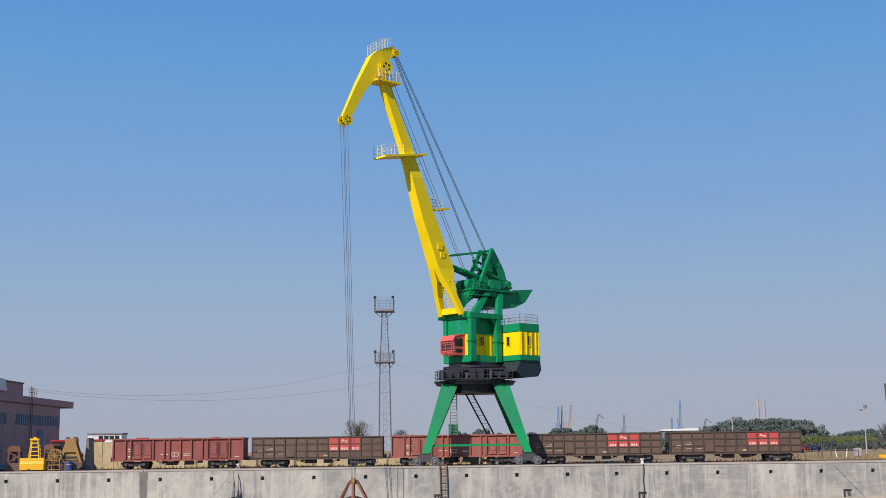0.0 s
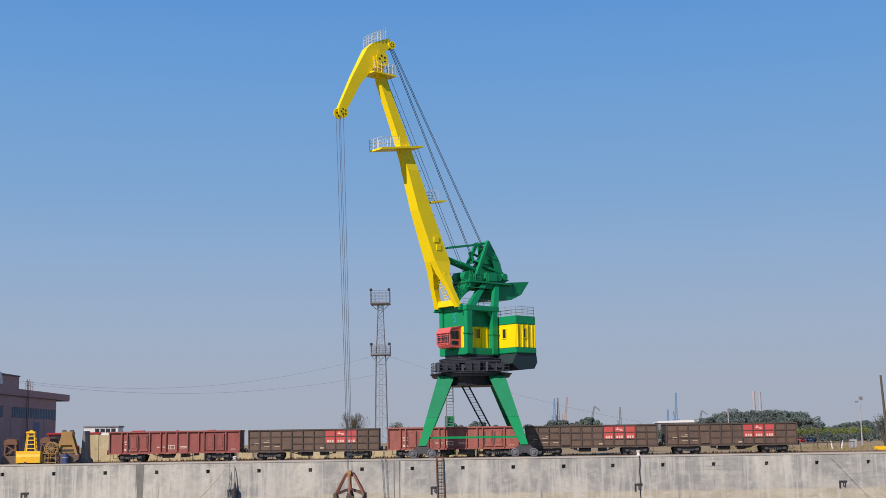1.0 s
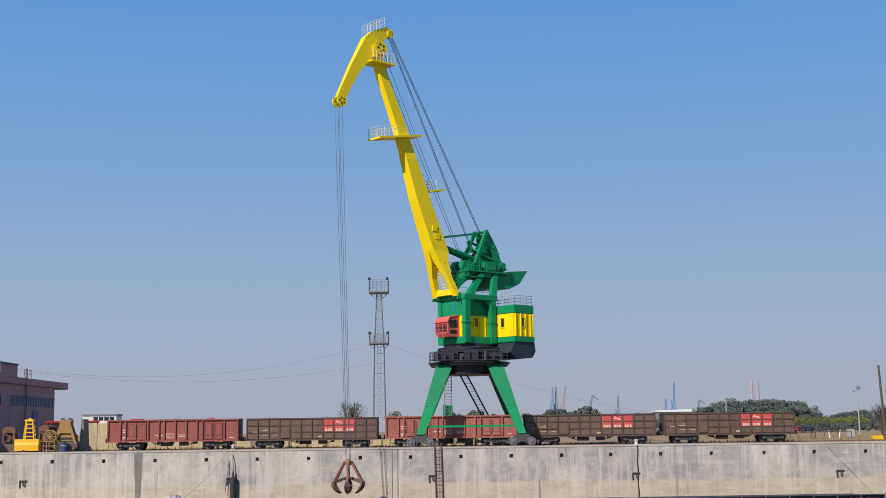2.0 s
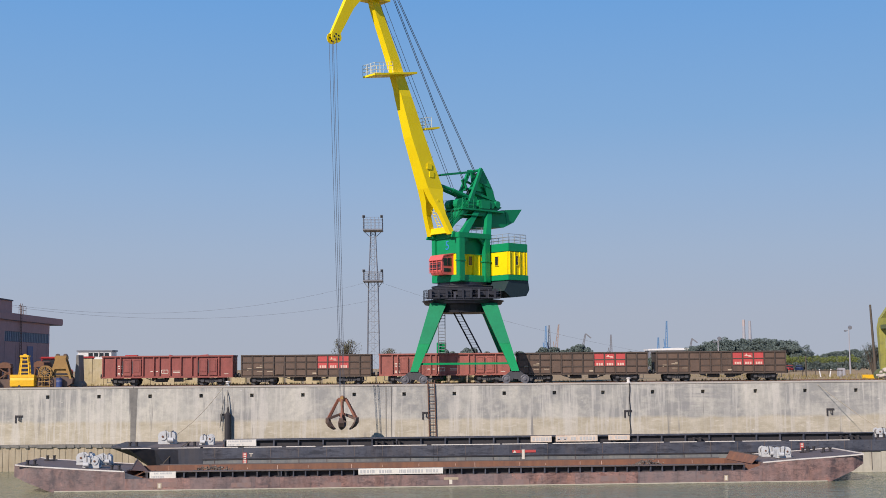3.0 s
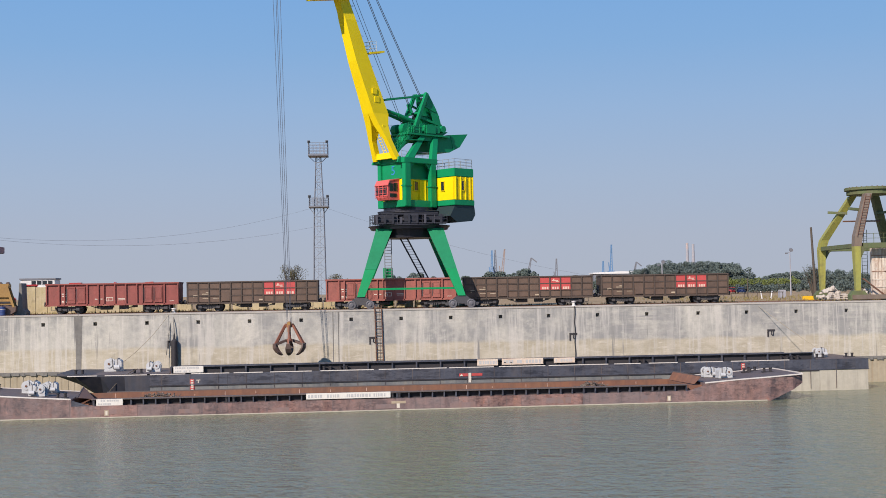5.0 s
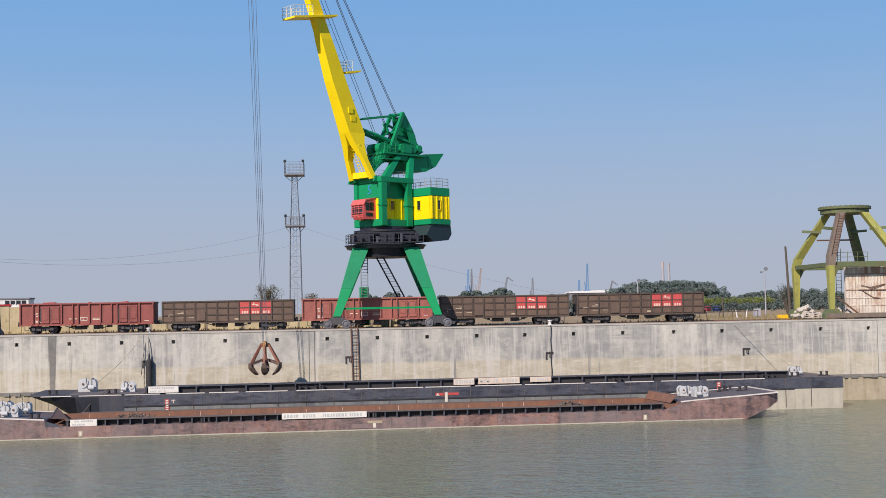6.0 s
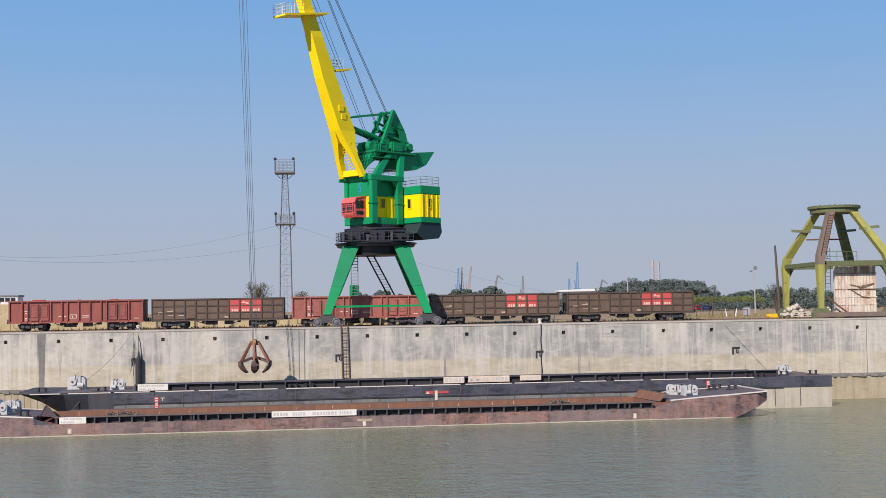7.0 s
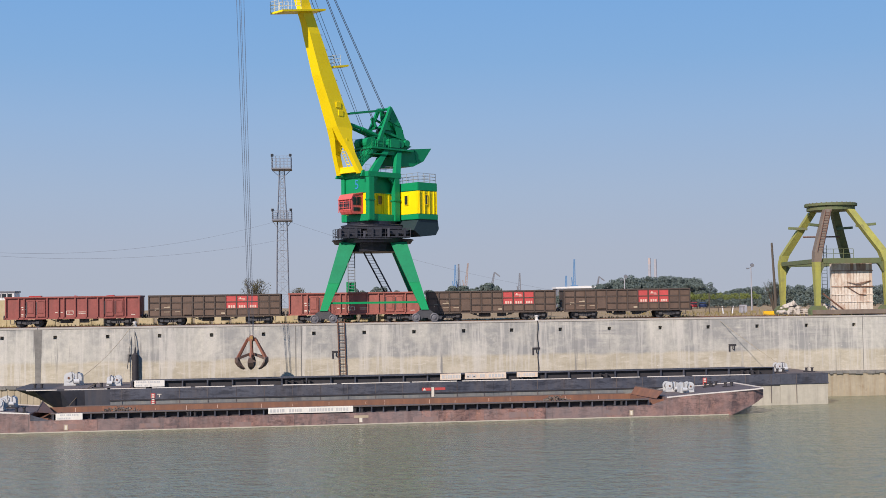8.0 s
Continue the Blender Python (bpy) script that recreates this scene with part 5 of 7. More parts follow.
wagon_brown(X0 + 28.08, "dark brown ribbed open wagon with red placard panels", 7)
wagon_brown(X0 + 42.12, "brown ribbed open wagon with red placard, last of the train", 7)


def bundle(x, half, top):
    bm = soft_box(-half, half, -0.6, 0.6, 0.0, top - 1.0, 0.3)
    for v in bm.verts:
        v.co.z += 0.05 * math.sin(v.co.x * 5.0 + x) * (v.co.z > 0.5)
    ob = part("covered_bundle", bm, VEHICLE_RED)
    ob.location = (x, 132.3, 1.0)
    tagged(ob, "red tarpaulin-covered bundle standing in the open wagon", "bundle", group="bundles in the wagon")


for bx, bh, bt in ((-31.6, 0.9, 3.13), (-27.6, 0.4, 3.14), (-24.2, 0.7, 3.12)):
    bundle(X0 + 13.63 + bx, bh, bt)


# ---------- barges ----------
def hull_end(bm, stations, beam_w):
    """Loft between stations (x, top, bottom, side inset, further inset at the bottom)."""
    loops = []
    for x, zt, zb, ins, low in stations:
        loops.append([bm.verts.new(p) for p in ((x, ins, zt), (x, ins, zt - 0.16), (x, ins + low, zb), (x, beam_w - ins - low, zb), (x, beam_w - ins, zt - 0.16), (x, beam_w - ins, zt))])
    for a, b in zip(loops, loops[1:]):
        for i in range(6):
            bm.faces.new((a[i], a[(i + 1) % 6], b[(i + 1) % 6], b[i]))
    bm.faces.new(loops[0])
    bm.faces.new(loops[-1])
    return bm


def winch(owner_name, x, y, z, m, s=1.0, flip=1):
    t = thing("deck_winch", "pale grey painted anchor winch on the barge deck", "winch", m @ Matrix.Translation((x, y, z)), group="deck winches")
    q = Matrix.Diagonal((s * flip, s, s, 1))
    part("base", box(B(), -0.62, 0.62, -0.5, 0.5, 0.0, 0.14), WINCH, t, "", q)
    for yy in (-0.42, 0.42):
        arch = [(-0.60, 0.12), (0.02, 0.12)] + [(-0.28 + 0.36 * math.cos(a), 0.56 + 0.36 * math.sin(a)) for a in (0.0, 0.5, 1.0, 1.57, 2.1, 2.6, 3.1)]
        part("side_frame", slab(B(), arch, yy - 0.07, yy + 0.07), WINCH, t, "", q)
    part("drum", tube(B(), (-0.28, -0.36, 0.54), (-0.28, 0.36, 0.54), 0.25, 16), WINCH_DARK, t, "grimy rope drum", q)
    part("flange", tube(B(), (-0.28, -0.56, 0.54), (-0.28, -0.49, 0.54), 0.27, 18), WINCH, t, "", q)
    part("hub", tube(B(), (-0.28, -0.61, 0.54), (-0.28, -0.55, 0.54), 0.08, 10), RUST, t, "", q)
    hood = [(0.04, 0.12), (0.60, 0.12)] + [(0.30 + 0.30 * math.cos(a), 0.60 + 0.28 * math.sin(a)) for a in (0.0, 0.4, 0.9, 1.57, 2.2, 2.7, 3.14)]
    part("gear_cover", slab(B(), hood, -0.5, 0.42), WINCH, t, "", q)
    part("cover_rib", slab(B(), [(0.27, 0.14), (0.34, 0.14), (0.34, 0.92), (0.27, 0.92)], -0.53, 0.45), WINCH_DARK, t, "", q)
    part("motor", tube(B(), (0.1, -0.72, 0.30), (0.5, -0.72, 0.30), 0.17, 12), WINCH, t, "", q)
    part("brake_lever", tube(B(), (0.05, -0.6, 0.2), (-0.05, -0.66, 1.0), 0.025, 6), BITUMEN, t, "", q)
    return t


def twin_bollard(x, y, z, m):
    t = thing("twin_bollard", "dark twin mooring bollard on the barge deck", "bollard", m @ Matrix.Translation((x, y, z)), group="barge bollards")
    part("base", box(B(), -0.5, 0.5, -0.2, 0.2, 0, 0.06), BITUMEN, t)
    for k in (-0.28, 0.28):
        b = tube(B(), (k, 0, 0.06), (k, 0, 0.34), 0.11, 12)
        tube(b, (k, 0, 0.34), (k, 0, 0.40), 0.15, 12)
        part("post", b, BITUMEN, t)


def board(owner, x0, x1, z0, z1, y, rows, rng, paint=BOARD):
    b = part("name_board", soft_box(x0, x1, y - 0.06, y, z0, z1, 0.02), paint, owner, "white board with faded lettering")
    lt = B()
    h = (z1 - z0) / len(rows)
    for j, fill in enumerate(rows):
        zc = z1 - h * (j + 0.5)
        x = x0 + 0.15
        while x < x0 + (x1 - x0) * fill - 0.2:
            wd = rng.uniform(0.10, 0.20) * (h / 0.4 + 0.3)
            if rng.random() > 0.14:
                box(lt, x, x + wd * 0.68, y - 0.068, y - 0.058, zc - h * 0.26, zc + h * 0.26)
            x += wd
    tagged(part("lettering", lt, LETTER, b), kind="stuff")


rng = random.Random(5)
GAMMA = math.degrees(math.atan(0.056))
# near barge
M1 = pose(0, 104.2, -7.958, 0, 0, GAMMA) @ Matrix.Scale(1.005, 4)
W1 = 8.05
b1 = thing("near_barge", "long rust-red river cargo barge with an open hold", "barge", M1)
e = hull_end(B(), [(-33.6, 2.2, 1.25, 0.6, 0), (-32.6, 2.06, 0.85, 0.12, 0), (-30.5, 1.92, 0.0, 0.0, 0), (-29.5, 1.86, -1.0, 0.0, 0), (-27.8, 1.72, -1.0, 0.0, 0), (-24.9, 1.54, -1.0, 0.0, 0)], W1)
part("bow_hull", e, HULL_RED, b1)
e = hull_end(B(), [(26.0, 1.60, -1.0, 0.0, 0), (29.0, 1.82, -1.0, 0.0, 0), (30.4, 1.9, -1.0, 0.0, 0), (31.5, 1.96, 0.0, 0.0, 0), (33.6, 2.1, 0.9, 0.15, 0), (34.6, 2.18, 1.4, 0.7, 0)], W1)
part("stern_hull", e, HULL_RED, b1)
for y0, y1 in ((0.0, 0.75), (W1 - 0.75, W1)):
    nseg = 10
    for k in range(nseg):
        xa = -24.9 + (26.0 + 24.9) * k / nseg
        xb = -24.9 + (26.0 + 24.9) * (k + 1) / nseg
        part("side_hull", box(B(), xa, xb - 0.012, y0, y1, -1.0, 1.0 + 0.004 * (k % 2)), HULL_RED, b1)
part("hold_floor", box(B(), -24.9, 26.0, 0.75, W1 - 0.75, -0.8, -0.5), HOLD, b1, "rusty hold floor")
part("inner_wall", box(B(), -24.9, 26.0, W1 - 0.80, W1 - 0.752, -0.5, 1.5), HOLD, b1, "rust-brown inner hold wall")
part("inner_wall", box(B(), -24.9, 26.0, 0.752, 0.80, -0.5, 1.02), HOLD, b1, "rust-brown inner hold wall")
# coamings: stiffener brackets in front of a dark plate under a top rail
for y, sgn in ((0.62, -1), (W1 - 0.62, 1)):
    part("coaming_plate", box(B(), -23.4, 24.6, y - 0.02, y + 0.02, 1.0, 1.46), BITUMEN, b1, "black coaming plate")
    part("coaming_rail", soft_box(-23.4, 24.6, y + sgn * 0.42 - 0.07, y + 0.06 if sgn < 0 else y + 0.49, 1.45, 1.54, 0.02), DECK, b1)
    br = part("coaming_bracket", slab(B(), [(-0.05, 1.0), (0.05, 1.0), (0.05, 1.46), (-0.05, 1.46)], min(sgn * 0.42, 0), max(sgn * 0.42, 0)), HULL_BLUE, b1)
    n = 50
    br.location = (-23.2, y, 0)
    for k in range(1, n + 1):
        share("coaming_bracket", br, b1, (-23.2 + k * 0.955, y, 0))
# sloped hold ends; the left plate takes the copy with its shade painted in
for x, d, mt, xn, xf, zn, zf, tn, tf in ((-23.6, -1, HOLD_SHADED, -23.2, -24.25, 1.5, 1.03, (-24.6, 1.62), (-25.2, 2.04)), (24.8, 1, HOLD, 25.33, 25.0, 1.5, 1.45, (25.94, 2.14), (25.41, 2.15))):
    p = B()
    hexa(p, [(xn, 0.8, zn), (xf, W1 - 0.8, zf), (xf + d * 0.07, W1 - 0.8, zf), (xn + d * 0.07, 0.8, zn)], [(tn[0], 0.8, tn[1]), (tf[0], W1 - 0.8, tf[1]), (tf[0] + d * 0.07, W1 - 0.8, tf[1]), (tn[0] + d * 0.07, 0.8, tn[1])])
    ep = part("hold_end_plate", p, mt, b1, "sloping rusty hold end plate")
    part("plate_edge", beam(B(), (tn[0], 0.8, tn[1]), (tf[0], W1 - 0.8, tf[1]), 0.07, 0.07), DECK, ep)
    part("hold_bulkhead", box(B(), min(x + d * 0.1, x + d * 1.8), max(x + d * 0.1, x + d * 1.8), 0.76, W1 - 0.76, -0.8, 1.42 if d > 0 else 1.1), HOLD, b1)
    q = slab(B(), [(x - d * 0.2, 1.0), (x + d * 2.0, 1.0), (x + d * 2.0, 1.56), (x + d * 1.4, 1.5)], 0.02, 0.10)
    part("wing_plate", q, HULL_RED if d > 0 else HULL_BLUE, b1)
# deck sheets, painted edges
for st_ in ([(-33.4, 2.19), (-32.6, 2.07), (-30.5, 1.93), (-27.8, 1.73), (-24.95, 1.55)], [(26.05, 1.61), (29.0, 1.83), (31.5, 1.97), (33.6, 2.11), (34.4, 2.17)]):
    d = B()
    f = B()
    for (xa, za), (xb, zb) in zip(st_, st_[1:]):
        hexa(d, [(xa, 0.25, za), (xb, 0.25, zb), (xb, W1 - 0.25, zb), (xa, W1 - 0.25, za)], [(xa, 0.25, za + 0.02), (xb, 0.25, zb + 0.02), (xb, W1 - 0.25, zb + 0.02), (xa, W1 - 0.25, za + 0.02)])
        beam(f, (xa, 0.03, za + 0.02), (xb, 0.03, zb + 0.02), 0.10, 0.10)
        beam(f, (xa, W1 - 0.1, za + 0.02), (xb, W1 - 0.1, zb + 0.02), 0.10, 0.10)
    part("deck", d, DECK, b1, "grey-brown steel deck")
    tagged(part("edge_bar", f, EDGE_WHITE, b1, "chipped white edge bar"), kind="stuff")
part("edge_bar", beam(B(), (34.5, 0.6, 2.22), (34.5, W1 - 0.6, 2.22), 0.1, 0.1), EDGE_WHITE, b1, "chipped white edge bar")
part("rubbing_strake", box(B(), -30.35, 31.3, -0.05, 0.02, 0.055, 0.135), HULL_TAN, b1, "pale dried waterline strip")
board(b1, -6.6, 0.15, 1.08, 1.56, 0.16, (1.0,), rng)
board(b1, -23.0, -20.95, 1.0, 1.52, 0.16, (0.95, 0.7), rng)
bx = part("draught_mark", box(B(), 0.2, 1.35, -0.02, 0.01, 0.60, 0.80), MARK_OCHRE, b1, "faded orange load mark")
part("draught_mark", box(B(), 0.62, 0.86, -0.02, 0.01, 0.25, 0.60), MARK, b1)
for x in (-22.2, 23.0):
    part("draught_mark", box(B(), x - 0.16, x + 0.16, -0.02, 0.01, 0.22, 0.66), MARK_OCHRE, b1)
    part("draught_mark", box(B(), x - 0.08, x + 0.08, -0.028, -0.018, 0.28, 0.60), MARK, b1)
winch("near", -28.87, 4.5, 1.84, M1, 1.1)
winch("near", -27.6, 5.8, 1.74, M1, 0.98)
winch("near", -27.9, 2.2, 1.74, M1, 1.05, -1)
winch("near", 27.92, 4.9, 1.77, M1, 0.95)
winch("near", 28.55, 2.8, 1.81, M1, 0.98, -1)
for x, y, z in ((-32.4, 1.0, 2.1), (-32.2, 6.5, 2.1), (-25.8, 0.9, 1.62), (31.6, 5.8, 1.99), (32.4, 6.9, 2.04), (33.0, 4.6, 2.08), (22.0, 0.35, 1.0), (0.6, 0.3, 1.0), (-12.6, 0.3, 1.0)):
    twin_bollard(x, y, z, M1)
for x, y, half in ((-18.75, 5.0, 1.75), (17.7, 5.0, 1.35)):
    bm = B()
    r2 = random.Random(int(x))
    for k in range(170):
        q = r2.uniform(-1, 1)
        top = 1.12 + 0.48 * (1 - q * q) * r2.uniform(0.55, 1.0)
        c = (x + q * half, y + r2.gauss(0, 0.5), top - 0.3 * r2.random())
        if k % 3 == 0:
            a, e = r2.uniform(0, 6.28), r2.uniform(-0.4, 0.6)
            tube(bm, c, (c[0] + 0.32 * math.cos(a), c[1] + 0.32 * math.sin(a), c[2] + 0.3 * e), 0.035, 5)
        else:
            rock(bm, c, (r2.uniform(0.07, 0.17), 0.12, r2.uniform(0.06, 0.12)), k + int(x) * 100, 1)
    bm.transform(M1)
    tagged(part("scrap_heap", bm, SCRAP), "heap of dark scrap lying in the barge's hold", "scrap", kind="stuff")
part("stowed_floor", box(B(), -21.5, -15.5, 3.4, 7.2, -0.5, 1.05), HOLD, b1)
part("stowed_floor", box(B(), 15.2, 20.3, 3.6, 7.4, -0.5, 1.05), HOLD, b1)

for k in range(24):
    xs_ = -27.5 + k * 2.45 + rng.uniform(-0.3, 0.3)
    part("plate_seam", box(B(), xs_ - 0.013, xs_ + 0.013, -0.008, 0.02, -0.5, 0.98 if -24.5 < xs_ < 25.6 else 1.55), DECK, b1)
part("wet_band", box(B(), -30.3, 31.25, -0.03, 0.02, -1.0, 0.05), BITUMEN, b1, "dark wet band at the waterline")
for k in range(7):
    xs_ = -24.0 + k * 7.4 + rng.uniform(-0.8, 0.8)
    zs_ = rng.uniform(0.1, 0.6)
    part("patch_plate", soft_box(xs_, xs_ + rng.uniform(0.8, 2.4), -0.014, 0.02, zs_ - 0.2, zs_ + rng.uniform(0.05, 0.35), 0.005), HULL_PATCH, b1, "darker doubling plate")
for k in range(17):
    xs_ = -22.0 + k * 2.8 + rng.uniform(-1.3, 1.3)
    part("hold_mark", box(B(), xs_ - 0.016, xs_ + 0.016, W1 - 0.83, W1 - 0.80, 1.0 + 0.15 * rng.random(), 1.22 + rng.random() * 0.25), MARK_FADED, b1)
# far barge, moored between the near one and the quay
M2 = pose(0, 112.7, WATER_Z, 0, 0, GAMMA)
W2 = 8.6
b2 = thing("far_barge", "long blue-black river cargo barge moored along the quay", "barge", M2)
e = hull_end(B(), [(-28.4, 3.0, 2.66, 0.8, 2.2), (-26.8, 2.94, 2.0, 0.15, 2.2), (-24.6, 2.88, 0.7, 0.0, 1.8), (-22.6, 2.84, -0.6, 0.0, 1.2), (-22.4, 2.84, -1.0, 0.0, 0.0), (-20.5, 2.80, -1.0, 0.0, 0.0)], W2)
part("bow_hull", e, HULL_BOW, b2, "dark bow with the shade under its rake painted in")
zt = 2.80
for y0, y1 in ((0.0, 0.8), (W2 - 0.8, W2)):
    nseg = 9
    for k in range(nseg):
        xa = -20.5 + (39.0 + 20.5) * k / nseg
        xb = -20.5 + (39.0 + 20.5) * (k + 1) / nseg
        part("side_hull", box(B(), xa, xb - 0.012, y0, y1, 1.9, zt + 0.004 * (k % 2)), HULL_BLUE, b2)
        part("lower_side_hull", box(B(), xa, xb - 0.012, y0 + 0.03, y1 - 0.03, -1.0, 1.9), HULL_PALE if xa < 28 else HULL_TAN, b2, "bleached lower hull side")
part("stern_hull", box(B(), 39.0, 43.55, 0.0, W2, 1.9, 2.82), HULL_BLUE, b2)
part("lower_stern_hull", box(B(), 39.0, 43.5, 0.03, W2 - 0.03, -1.0, 1.9), HULL_TAN, b2, "pale mud-dried lower stern")
part("hull_step", soft_box(-20.5, 43.6, -0.05, 0.05, 1.86, 1.95, 0.02), HULL_BLUE, b2)
part("hold_floor", box(B(), -20.5, 39.0, 0.8, W2 - 0.8, -0.8, -0.4), HOLD, b2, "rusty hold floor")
for y, sgn in ((0.7, -1), (W2 - 0.7, 1)):
    part("coaming_plate", box(B(), -18.8, 38.6, y - 0.03, y + 0.03, 2.80, 3.36 if sgn < 0 else 3.04), HOLD if sgn > 0 else BITUMEN, b2, "dark coaming plate")
    part("coaming_rail", soft_box(-18.8, 38.6, y - 0.32 if sgn < 0 else y - 0.06, y + 0.06 if sgn < 0 else y + 0.32, 3.36 if sgn < 0 else 3.02, 3.45 if sgn < 0 else 3.12, 0.02), HULL_BLUE, b2)
    br = part("coaming_bracket", slab(B(), [(-0.06, 2.80), (0.06, 2.80), (0.06, 3.36 if sgn < 0 else 3.02), (-0.06, 3.36 if sgn < 0 else 3.02)], min(sgn * 0.3, 0), max(sgn * 0.3, 0)), HULL_BLUE, b2)
    br.location = (-18.7, y, 0)
    for k in range(1, 28):
        share("coaming_bracket", br, b2, (-18.7 + k * 2.12, y, 0))
for x in (-18.8, 38.6):
    part("hold_end_plate", box(B(), x - 0.05, x + 0.05, 0.7, W2 - 0.7, -0.5, 3.02), HOLD, b2)
part("deck", box(B(), -26.5, -18.85, 0.2, W2 - 0.2, 2.88, 2.90), DECK, b2, "grey-brown steel deck")
part("deck", box(B(), 38.66, 43.4, 0.2, W2 - 0.2, 2.822, 2.84), DECK, b2, "grey-brown steel deck")
eg = B()
xw_ = -27.4
while xw_ < 37:
    ln = rng.uniform(3.0, 6.5)
    box(eg, xw_, xw_ + ln - rng.uniform(0.2, 1.1), -0.015, 0.06, 2.79, 2.86)
    xw_ += ln
tagged(part("edge_bar", eg, EDGE_WHITE, b2, "chipped white edge bar"), kind="stuff")
board(b2, -18.5, -15.95, 2.9, 3.46, 0.30, (0.9, 0.6), rng)
board(b2, 7.85, 9.7, 2.92, 3.48, 0.30, (1.0,), rng, BOARD_WORN)
board(b2, 10.05, 13.75, 2.95, 3.50, 0.30, (0.96,), rng, BOARD_WORN)
board(b2, 14.7, 16.6, 3.02, 3.48, 0.30, (1.0,), rng, BOARD_WORN)
part("load_mark", box(B(), 6.2, 7.0, -0.03, 0.0, 2.05, 2.30), PLACARD, b2, "red load mark")
part("load_mark", box(B(), 7.3, 8.25, -0.03, 0.0, 2.08, 2.30), PLACARD, b2, "red load mark")
part("load_mark", box(B(), 7.02, 7.26, -0.06, -0.03, 1.50, 2.34), MARK, b2)
part("load_mark", slab(B(), [(6.25, 2.07), (6.55, 2.07), (6.4, 2.28)], -0.06, -0.03), MARK, b2)
for x, zl in ((-16.9, 1.36), (31.85, 1.62)):
    part("draught_mark", box(B(), x - 0.18, x + 0.18, -0.03, 0.0, zl, zl + 1.0), PLACARD, b2, "red draught mark")
    for k in range(5):
        part("draught_figure", box(B(), x - 0.11, x + 0.11, -0.05, -0.03, zl + 0.06 + k * 0.19, zl + 0.18 + k * 0.19), MARK, b2)
part("draught_mark", slab(B(), [(-16.55, 2.3), (-16.2, 2.3), (-16.2, 2.24), (-16.34, 2.24), (-16.34, 2.02), (-16.41, 2.02), (-16.41, 2.24), (-16.55, 2.24)], -0.04, 0.0), MARK, b2, "white painted tee mark")
for k in range(26):
    xs_ = -19.5 + k * 2.4
    part("plate_seam", box(B(), xs_ - 0.02, xs_ + 0.02, -0.03, 0.02, 0.2, 2.78), DECK, b2)
# Thin black strip drawn where the hull step throws its shadow.
part("shadow_strake", box(B(), -20.5, 38.9, -0.04, 0.02, 1.78, 1.86), BITUMEN, b2, "black strip painted as the shadow line under the hull step")
winch("far", -24.3, 5.5, 2.9, M2, 1.25)
winch("far", -20.55, 3.5, 2.88, M2, 1.0, -1)
winch("far", 40.6, 4.0, 2.84, M2, 0.9)
for x, y, z in ((-26.6, 1.2, 2.9), (-21.6, 1.0, 2.9), (39.6, 1.5, 2.84), (42.6, 2.0, 2.84), (-5.3, 0.35, 2.8), (-3.9, 0.35, 2.8), (22.6, 0.35, 2.8), (35.8, 0.35, 2.8), (36.8, 0.35, 2.8), (10.6, 0.35, 2.8)):
    twin_bollard(x, y, z, M2)
part("mooring_line", path_tube(B(), sag_line((-21.6, 0.9, 3.3), (-24.0, -0.05, 1.3), -0.3), 0.04), WOOD, b2)


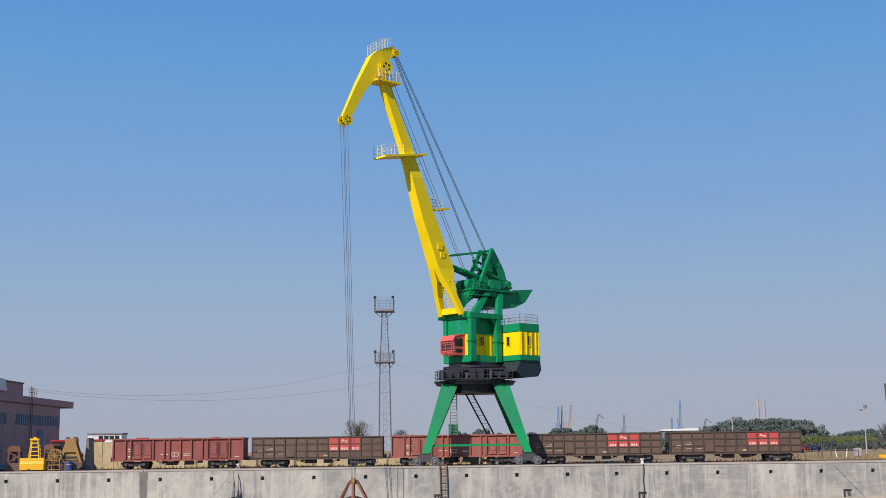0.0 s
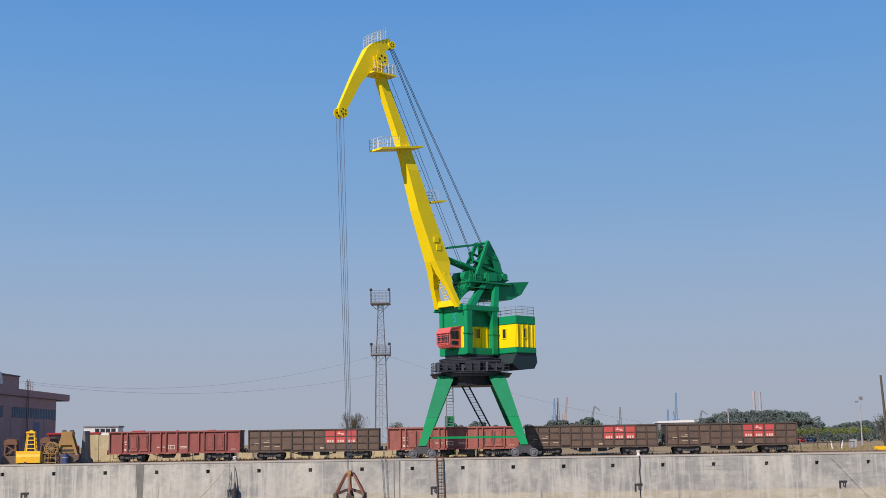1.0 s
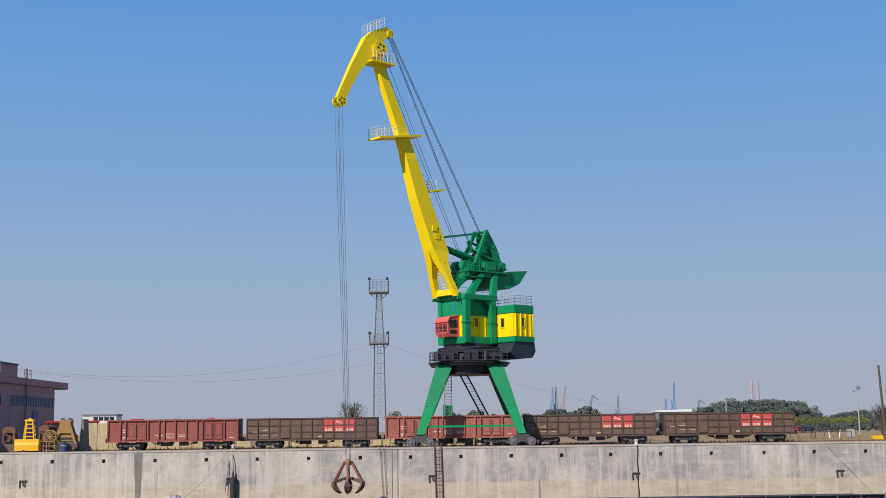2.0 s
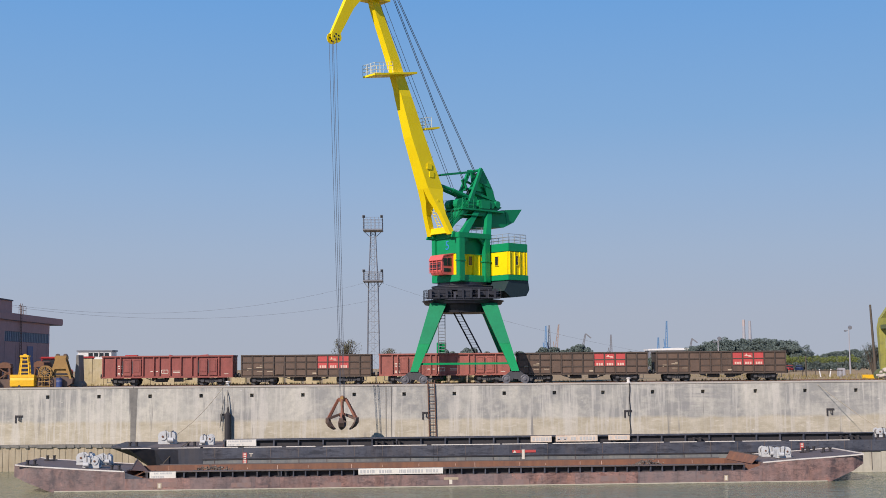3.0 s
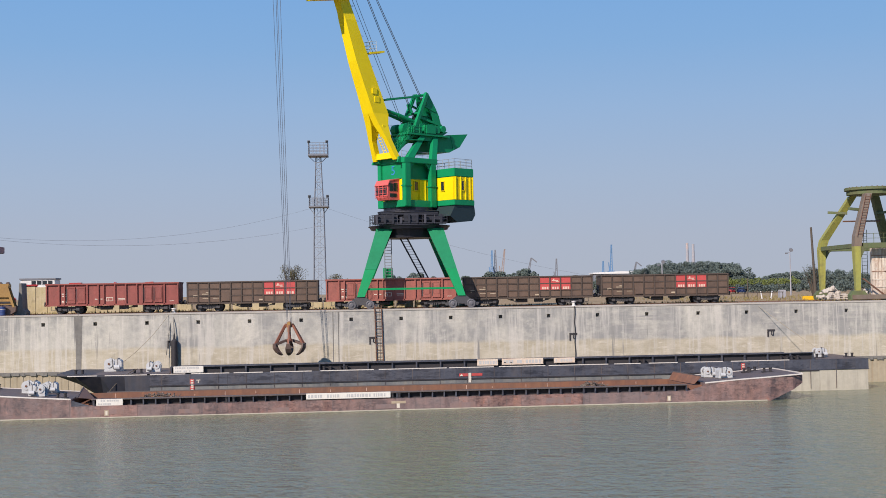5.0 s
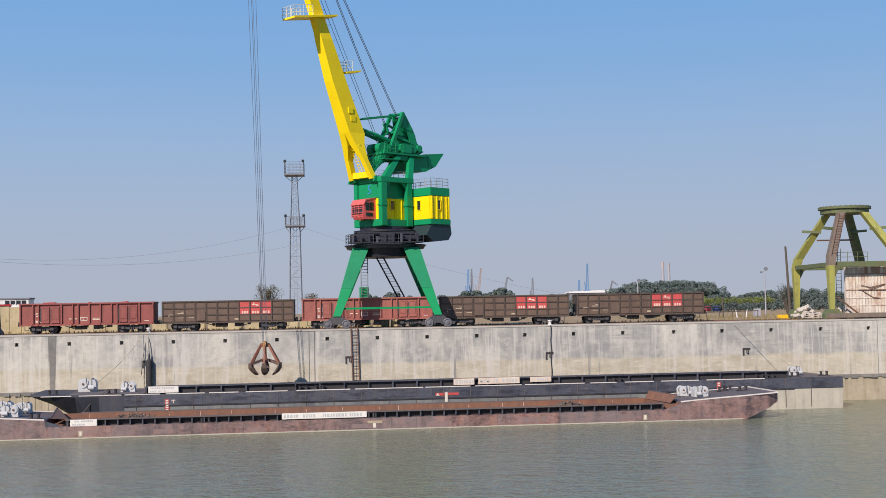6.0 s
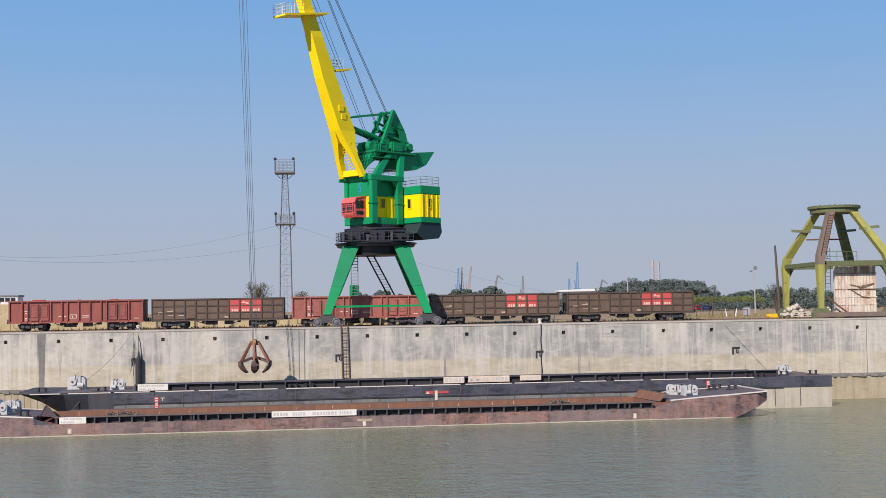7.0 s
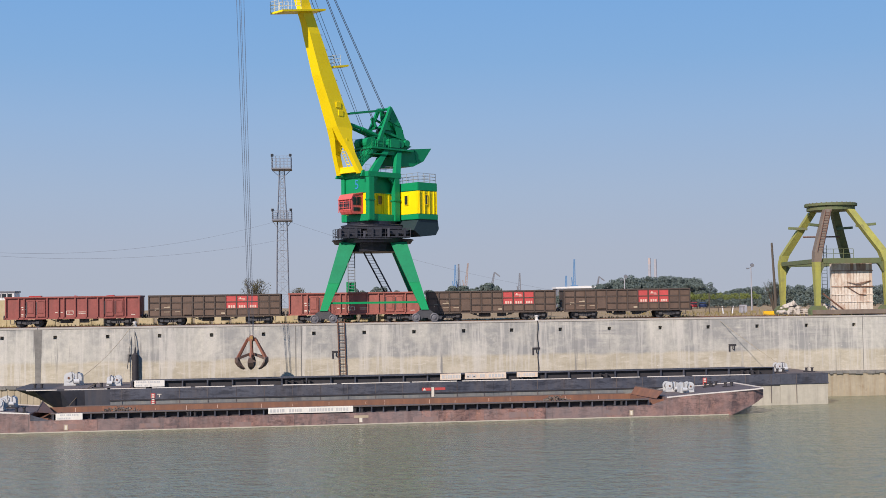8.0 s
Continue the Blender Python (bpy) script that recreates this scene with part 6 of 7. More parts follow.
# ---------- lighting tower behind the train ----------
def light_tower(x, y):
    t = thing("light_tower", "grey lattice floodlight tower with two railed platforms", "light tower", Matrix.Translation((x, y, 0)))
    prof = [(0.0, 0.92), (4.4, 0.80), (9.0, 0.74), (13.4, 0.66), (17.0, 0.48), (20.7, 0.34)]

    def half(z):
        for (a, p), (b, q) in zip(prof, prof[1:]):
            if z <= b:
                return p + (q - p) * (z - a) / (b - a)
        return prof[-1][1]
    for sx, sy in ((-1, -1), (1, -1), (1, 1), (-1, 1)):
        b = B()
        for (a, p), (c, q) in zip(prof, prof[1:]):
            beam(b, (sx * p, sy * p, a), (sx * q, sy * q, c), 0.085, 0.085)
        part("corner_post", b, GALV, t)
    zs, z = [], 0.0
    while z < 20.6:
        zs.append(z)
        z += half(z) * 1.75 + 0.15
    zs.append(20.7)
    for k, (a, b_) in enumerate(zip(zs, zs[1:])):
        p, q = half(a), half(b_)
        s = 1 if k % 2 else -1
        g = B()
        for u, v in (((-s, -1), (s, -1)), ((1, -s), (1, s)), ((s, 1), (-s, 1)), ((-1, s), (-1, -s))):
            beam(g, (u[0] * p, u[1] * p, a), (v[0] * q, v[1] * q, b_), 0.042, 0.042)
        for u, v in (((-1, -1), (1, -1)), ((1, -1), (1, 1)), ((1, 1), (-1, 1)), ((-1, 1), (-1, -1))):
            beam(g, (u[0] * p, u[1] * p, a), (v[0] * p, v[1] * p, a), 0.035, 0.035)
        part("lattice_bay", g, GALV, t)
    for z, hgt in ((20.75, 1.65), (13.6, 1.2)):
        pl = part("platform", soft_box(-1.38, 1.38, -1.38, 1.38, z, z + 0.22, 0.03), FAR_GREY, t)
        g = B()
        railing(g, [(-1.32, -1.32, z + 0.2), (1.32, -1.32, z + 0.2), (1.32, 1.32, z + 0.2), (-1.32, 1.32, z + 0.2), (-1.32, -1.32, z + 0.2)], hgt, 4, 0.55, 0.03)
        part("platform_rail", g, GALV, pl)
        for s in (-1, 1):
            part("bracket", beam(B(), (s * 1.3, -0.4, z), (s * half(z - 0.9), -0.4, z - 0.9), 0.08, 0.08), GALV, pl)
        for s in (-1.25, 1.25):
            f = part("floodlight", soft_box(s - 0.2, s + 0.2, -1.5, -1.15, z + hgt + 0.1, z + hgt + 0.5, 0.05), FAR_GREY, t)
            part("lens", box(B(), s - 0.13, s + 0.13, -1.53, -1.5, z + hgt + 0.17, z + hgt + 0.43), GLASS, f)
    part("ladder", ladder(B(), (0, -0.9, 0.3), (0, -0.38, 20.7), 0.4, (1, 0, 0), 0.4, 0.02), GALV, t)


light_tower(-9.32, 180.0)


def wire(p, q, sag):
    tagged(part("overhead_wire", path_tube(B(), sag_line(p, q, sag, 20), 0.012, 4), GALV), "thin overhead cable strung across the port", "cable", group="overhead cables")


wire((-52.0, 156.0, 9.6), (-10.2, 180, 13.6), 2.4)
wire((-52.0, 156.0, 9.4), (-10.2, 180, 10.9), 1.9)
wire((-8.8, 180, 13.7), (30, 190, 3.6), 0.8)


# ---------- warehouse ----------
def warehouse():
    t = thing("warehouse", "mauve-grey clad warehouse with a high window band and flat roof", "warehouse", Matrix.Translation((-50, 150, 0)))
    x1, y0, y1 = 0.0, -32.0, 15.0
    part("wall", box(B(), -36, x1, y0, y1, -0.1, 5.05), MAUVE, t)
    part("wall", box(B(), -36, x1, y0, y1, 6.25, 7.5), MAUVE, t)
    part("wall", box(B(), -36, -0.25, y0, y1 - 0.25, 5.05, 6.25), ROOF_DARK, t)
    part("roof", soft_box(-38, 0.25, y0 - 1, y1 + 5.0, 7.55, 8.35, 0.04), MAUVE, t, "thick overhanging roof slab")
    part("roof_soffit", box(B(), -37.9, 0.2, y0 - 0.9, y1 + 4.9, 7.50, 7.55), ROOF_DARK, t)
    part("upper_block", box(B(), -34, -0.05, y0, 0.6, 8.35, 9.75), MAUVE, t)
    part("upper_coping", box(B(), -34.1, 0.05, y0 - 0.1, 0.7, 9.75, 9.9), ROOF_DARK, t)
    part("skylight", slab(B(), [(-30, 8.7), (-5.3, 8.7), (-5.9, 10.0), (-30, 10.0)], 0.02, 0.12, "yz"), WHITE, t, "white skylight glazing")
    # window band made of upright bars and panes
    segs = [(-32.0, -4.6), (-2.0, 14.7)]
    for a, b in segs:
        w = part("window", box(B(), -0.2, -0.15, a, b, 5.06, 6.24), GLASS, t)
        n = int((b - a) / 0.62)
        src = part("mullion", box(B(), -0.12, 0.02, -0.09, 0.09, 5.08, 6.22), CHIMNEY, w)
        src.location = (0, a + 0.1, 0)
        for k in range(1, n + 1):
            share("mullion", src, w, (0, a + 0.1 + (b - a - 0.2) * k / n, 0))
    part("wall_pier", box(B(), -0.3, 0.01, -4.6, -2.0, 5.05, 6.25), MAUVE, t)
    part("corner_pier", box(B(), -0.3, 0.012, 14.7, 15.01, 5.05, 6.25), MAUVE, t)
    d = part("door", soft_box(-0.1, 0.05, 6.3, 8.4, 0.0, 4.6, 0.03), BLUE, t, "tall blue steel door")
    part("handle", box(B(), 0.05, 0.1, 8.0, 8.1, 1.0, 1.3), STEEL, d)
    g = ladder(B(), (0.25, 3.0, 1.8), (0.25, 3.0, 9.6), 0.55, (0, 1, 0), 0.35, 0.035)
    part("roof_ladder", g, RUST, t)
    g = B()
    railing(g, [(0.1, 2.6, 8.35), (0.1, 5.2, 8.35)], 1.0, 2, 0.8, 0.03)
    part("roof_rail", g, RUST, t)
    for k in range(12):
        part("cladding_joint", box(B(), 0.0, 0.012, y0 + 2 + k * 4.0, y0 + 2.05 + k * 4.0, 0.0, 5.0), ROOF_DARK, t)
    part("plinth", box(B(), -0.02, 0.06, y0, y1, -0.1, 0.5), CONCRETE_DARK, t)


warehouse()


# ---------- clutter at the end of the train ----------
def spare_grab(x, y, s, paint, label):
    """A clamshell grab set down on its shells."""
    t = thing("clamshell_grab", label, "grab", pose(x, y, 0, 0, 0, 8), group="stored grabs")
    q = Matrix.Scale(s, 4)
    for v in (-0.75, 0.75):
        b = slab(B(), [(-1.05, 0.75), (-0.45, 2.7), (0.45, 2.7), (1.05, 0.75), (0.85, 0.75), (0.5, 1.7), (-0.5, 1.7), (-0.85, 0.75)], v - 0.07, v + 0.07)
        part("side_arm", b, paint, t, "", q)
    part("face_plate", slab(B(), [(-0.95, 1.0), (-0.42, 2.45), (0.42, 2.45), (0.95, 1.0)], -0.62, -0.52), paint, t, "", q)
    part("head", soft_box(-0.55, 0.55, -0.7, 0.7, 2.55, 2.95, 0.06), paint, t, "", q)
    for k in (-0.35, 0.35):
        part("sheave", tube(B(), (k, -0.3, 2.95), (k, 0.3, 2.95), 0.18, 10), GRAB_STEEL, t, "", q)
    part("slot", box(B(), -0.7, 0.7, -0.66, -0.60, 1.12, 1.30), BITUMEN, t, "", q)
    part("pin", tube(B(), (0, -0.68, 1.85), (0, -0.58, 1.85), 0.13, 10), BITUMEN, t, "", q)
    for sgn in (-1, 1):
        b = slab(B(), [(0.0, 0.0), (sgn * 0.55, 0.0), (sgn * 1.1, 0.35), (sgn * 1.15, 0.85), (sgn * 0.05, 0.95)], -0.8, 0.8)
        part("shell", b, GRAB_STEEL, t, "", q)


spare_grab(-37.7, 128.6, 1.05, GRAB_ORANGE, "dirty orange clamshell grab standing on the quay")


def block_grab(x, y, turn, s, label, paint):
    t = thing("stored_grab", label, "grab", pose(x, y, 0, 0, 0, turn), group="stored grabs")
    q = Matrix.Scale(s, 4)
    part("base", slab(B(), [(-1.05, 0.0), (1.05, 0.0), (0.95, 0.3), (0.7, 0.85), (-0.7, 0.85), (-0.95, 0.3)], -0.6, 0.6), GRAB_STEEL, t, "", q)
    for v in (-0.45, 0.45):
        b = B()
        beam(b, (-0.6, v, 0.8), (-0.5, v, 2.1), 0.16, 0.16)
        beam(b, (0.6, v, 0.8), (0.5, v, 2.1), 0.16, 0.16)
        beam(b, (-0.55, v, 0.9), (0.5, v, 1.6), 0.12, 0.12)
        beam(b, (0.55, v, 1.3), (-0.5, v, 1.95), 0.12, 0.12)
        part("side_frame", b, paint, t, "", q)
    part("head", slab(B(), [(-0.7, 2.0), (0.7, 2.0), (0.6, 2.45), (0.2, 2.6), (-0.2, 2.6), (-0.6, 2.45)], -0.55, 0.55), paint, t, "", q)
    part("core", tube(B(), (0, 0, 0.8), (0, 0, 2.0), 0.22, 10), GRAB_STEEL, t, "", q)


block_grab(-43.0, 127.8, 5, 0.95, "rusty brown grab parked upright on the quay", RUST)
block_grab(-40.0, 130.0, -25, 1.0, "rusty brown grab leaning behind the yellow hopper", RUST)


def yellow_hopper(x, y):
    t = thing("yellow_hopper", "bright yellow steel bucket with an upright lattice frame", "hopper", pose(x, y, 0, 0, 0, 3))
    b = slab(B(), [(-0.55, 0.12), (0.45, 0.0), (0.6, 1.15), (-0.35, 1.2), (-0.6, 0.7)], -1.15, 1.15, "yz")
    part("bucket", b, BRIGHT_YELLOW, t)
    b = B()
    bmesh.ops.bevel(box(b, -1.18, 1.18, -0.5, -0.42, 0.95, 1.25), geom=b.edges[:], offset=0.03, segments=1, affect="EDGES")
    part("lip", b, BRIGHT_YELLOW, t)
    b = B()
    for sx in (-1, 1):
        for sy in (-1, 1):
            beam(b, (0.05 + sx * 0.52, 0.3 + sy * 0.3, 1.1), (0.05 + sx * 0.33, 0.3 + sy * 0.25, 3.0), 0.10, 0.10)
    part("frame_leg", b, BRIGHT_YELLOW, t)
    for z in (1.5, 1.9, 2.3, 2.7):
        k = 0.52 - (z - 1.1) * 0.1
        part("frame_rung", box(B(), 0.05 - k, 0.05 + k, -0.02, 0.06, z - 0.05, z + 0.05), BRIGHT_YELLOW, t)
    part("frame_head", soft_box(-0.4, 0.5, -0.05, 0.65, 2.95, 3.15, 0.04), BRIGHT_YELLOW, t)
    part("lifting_eye", tube(B(), (0.05, 0.2, 3.1), (0.05, 0.4, 3.1), 0.2, 12), BRIGHT_YELLOW, t)
    part("foot", tube(B(), (-0.25, -0.6, 0.1), (-0.25, -0.45, 0.1), 0.13, 10), BITUMEN, t)


yellow_hopper(-41.05, 127.3)


def cage(x, y):
    t = thing("hose_reel_cage", "dirty yellow hose reel in a welded pipe cage", "reel", pose(x, y, 0))
    b = B()
    for a in (-0.75, 0.0, 0.75):
        for v in (-0.4, 0.4):
            tube(b, (a, v, 0), (a, v, 1.0), 0.04)
    for z in (0.1, 0.55, 1.0):
        path_tube(b, [(-0.75, -0.4, z), (0.75, -0.4, z), (0.75, 0.4, z), (-0.75, 0.4, z), (-0.75, -0.4, z)], 0.04)
    part("cage", b, GRAB_ORANGE, t)
    b = B()
    n = 22
    for yy in (-0.25, 0.25):
        pts = [(0.2 + 0.62 * math.cos(2 * math.pi * i / n), yy, 1.45 + 0.62 * math.sin(2 * math.pi * i / n)) for i in range(n + 1)]
        path_tube(b, pts, 0.06)
        for k in range(6):
            a = math.pi * k / 6
            tube(b, (0.2 - 0.6 * math.cos(a), yy, 1.45 - 0.6 * math.sin(a)), (0.2 + 0.6 * math.cos(a), yy, 1.45 + 0.6 * math.sin(a)), 0.035)
    part("reel", b, GRAB_ORANGE, t)
    part("hose", tube(B(), (0.2, -0.22, 1.45), (0.2, 0.22, 1.45), 0.38, 18), BOGIE, t)


cage(-39.2, 127.7)
bar = thing("oil_drum", "dark blue steel oil drum with white bands", "drum", pose(-37.55, 127.4, 0))
part("shell", tube(B(), (0, 0, 0), (0, 0, 0.88), 0.29, 18), BLUE, bar)
for z in (0.02, 0.3, 0.58, 0.85):
    part("hoop", tube(B(), (0, 0, z), (0, 0, z + 0.035), 0.31, 18), BLUE if z not in (0.58,) else EDGE_WHITE, bar)


def l_slab(x, y, label):
    b = slab(B(), [(-0.55, 0.0), (0.62, 0.0), (0.62, 0.28), (0.32, 0.55), (0.24, 3.15), (0.0, 3.15), (-0.12, 0.55), (-0.55, 0.2)], -0.9, 0.9)
    bmesh.ops.bevel(b, geom=b.edges[:], offset=0.03, segments=1, affect="EDGES")
    ob = part("retaining_wall_unit", b, CONCRETE_DARK)
    ob.location = (x, y, 0)
    tagged(ob, label, "retaining wall", group="concrete wall units")


l_slab(-36.45, 130.2, "grey L-shaped concrete retaining wall unit on end")
for k in range(10):
    wv = soft_box(0.0, 1.22, 0, 0.22, -0.1, 2.85 - 0.05 * (k % 2), 0.03)
    ob = part("retaining_wall_unit", wv, CONCRETE_OLD)
    ob.location = (-38.4 + k * 1.25, 138.0, 0)
    tagged(ob, "moss-stained concrete bulk wall panel behind the train", "retaining wall", group="concrete wall units")
for k in range(24):
    r3 = random.Random(k)
    b = soft_box(0.0, 1.5 + r3.random() * 0.3, 0.0, 0.8, -0.1, 0.72 + r3.random() * 0.2, 0.08)
    ob = part("concrete_block", b, CONCRETE_OLD)
    ob.matrix_world = pose(-38.0 + k * 1.95, 138.6, 0, 0, r3.uniform(-2, 2), r3.uniform(-4, 4))
    tagged(ob, "rough tan concrete block lying behind the track", "block", group="concrete blocks behind the train")


def tractor(x, y, turn=0):
    t = thing("tractor", "red farm tractor with blue-tinted cab parked on the quay", "tractor", pose(x, y, 0, 0, 0, turn), group="parked tractors")
    part("bonnet", soft_box(0.3, 2.1, -0.45, 0.45, 1.0, 1.75, 0.1), VEHICLE_RED, t)
    part("chassis", box(B(), -1.0, 2.0, -0.35, 0.35, 0.6, 1.0), BOGIE, t)
    c = part("cab", soft_box(-1.1, 0.35, -0.7, 0.7, 1.2, 2.85, 0.08), GLASS, t, "glazed cab")
    part("cab_roof", soft_box(-1.3, 0.5, -0.85, 0.85, 2.85, 3.12, 0.1), VEHICLE_RED, c)
    for a in (-1.1, 0.33):
        for v in (-0.7, 0.7):
            part("cab_post", beam(B(), (a, v, 1.2), (a, v, 2.9), 0.09, 0.09), VEHICLE_RED, c)
    for xx, r in ((-0.7, 0.85), (1.6, 0.55)):
        for v in (-0.85, 0.85):
            w = wheel_mesh(r, 0.38, 0.5)
            bmesh.ops.translate(w, vec=(xx, v, r), verts=w.verts)
            wh = part("wheel", w, BITUMEN, t)
            part("rim", tube(B(), (xx, v - 0.16, r), (xx, v + 0.16, r), r * 0.5, 14), VEHICLE_RED, wh)
    for v in (-0.85, 0.85):
        part("mudguard", slab(B(), [(-1.6, 1.3), (-1.3, 1.75), (-0.2, 1.75), (0.1, 1.3), (-0.2, 1.55), (-1.3, 1.6)], v - 0.25, v + 0.25), VEHICLE_RED, t)


tractor(-42.1, 140.5, 10)
tractor(-38.2, 141.0, 15)
for x in (-35.2, -32.6, -29.3, -26.6):
    tractor(x, 142.0, 8)


def site_cabin(x, y):
    t = thing("site_cabin", "white flat-roofed site cabin with a dark window strip", "cabin", pose(x, y, 0, 0, 0, 0))
    part("wall", soft_box(-1.6, 2.3, -1.2, 1.2, 0, 3.75, 0.04), WHITE, t)
    part("roof", box(B(), -1.7, 2.4, -1.3, 1.3, 3.75, 3.92), FAR_GREY, t)
    for k in range(4):
        w = part("window", box(B(), -0.3 + k * 0.62, 0.15 + k * 0.62, -1.23, -1.19, 3.2, 3.62), GLASS, t)
        part("frame", box(B(), -0.36 + k * 0.62, -0.3 + k * 0.62, -1.26, -1.19, 3.15, 3.66), STEEL, w)


site_cabin(-40.2, 150.0)
pipe = B()
for k in range(5):
    tube(pipe, (-47.5 + k * 0.1, 131.5 + k * 0.5, 0.22 + 0.22 * (k % 2)), (-43.8, 132.2 + k * 0.5, 0.22 + 0.22 * (k % 2)), 0.2, 10)
tagged(part("pipe_pile", pipe, STEEL), "low pile of pale grey pipes on the quay", "pipe pile", kind="stuff")


# ---------- disused portal at the other end ----------
PX, PY = 50.45, 131.6
por = thing("disused_crane_portal", "weathered yellow-green four-legged crane portal without its crane", "crane portal", Matrix.Translation((PX, PY, 0)))
for sx in (-1, 1):
    for sy in (-1, 1):
        x, y = sx * 3.6, sy * 5.2
        front_left = sx < 0 and sy < 0
        mt = PORTAL_GREEN if sy > 0 and sx > 0 else PORTAL_YELLOW
        b = B()
        hexa(b, [(x - 0.22, y - 0.24, 0.8), (x + 0.22, y - 0.24, 0.8), (x + 0.22, y + 0.24, 0.8), (x - 0.22, y + 0.24, 0.8)],
             [(x - 0.36, y - 0.4, 5.4), (x + 0.36, y - 0.4, 5.4), (x + 0.36, y + 0.4, 5.4), (x - 0.36, y + 0.4, 5.4)])
        leg = part("leg", b, mt, por)
        kx, ky = sx * 1.2, sy * 2.1
        b = B()
        hexa(b, [(x - 0.36, y - 0.4, 5.4), (x + 0.36, y - 0.4, 5.4), (x + 0.36, y + 0.4, 5.4), (x - 0.36, y + 0.4, 5.4)],
             [(x - 0.42 - sx * 0.22, y - 0.42 - sy * 0.25, 6.4), (x + 0.42 - sx * 0.22, y - 0.42 - sy * 0.25, 6.4), (x + 0.42 - sx * 0.22, y + 0.42 - sy * 0.25, 6.4), (x - 0.42 - sx * 0.22, y + 0.42 - sy * 0.25, 6.4)])
        hexa(b, [(x - 0.42 - sx * 0.22, y - 0.42 - sy * 0.25, 6.4), (x + 0.42 - sx * 0.22, y - 0.42 - sy * 0.25, 6.4), (x + 0.42 - sx * 0.22, y + 0.42 - sy * 0.25, 6.4), (x - 0.42 - sx * 0.22, y + 0.42 - sy * 0.25, 6.4)],
             [(kx - 0.36, ky - 0.4, 10.9), (kx + 0.36, ky - 0.4, 10.9), (kx + 0.36, ky + 0.4, 10.9), (kx - 0.36, ky + 0.4, 10.9)])
        part("sloping_leg", b, PORTAL_RUST if front_left else mt, por, "rust-stained leg with a ladder" if front_left else "")
        q = B()
        g = -sx
        slab(q, [(x + g * 0.38, 5.4), (x + g * 1.2, 5.4), (x + g * 0.75, 5.0), (x + g * 0.38, 4.3)], y - 0.25, y + 0.25)
        part("knee_plate", q, PORTAL_GREEN, por)
        part("shoe", slab(B(), [(x - 0.9, 0.55), (x - 0.55, 1.0), (x + 0.55, 1.0), (x + 0.9, 0.55), (x + 0.85, 0.1), (x - 0.85, 0.1)], y - 0.4, y + 0.4), PORTAL_GREEN, por)
        part("outrigger", beam(B(), (kx + sx * 0.4, ky + sy * 0.5, 9.15), (kx + sx * 2.3, ky + sy * 1.1, 9.3), 0.35, 0.26), PORTAL_GREEN, por)
for sy in (-1, 1):
    part("side_beam", soft_box(-3.0, 3.0, sy * 5.2 - 0.3, sy * 5.2 + 0.3, 5.2, 5.75, 0.03), PORTAL_GREEN, por)
for sx in (-1, 1):
    part("cross_beam", soft_box(sx * 3.6 - 0.25, sx * 3.6 + 0.25, -4.7, 4.7, 5.25, 5.7, 0.03), PORTAL_GREEN, por)
part("sill_beam", soft_box(-4.3, 8.5, -5.65, -5.0, 0.12, 0.58, 0.03), PORTAL_RUST, por, "low rusty sill beam")
part("tie_rod", tube(B(), (-2.1, 2.6, 8.3), (1.9, 2.6, 8.3), 0.09, 6), RUST, por)
rb = B()
disc(rb, 2.45, 10.9, 11.35, 30)
disc(rb, 2.68, 11.35, 11.62, 30)
part("top_ring", rb, PORTAL_GREEN, por, "dull green top ring")
b = B()
for k in range(30):
    a = 2 * math.pi * k / 30
    box(b, 2.5 * math.cos(a) - 0.06, 2.5 * math.cos(a) + 0.06, 2.5 * math.sin(a) - 0.06, 2.5 * math.sin(a) + 0.06, 11.62, 11.68)
part("ring_bolts", b, PORTAL_RUST, por)
part("ladder", ladder(B(), (-1.6, -2.0, 0.6), (-1.6, -2.0, 7.2), 0.55, (1, 0, 0), 0.35, 0.03), PORTAL_GREEN, por)
part("leg_ladder", ladder(B(), (-3.35, -5.55, 6.4), (-1.25, -2.62, 10.8), 0.5, (1, 0, 0), 0.35, 0.03), RUST, por)
g = B()
railing(g, [(-2.7, -4.8, 5.75), (0.4, -4.8, 5.75)], 0.95, 2, 0.9, 0.03)
part("walkway_rail", g, PORTAL_GREEN, por)
part("brace", beam(B(), (-3.0, -5.1, 2.2), (-0.7, -5.1, 0.4), 0.14, 0.14), RUST, por)
part("brace", beam(B(), (3.4, -5.1, 0.5), (5.2, -5.1, 2.4), 0.14, 0.14), RUST, por)


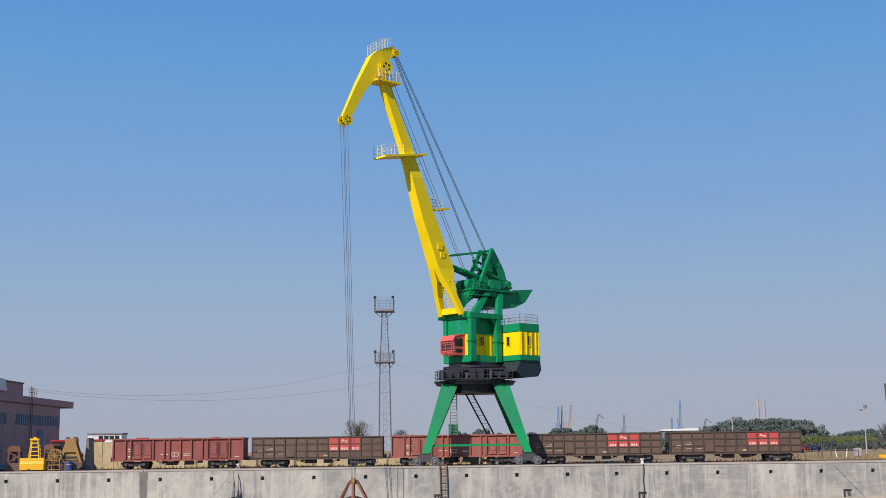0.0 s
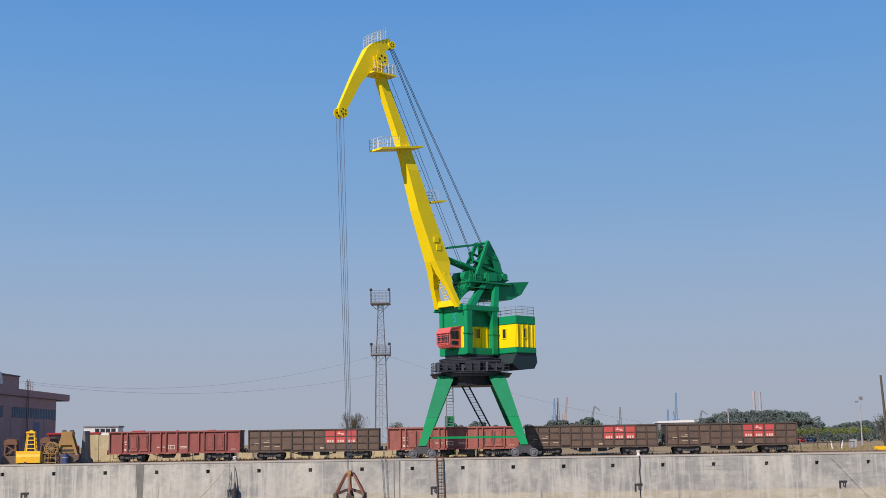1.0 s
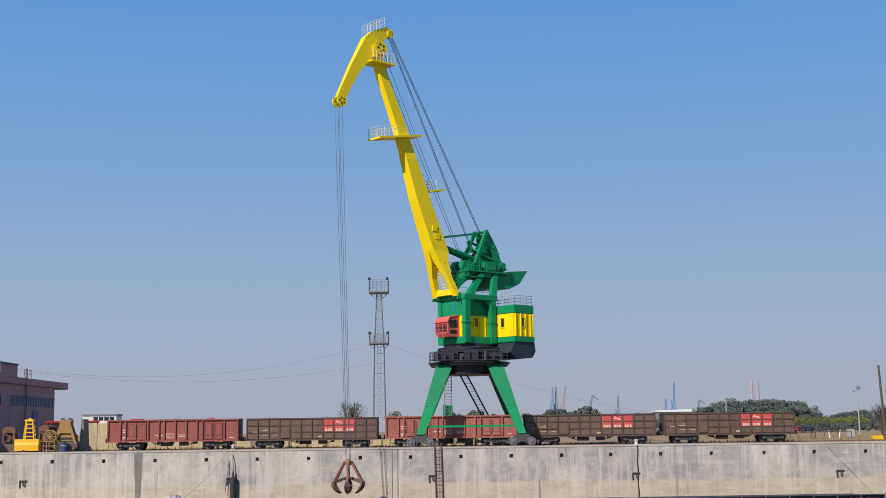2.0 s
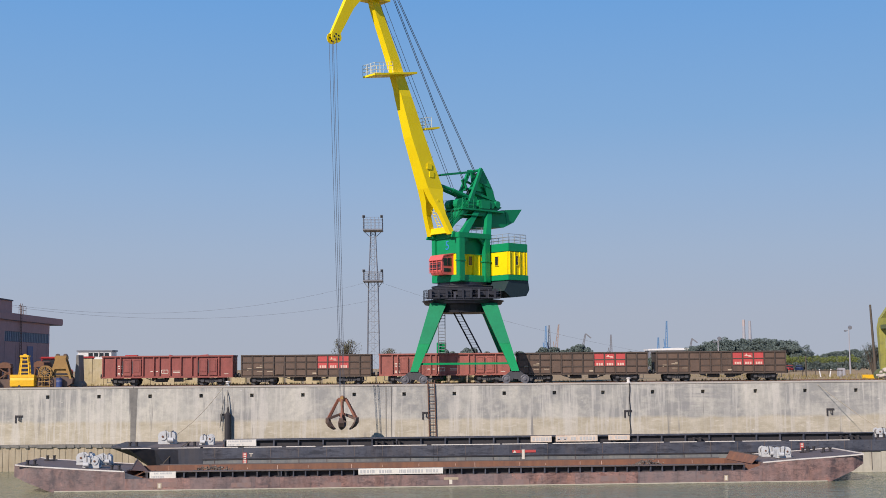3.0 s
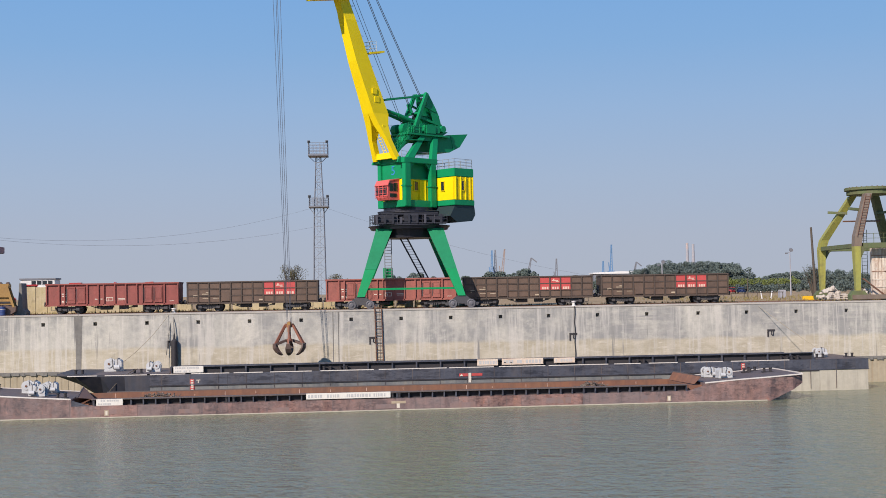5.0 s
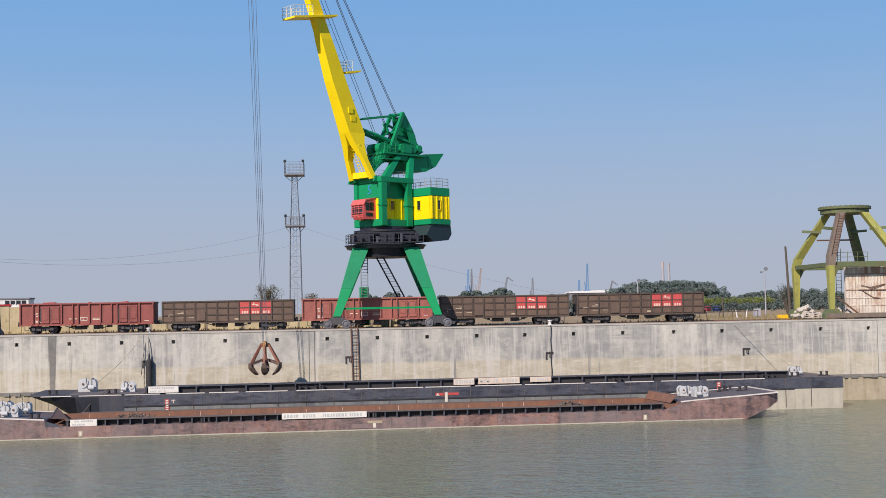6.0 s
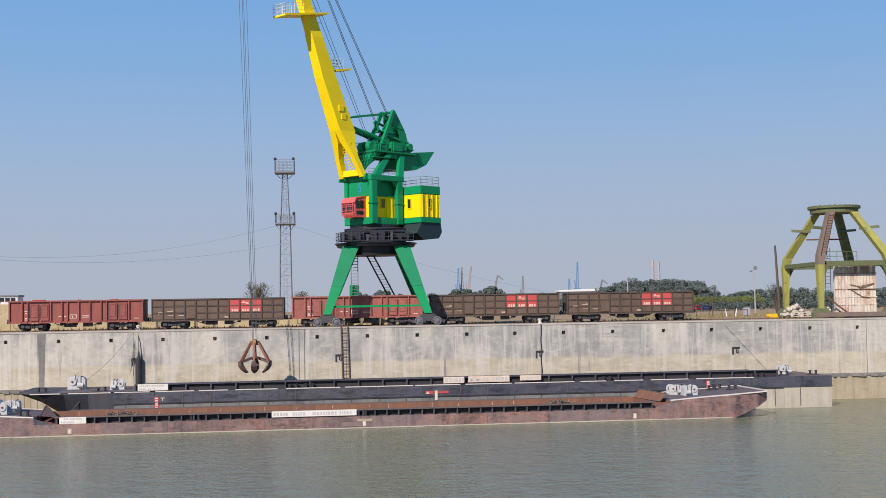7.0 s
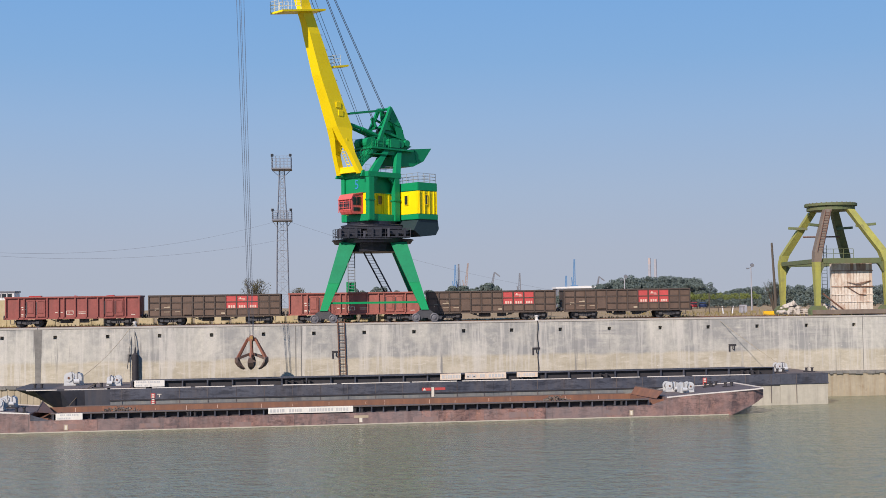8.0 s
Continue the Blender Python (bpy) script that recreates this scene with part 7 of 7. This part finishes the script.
def rusty_shed(x0, x1, y, z0, z1):
    t = thing("equipment_shed", "rust-streaked white sheet-metal equipment shed standing under the portal", "shed", Matrix.Translation((x0, y, z0)))
    w, h = x1 - x0, z1 - z0
    part("core", box(B(), 0.02, w - 0.02, 0.03, 0.55, 0, h), SHED_WHITE, t)
    rows = [0.0, 0.16, 0.31, 0.47, 0.79, 1.0]
    rr_ = random.Random(3)
    for j in range(5):
        n = 13
        for i in range(n):
            z_a, z_b = h * rows[j] + 0.03, h * rows[j + 1] - 0.03
            worn = j == 4 and rr_.random() < 0.45
            ob = part("sheet", soft_box(w * i / n + 0.015, w * (i + 1) / n - 0.015, -0.03 - rr_.random() * 0.025, 0.02, z_a, z_b, 0.01), SHED_RUST if worn else SHED_WHITE, t)
    for j in range(1, 5):
        part("band", soft_box(-0.06, w + 0.06, -0.10, 0.0, h * rows[j] - 0.05, h * rows[j] + 0.05, 0.01), SHED_RUST if j > 2 else SHED_WHITE, t)
    part("roof", soft_box(-0.1, w + 0.1, -0.15, 0.65, h, h + 0.09, 0.02), PORTAL_RUST, t)
    b = B()
    for p, q in (((1.5, 2.85), (2.5, 2.6)), ((2.3, 2.6), (4.0, 2.95)), ((1.2, 2.38), (4.2, 2.34)), ((1.6, 2.3), (2.7, 1.6)), ((2.7, 1.6), (3.5, 1.5)), ((2.4, 2.4), (3.9, 2.9))):
        tube(b, (p[0], -0.16, p[1]), (q[0], -0.16, q[1]), 0.035)
    part("hanging_bars", b, RUST, t)


rusty_shed(48.75, 52.98, 127.4, 0.52, 5.55)
pole = thing("wooden_pole", "leaning weathered wooden pole beside the portal", "pole", Matrix.Translation((47.2, 140.0, 0)))
part("shaft", tube(B(), (0, 0, -0.1), (-0.36, 0, 8.0), 0.16, 10, 0.11), WOOD, pole)


def rubble(x, y, n, seed, spread, label):
    bm = B()
    r4 = random.Random(seed)
    for k in range(n):
        q = r4.gauss(0, spread)
        rock(bm, (x + q, y + r4.gauss(0, 0.5), 0.15 + max(0.0, 1.15 - abs(q) * 0.55) * r4.random()), (r4.uniform(0.25, 0.6), r4.uniform(0.25, 0.5), r4.uniform(0.18, 0.45)), seed * 100 + k, 1)
    tagged(part("rubble_heap", bm, STONE), label, "rubble", kind="stuff")


rubble(46.9, 133.8, 44, 7, 0.75, "heap of pale broken stone under the portal")
rubble(50.2, 133.0, 30, 8, 1.2, "heap of pale broken stone beside the shed")
pal = thing("timber_stack", "low stack of weathered pale planks", "planks", Matrix.Translation((46.0, 130.6, 0)))
for k in range(3):
    part("plank", soft_box(-0.4, 1.8, 0.0, 0.5, 0.12 + k * 0.2, 0.2 + k * 0.2, 0.02), STONE, pal)
    for xx in (-0.2, 0.7, 1.5):
        part("bearer", box(B(), xx, xx + 0.12, 0.02, 0.48, 0.0 + k * 0.2, 0.12 + k * 0.2), WOOD, pal)


# ---------- beyond the train ----------
def lamp_post(x, y, h, heads=1):
    t = thing("lamp_post", "slender pale lamp post with a round floodlight", "lamp post", Matrix.Translation((x, y, 0)), group="lamp posts")
    part("pole", tube(B(), (0, 0, -0.1), (0, 0, h), 0.13, 10, 0.08), CHIMNEY, t)
    part("arm", tube(B(), (-0.55, 0, h - 0.35), (0.3, 0, h + 0.1), 0.05), FAR_GREY, t)
    part("floodlight", tube(B(), (0.2, -0.2, h + 0.25), (0.25, 0.25, h + 0.35), 0.32, 12), FAR_GREY, t)
    part("floodlight", soft_box(-0.8, -0.4, -0.15, 0.15, h - 0.4, h - 0.15, 0.04), FAR_GREY, t)


lamp_post(69.8, 220, 7.5)
lamp_post(47.4, 220, 5.8)


def post(x, y, h, material, name, label, lean=0.0):
    ob = part(name, tube(B(), (0, 0, -0.1), (lean, 0, h), 0.09, 8, 0.07), material)
    ob.location = (x, y, 0)
    tagged(ob, label, "post", group=name + " row")


post(48.1, 170, 2.7, WOOD, "fence_post", "dark upright wooden post in dry grass")
post(50.0, 170, 0.95, WHITE, "curved_marker_post", "short white leaning marker post in the grass", -0.15)
post(51.2, 170, 0.95, WHITE, "curved_marker_post", "short white leaning marker post in the grass", 0.2)
ob = part("concrete_cube", soft_box(-0.45, 0.45, -0.45, 0.45, 0, 1.15, 0.06), CHIMNEY)
ob.location = (54.6, 176, -0.1)
tagged(ob, "pale weathered concrete cube standing in grass", "block")
ob = part("yellow_kerb_block", soft_box(-1.0, 1.0, -0.25, 0.25, 0, 0.45, 0.05), BRIGHT_YELLOW)
ob.location = (47.7, 143, -0.05)
tagged(ob, "yellow painted kerb block in dry grass", "kerb block")
g = B()
path_tube(g, [(44.5, 165, 0.75), (52, 167, 0.8)], 0.05)
for k in range(5):
    tube(g, (44.5 + k * 1.85, 165 + k * 0.5, -0.1), (44.5 + k * 1.85, 165 + k * 0.5, 0.78), 0.05)
tagged(part("pipe_fence", g, WOOD), "low dark pipe fence along the yard", "fence")


def car(x, y, paint, label, turn):
    t = thing("parked_car", label, "car", pose(x, y, -0.1, 0, 0, turn), group="parked cars")
    part("body", slab(B(), [(-2.1, 0.35), (2.1, 0.35), (2.1, 0.85), (1.2, 0.98), (-2.0, 0.98), (-2.15, 0.7)], -0.82, 0.82), paint, t)
    part("glasshouse", slab(B(), [(-1.7, 0.98), (1.1, 0.98), (0.45, 1.42), (-1.35, 1.42)], -0.72, 0.72), GLASS, t, "dark windows")
    part("roof", slab(B(), [(-1.4, 1.42), (0.5, 1.42), (0.4, 1.49), (-1.3, 1.49)], -0.74, 0.74), paint, t)
    for xx in (-1.3, 1.3):
        for v in (-0.8, 0.8):
            w = wheel_mesh(0.33, 0.2, 0.5)
            bmesh.ops.translate(w, vec=(xx, v, 0.33), verts=w.verts)
            part("wheel", w, BITUMEN, t)


car(82.5, 305, VEHICLE_RED, "small red parked car behind the last wagon", 75)
car(84.8, 305, BLUE, "dark blue parked car behind the last wagon", 70)


def far_crane(x, y, h, paint, label, lean, tilt=0.0):
    t = thing("distant_crane", label, "crane", pose(x, y, 0), group="distant harbour cranes")
    g = B()
    for sx in (-1, 1):
        for sy in (-1, 1):
            beam(g, (sx * 2.5, sy * 2.5, 0), (sx * 1.2, sy * 1.2, h * 0.32), 0.6, 0.6)
    part("portal", g, paint, t)
    part("house", soft_box(-1.8, 1.8, -1.8, 1.8, h * 0.32, h * 0.32 + 3.2, 0.1), paint, t)
    g = B()
    for s in (-0.6, 0.6):
        beam(g, (s, 0, h * 0.42), (s * 0.3 + lean, 0, h), 0.45, 0.45)
    for k in range(9):
        p = Vector((0, 0, h * 0.42)).lerp(Vector((lean, 0, h)), k / 9)
        beam(g, p + Vector((-0.5, 0, 0)), p + Vector((0.5 + lean / 9, 0, h * 0.06)), 0.15, 0.15)
    part("boom", g, paint, t)
    if tilt:
        part("jib", beam(B(), (lean, 0, h), (lean + tilt, 0, h - abs(tilt) * 0.8), 0.5, 0.6), FAR_GREY, t)
    part("mast", beam(B(), (-0.8, 0, h * 0.42), (-1.4, 0, h * 0.62), 0.5, 0.5), paint, t)


far_crane(57.2, 700, 23.6, FAR_BLUE, "distant blue harbour crane with upright boom", 0.2)
far_crane(59.6, 702, 24.0, FAR_GREY, "distant grey harbour crane with upright boom", -0.2)
far_crane(62.8, 700, 24.3, FAR_ORANGE, "distant brown harbour crane with steep boom", 1.6)
far_crane(76.5, 700, 19.2, FAR_GREY, "distant grey luffing crane with bent jib", 2.4, 3.0)
far_crane(92.6, 700, 18.6, FAR_GREY, "distant dark slim crane mast", 0.1)
far_crane(122.8, 700, 25.8, FAR_BLUE, "distant tall blue harbour crane", 0.3)
far_crane(118.2, 700, 16.8, FAR_BLUE, "distant blue harbour crane with upright boom", 0.2)
far_crane(138.6, 720, 16.5, FAR_GREY, "distant grey luffing crane with bent jib", 2.0, 3.0)
for x, w in ((97.0, 24.5),):
    t = thing("long_white_shed", "long low white-roofed shed far across the port", "shed", pose(x, 600, 0))
    part("wall", box(B(), 0, w, 0, 12, -0.2, 8.6), FAR_GREY, t)
    part("roof", slab(B(), [(-0.5, 8.6), (w + 0.5, 8.6), (w + 0.5, 9.2), (w * 0.55, 9.75), (-0.5, 9.3)], -0.5, 12.5), WHITE, t)
for x, h in ((353.5, 54), (360.6, 52.6)):
    t = thing("chimney", "tall pale factory chimney with a red band", "chimney", pose(x, 1500, 0), group="factory chimneys")
    part("shaft", tube(B(), (0, 0, 0), (0, 0, h * 0.86), 2.3, 16, 1.6), CHIMNEY, t)
    part("top_band", tube(B(), (0, 0, h * 0.86), (0, 0, h), 1.6, 16, 1.5), CHIMNEY_RED if x < 355 else CHIMNEY, t)


# ---------- trees ----------
def leaf_cloud(rng_, clumps, per, size, squash=0.8):
    """Small leaf faces gathered in clumps; returns vertex and face lists."""
    V, F = [], []
    for cx, cy, cz, cr in clumps:
        n = max(6, int(per * cr * cr))
        d = rng_.normal(size=(n, 3))
        d /= np.linalg.norm(d, axis=1)[:, None]
        r = cr * (0.55 + 0.45 * rng_.random(n) ** 0.5)
        c = d * r[:, None] * np.array([1, 1, squash]) + np.array([cx, cy, cz])
        a = rng_.normal(size=(n, 3))
        a /= np.linalg.norm(a, axis=1)[:, None]
        b = np.cross(a, d)
        b /= np.linalg.norm(b, axis=1)[:, None] + 1e-6
        a = np.cross(b, d) * 0.55 + a * 0.45
        s = size * (0.6 + 0.8 * rng_.random(n))[:, None]
        for p, u, v in zip(c, a * s, b * s):
            i = len(V)
            V += [tuple(p - u * 0.9), tuple(p - v * 0.6), tuple(p + u), tuple(p + v * 0.6)]
            F.append((i, i + 1, i + 2, i + 3))
    return V, F


def mesh_of(name, V, F, material, parent=None):
    me = bpy.data.meshes.new(name)
    me.from_pydata(V, [], F)
    me.materials.append(material)
    ob = new(name, me)
    ob.parent = parent
    return ob


def crown_clumps(rng_, x, y, h, r, n, low=0.30):
    out = []
    for k in range(n):
        z = h * (low + (0.93 - low) * rng_.random())
        f = (z / h - low) / (0.95 - low)
        w = r * math.sqrt(max(0.08, 1 - (2 * f - 0.85) ** 2 * 0.75))
        a = rng_.random() * 6.283
        q = w * rng_.random() ** 0.5 * 0.85
        out.append((x + q * math.cos(a), y + q * math.sin(a), z, r * (0.16 + 0.18 * rng_.random())))
    return out


def wood(name, spots, material, seed, size, per, label, trunk=True, low=0.06):
    g = np.random.default_rng(seed)
    V, F = [], []
    tr = B()
    for x, y, h, r in spots:
        v, f = leaf_cloud(g, crown_clumps(g, x, y, h, r, 40, low), per, size)
        o = len(V)
        V += v
        F += [tuple(i + o for i in q) for q in f]
        if trunk:
            tube(tr, (x, y, -0.2), (x + g.normal() * 0.3, y, h * 0.7), 0.25, 6, 0.08)
            for k in range(3):
                tube(tr, (x, y, h * (0.3 + 0.12 * k)), (x + g.normal() * r * 0.5, y + g.normal() * r * 0.4, h * (0.5 + 0.12 * k)), 0.10, 5, 0.03)
    ob = mesh_of(name, V, F, material)
    tagged(ob, label, "wood", kind="stuff")
    tagged(part(name + "_trunks", tr, BARK), "brown trunks and limbs of the far trees", "trunks", kind="stuff")


rt = random.Random(11)


def hill_height(x):
    pts = [(80, 5.5), (84, 8.0), (90, 10.2), (101, 10.4), (110, 10.0), (116, 9.4), (119, 6.5), (122, 4.8), (128, 5.6), (139, 6.6), (150, 7.2), (160, 5.5), (175, 6.5), (200, 7), (230, 6.5)]
    for (a, p), (b, q) in zip(pts, pts[1:]):
        if a <= x <= b:
            return p + (q - p) * (x - a) / (b - a)
    return 6.0


spots = []
x = 81.0
while x < 225:
    for row in (0, 1, 2):
        h = hill_height(x) * rt.uniform(0.92, 1.03) * (1.0 if row else 0.8)
        spots.append((x + rt.uniform(-1, 1), 412 + row * 8 + rt.uniform(-2, 2), h, max(2.0, h * rt.uniform(0.36, 0.48))))
    x += rt.uniform(1.7, 3.0)
wood("far_wood", spots, LEAF, 21, 0.34, 110, "dense dark green belt of trees beyond the port")
spots = []
for x, h, w in ((3.1, 7.6, 3.2), (9.5, 7.9, 3.8), (26, 6.5, 3), (33, 8.0, 3.5), (37.5, 8.3, 3.6), (41, 7.4, 3), (45.1, 9.2, 3.8), (47.8, 7.9, 3), (-6, 6.5, 3), (15, 6.4, 3), (20, 6.2, 3), (54, 6.0, 3), (62, 6.2, 3), (70, 6.5, 3)):
    spots.append((x, 420, h, w))
    spots.append((x + rt.uniform(-2.5, 2.5), 424, h * 0.85, w * 0.9))
wood("far_grove", spots, LEAF, 22, 0.40, 240, "scattered round dark green trees beyond the port")
spots = [(78.0 + k * 0.68 + rt.uniform(-0.4, 0.4), 300 + rt.uniform(-2, 2), rt.uniform(3.2, 4.0), rt.uniform(0.6, 1.0)) for k in range(29)]
wood("pale_hedge", spots, LEAF_PALE, 23, 0.20, 60, "pale yellow-green creeper hedge in front of the wood", False, 0.6)
spots = [(60 + k * 2.2 + rt.uniform(-0.8, 0.8), 320 + rt.uniform(-3, 3), rt.uniform(2.0, 3.4), rt.uniform(1.2, 2.0)) for k in range(50)]
wood("far_scrub", spots, LEAF, 24, 0.28, 80, "low dark green scrub at the yard's edge", False)


def bush(x, y, h, r, seed, label, material, name="bush"):
    t = thing(name, label, "bush", Matrix.Translation((x, y, 0)))
    g = np.random.default_rng(seed)
    b = B()
    tips = []
    for k in range(26):
        a = g.random() * 6.283
        q = Vector((math.cos(a) * r * g.random(), math.sin(a) * r * g.random(), h * (0.7 + 0.35 * g.random())))
        m_ = q * 0.5 + Vector((0, 0, h * 0.05))
        tube(b, (0, 0, 0), m_, 0.07, 5, 0.045)
        tube(b, m_, q, 0.045, 5, 0.015)
        tips.append(q)
        for j in range(3):
            e2 = m_.lerp(q, 0.4 + 0.2 * j) + Vector((g.normal() * 0.35, g.normal() * 0.35, 0.4))
            tube(b, m_.lerp(q, 0.3 + 0.2 * j), e2, 0.025, 4, 0.01)
            tips.append(e2)
    part("stems", b, BARK, t)
    V, F = leaf_cloud(g, [(q.x, q.y, q.z * 0.92, 0.36) for q in tips], 150, 0.10, 1.1)
    mesh_of("leaves", V, F, material, t)


bush(-11.75, 160, 5.2, 1.75, 31, "dusty half-bare bush behind the train", LEAF_DRY)
bush(-6.3, 168, 4.0, 1.3, 32, "dusty green bush beside the light tower", LEAF_DRY)
bush(50.3, 150, 3.8, 1.5, 33, "green bush growing behind the portal", LEAF)


def grass(x0, x1, y0, y1, n, h, seed):
    g = np.random.default_rng(seed)
    V, F = [], []
    for k in range(n):
        x, y = x0 + (x1 - x0) * g.random(), y0 + (y1 - y0) * g.random()
        for j in range(4):
            a, hh, w = g.random() * 6.283, h * (0.5 + g.random()), 0.035
            dx, dy = math.cos(a), math.sin(a)
            i = len(V)
            V += [(x - dy * w, y + dx * w, -0.1), (x + dy * w, y - dx * w, -0.1), (x + dx * hh * 0.5, y + dy * hh * 0.5, hh)]
            F.append((i, i + 1, i + 2))
    tagged(mesh_of("dry_grass", V, F, GRASS), "tufts of dry yellow grass on the port ground", "grass", kind="stuff")


grass(36, 75, 136, 200, 900, 0.26, 41)
grass(-38, 36, 134.6, 136.5, 650, 0.2, 42)
grass(40, 62, 128.0, 131, 160, 0.16, 43)
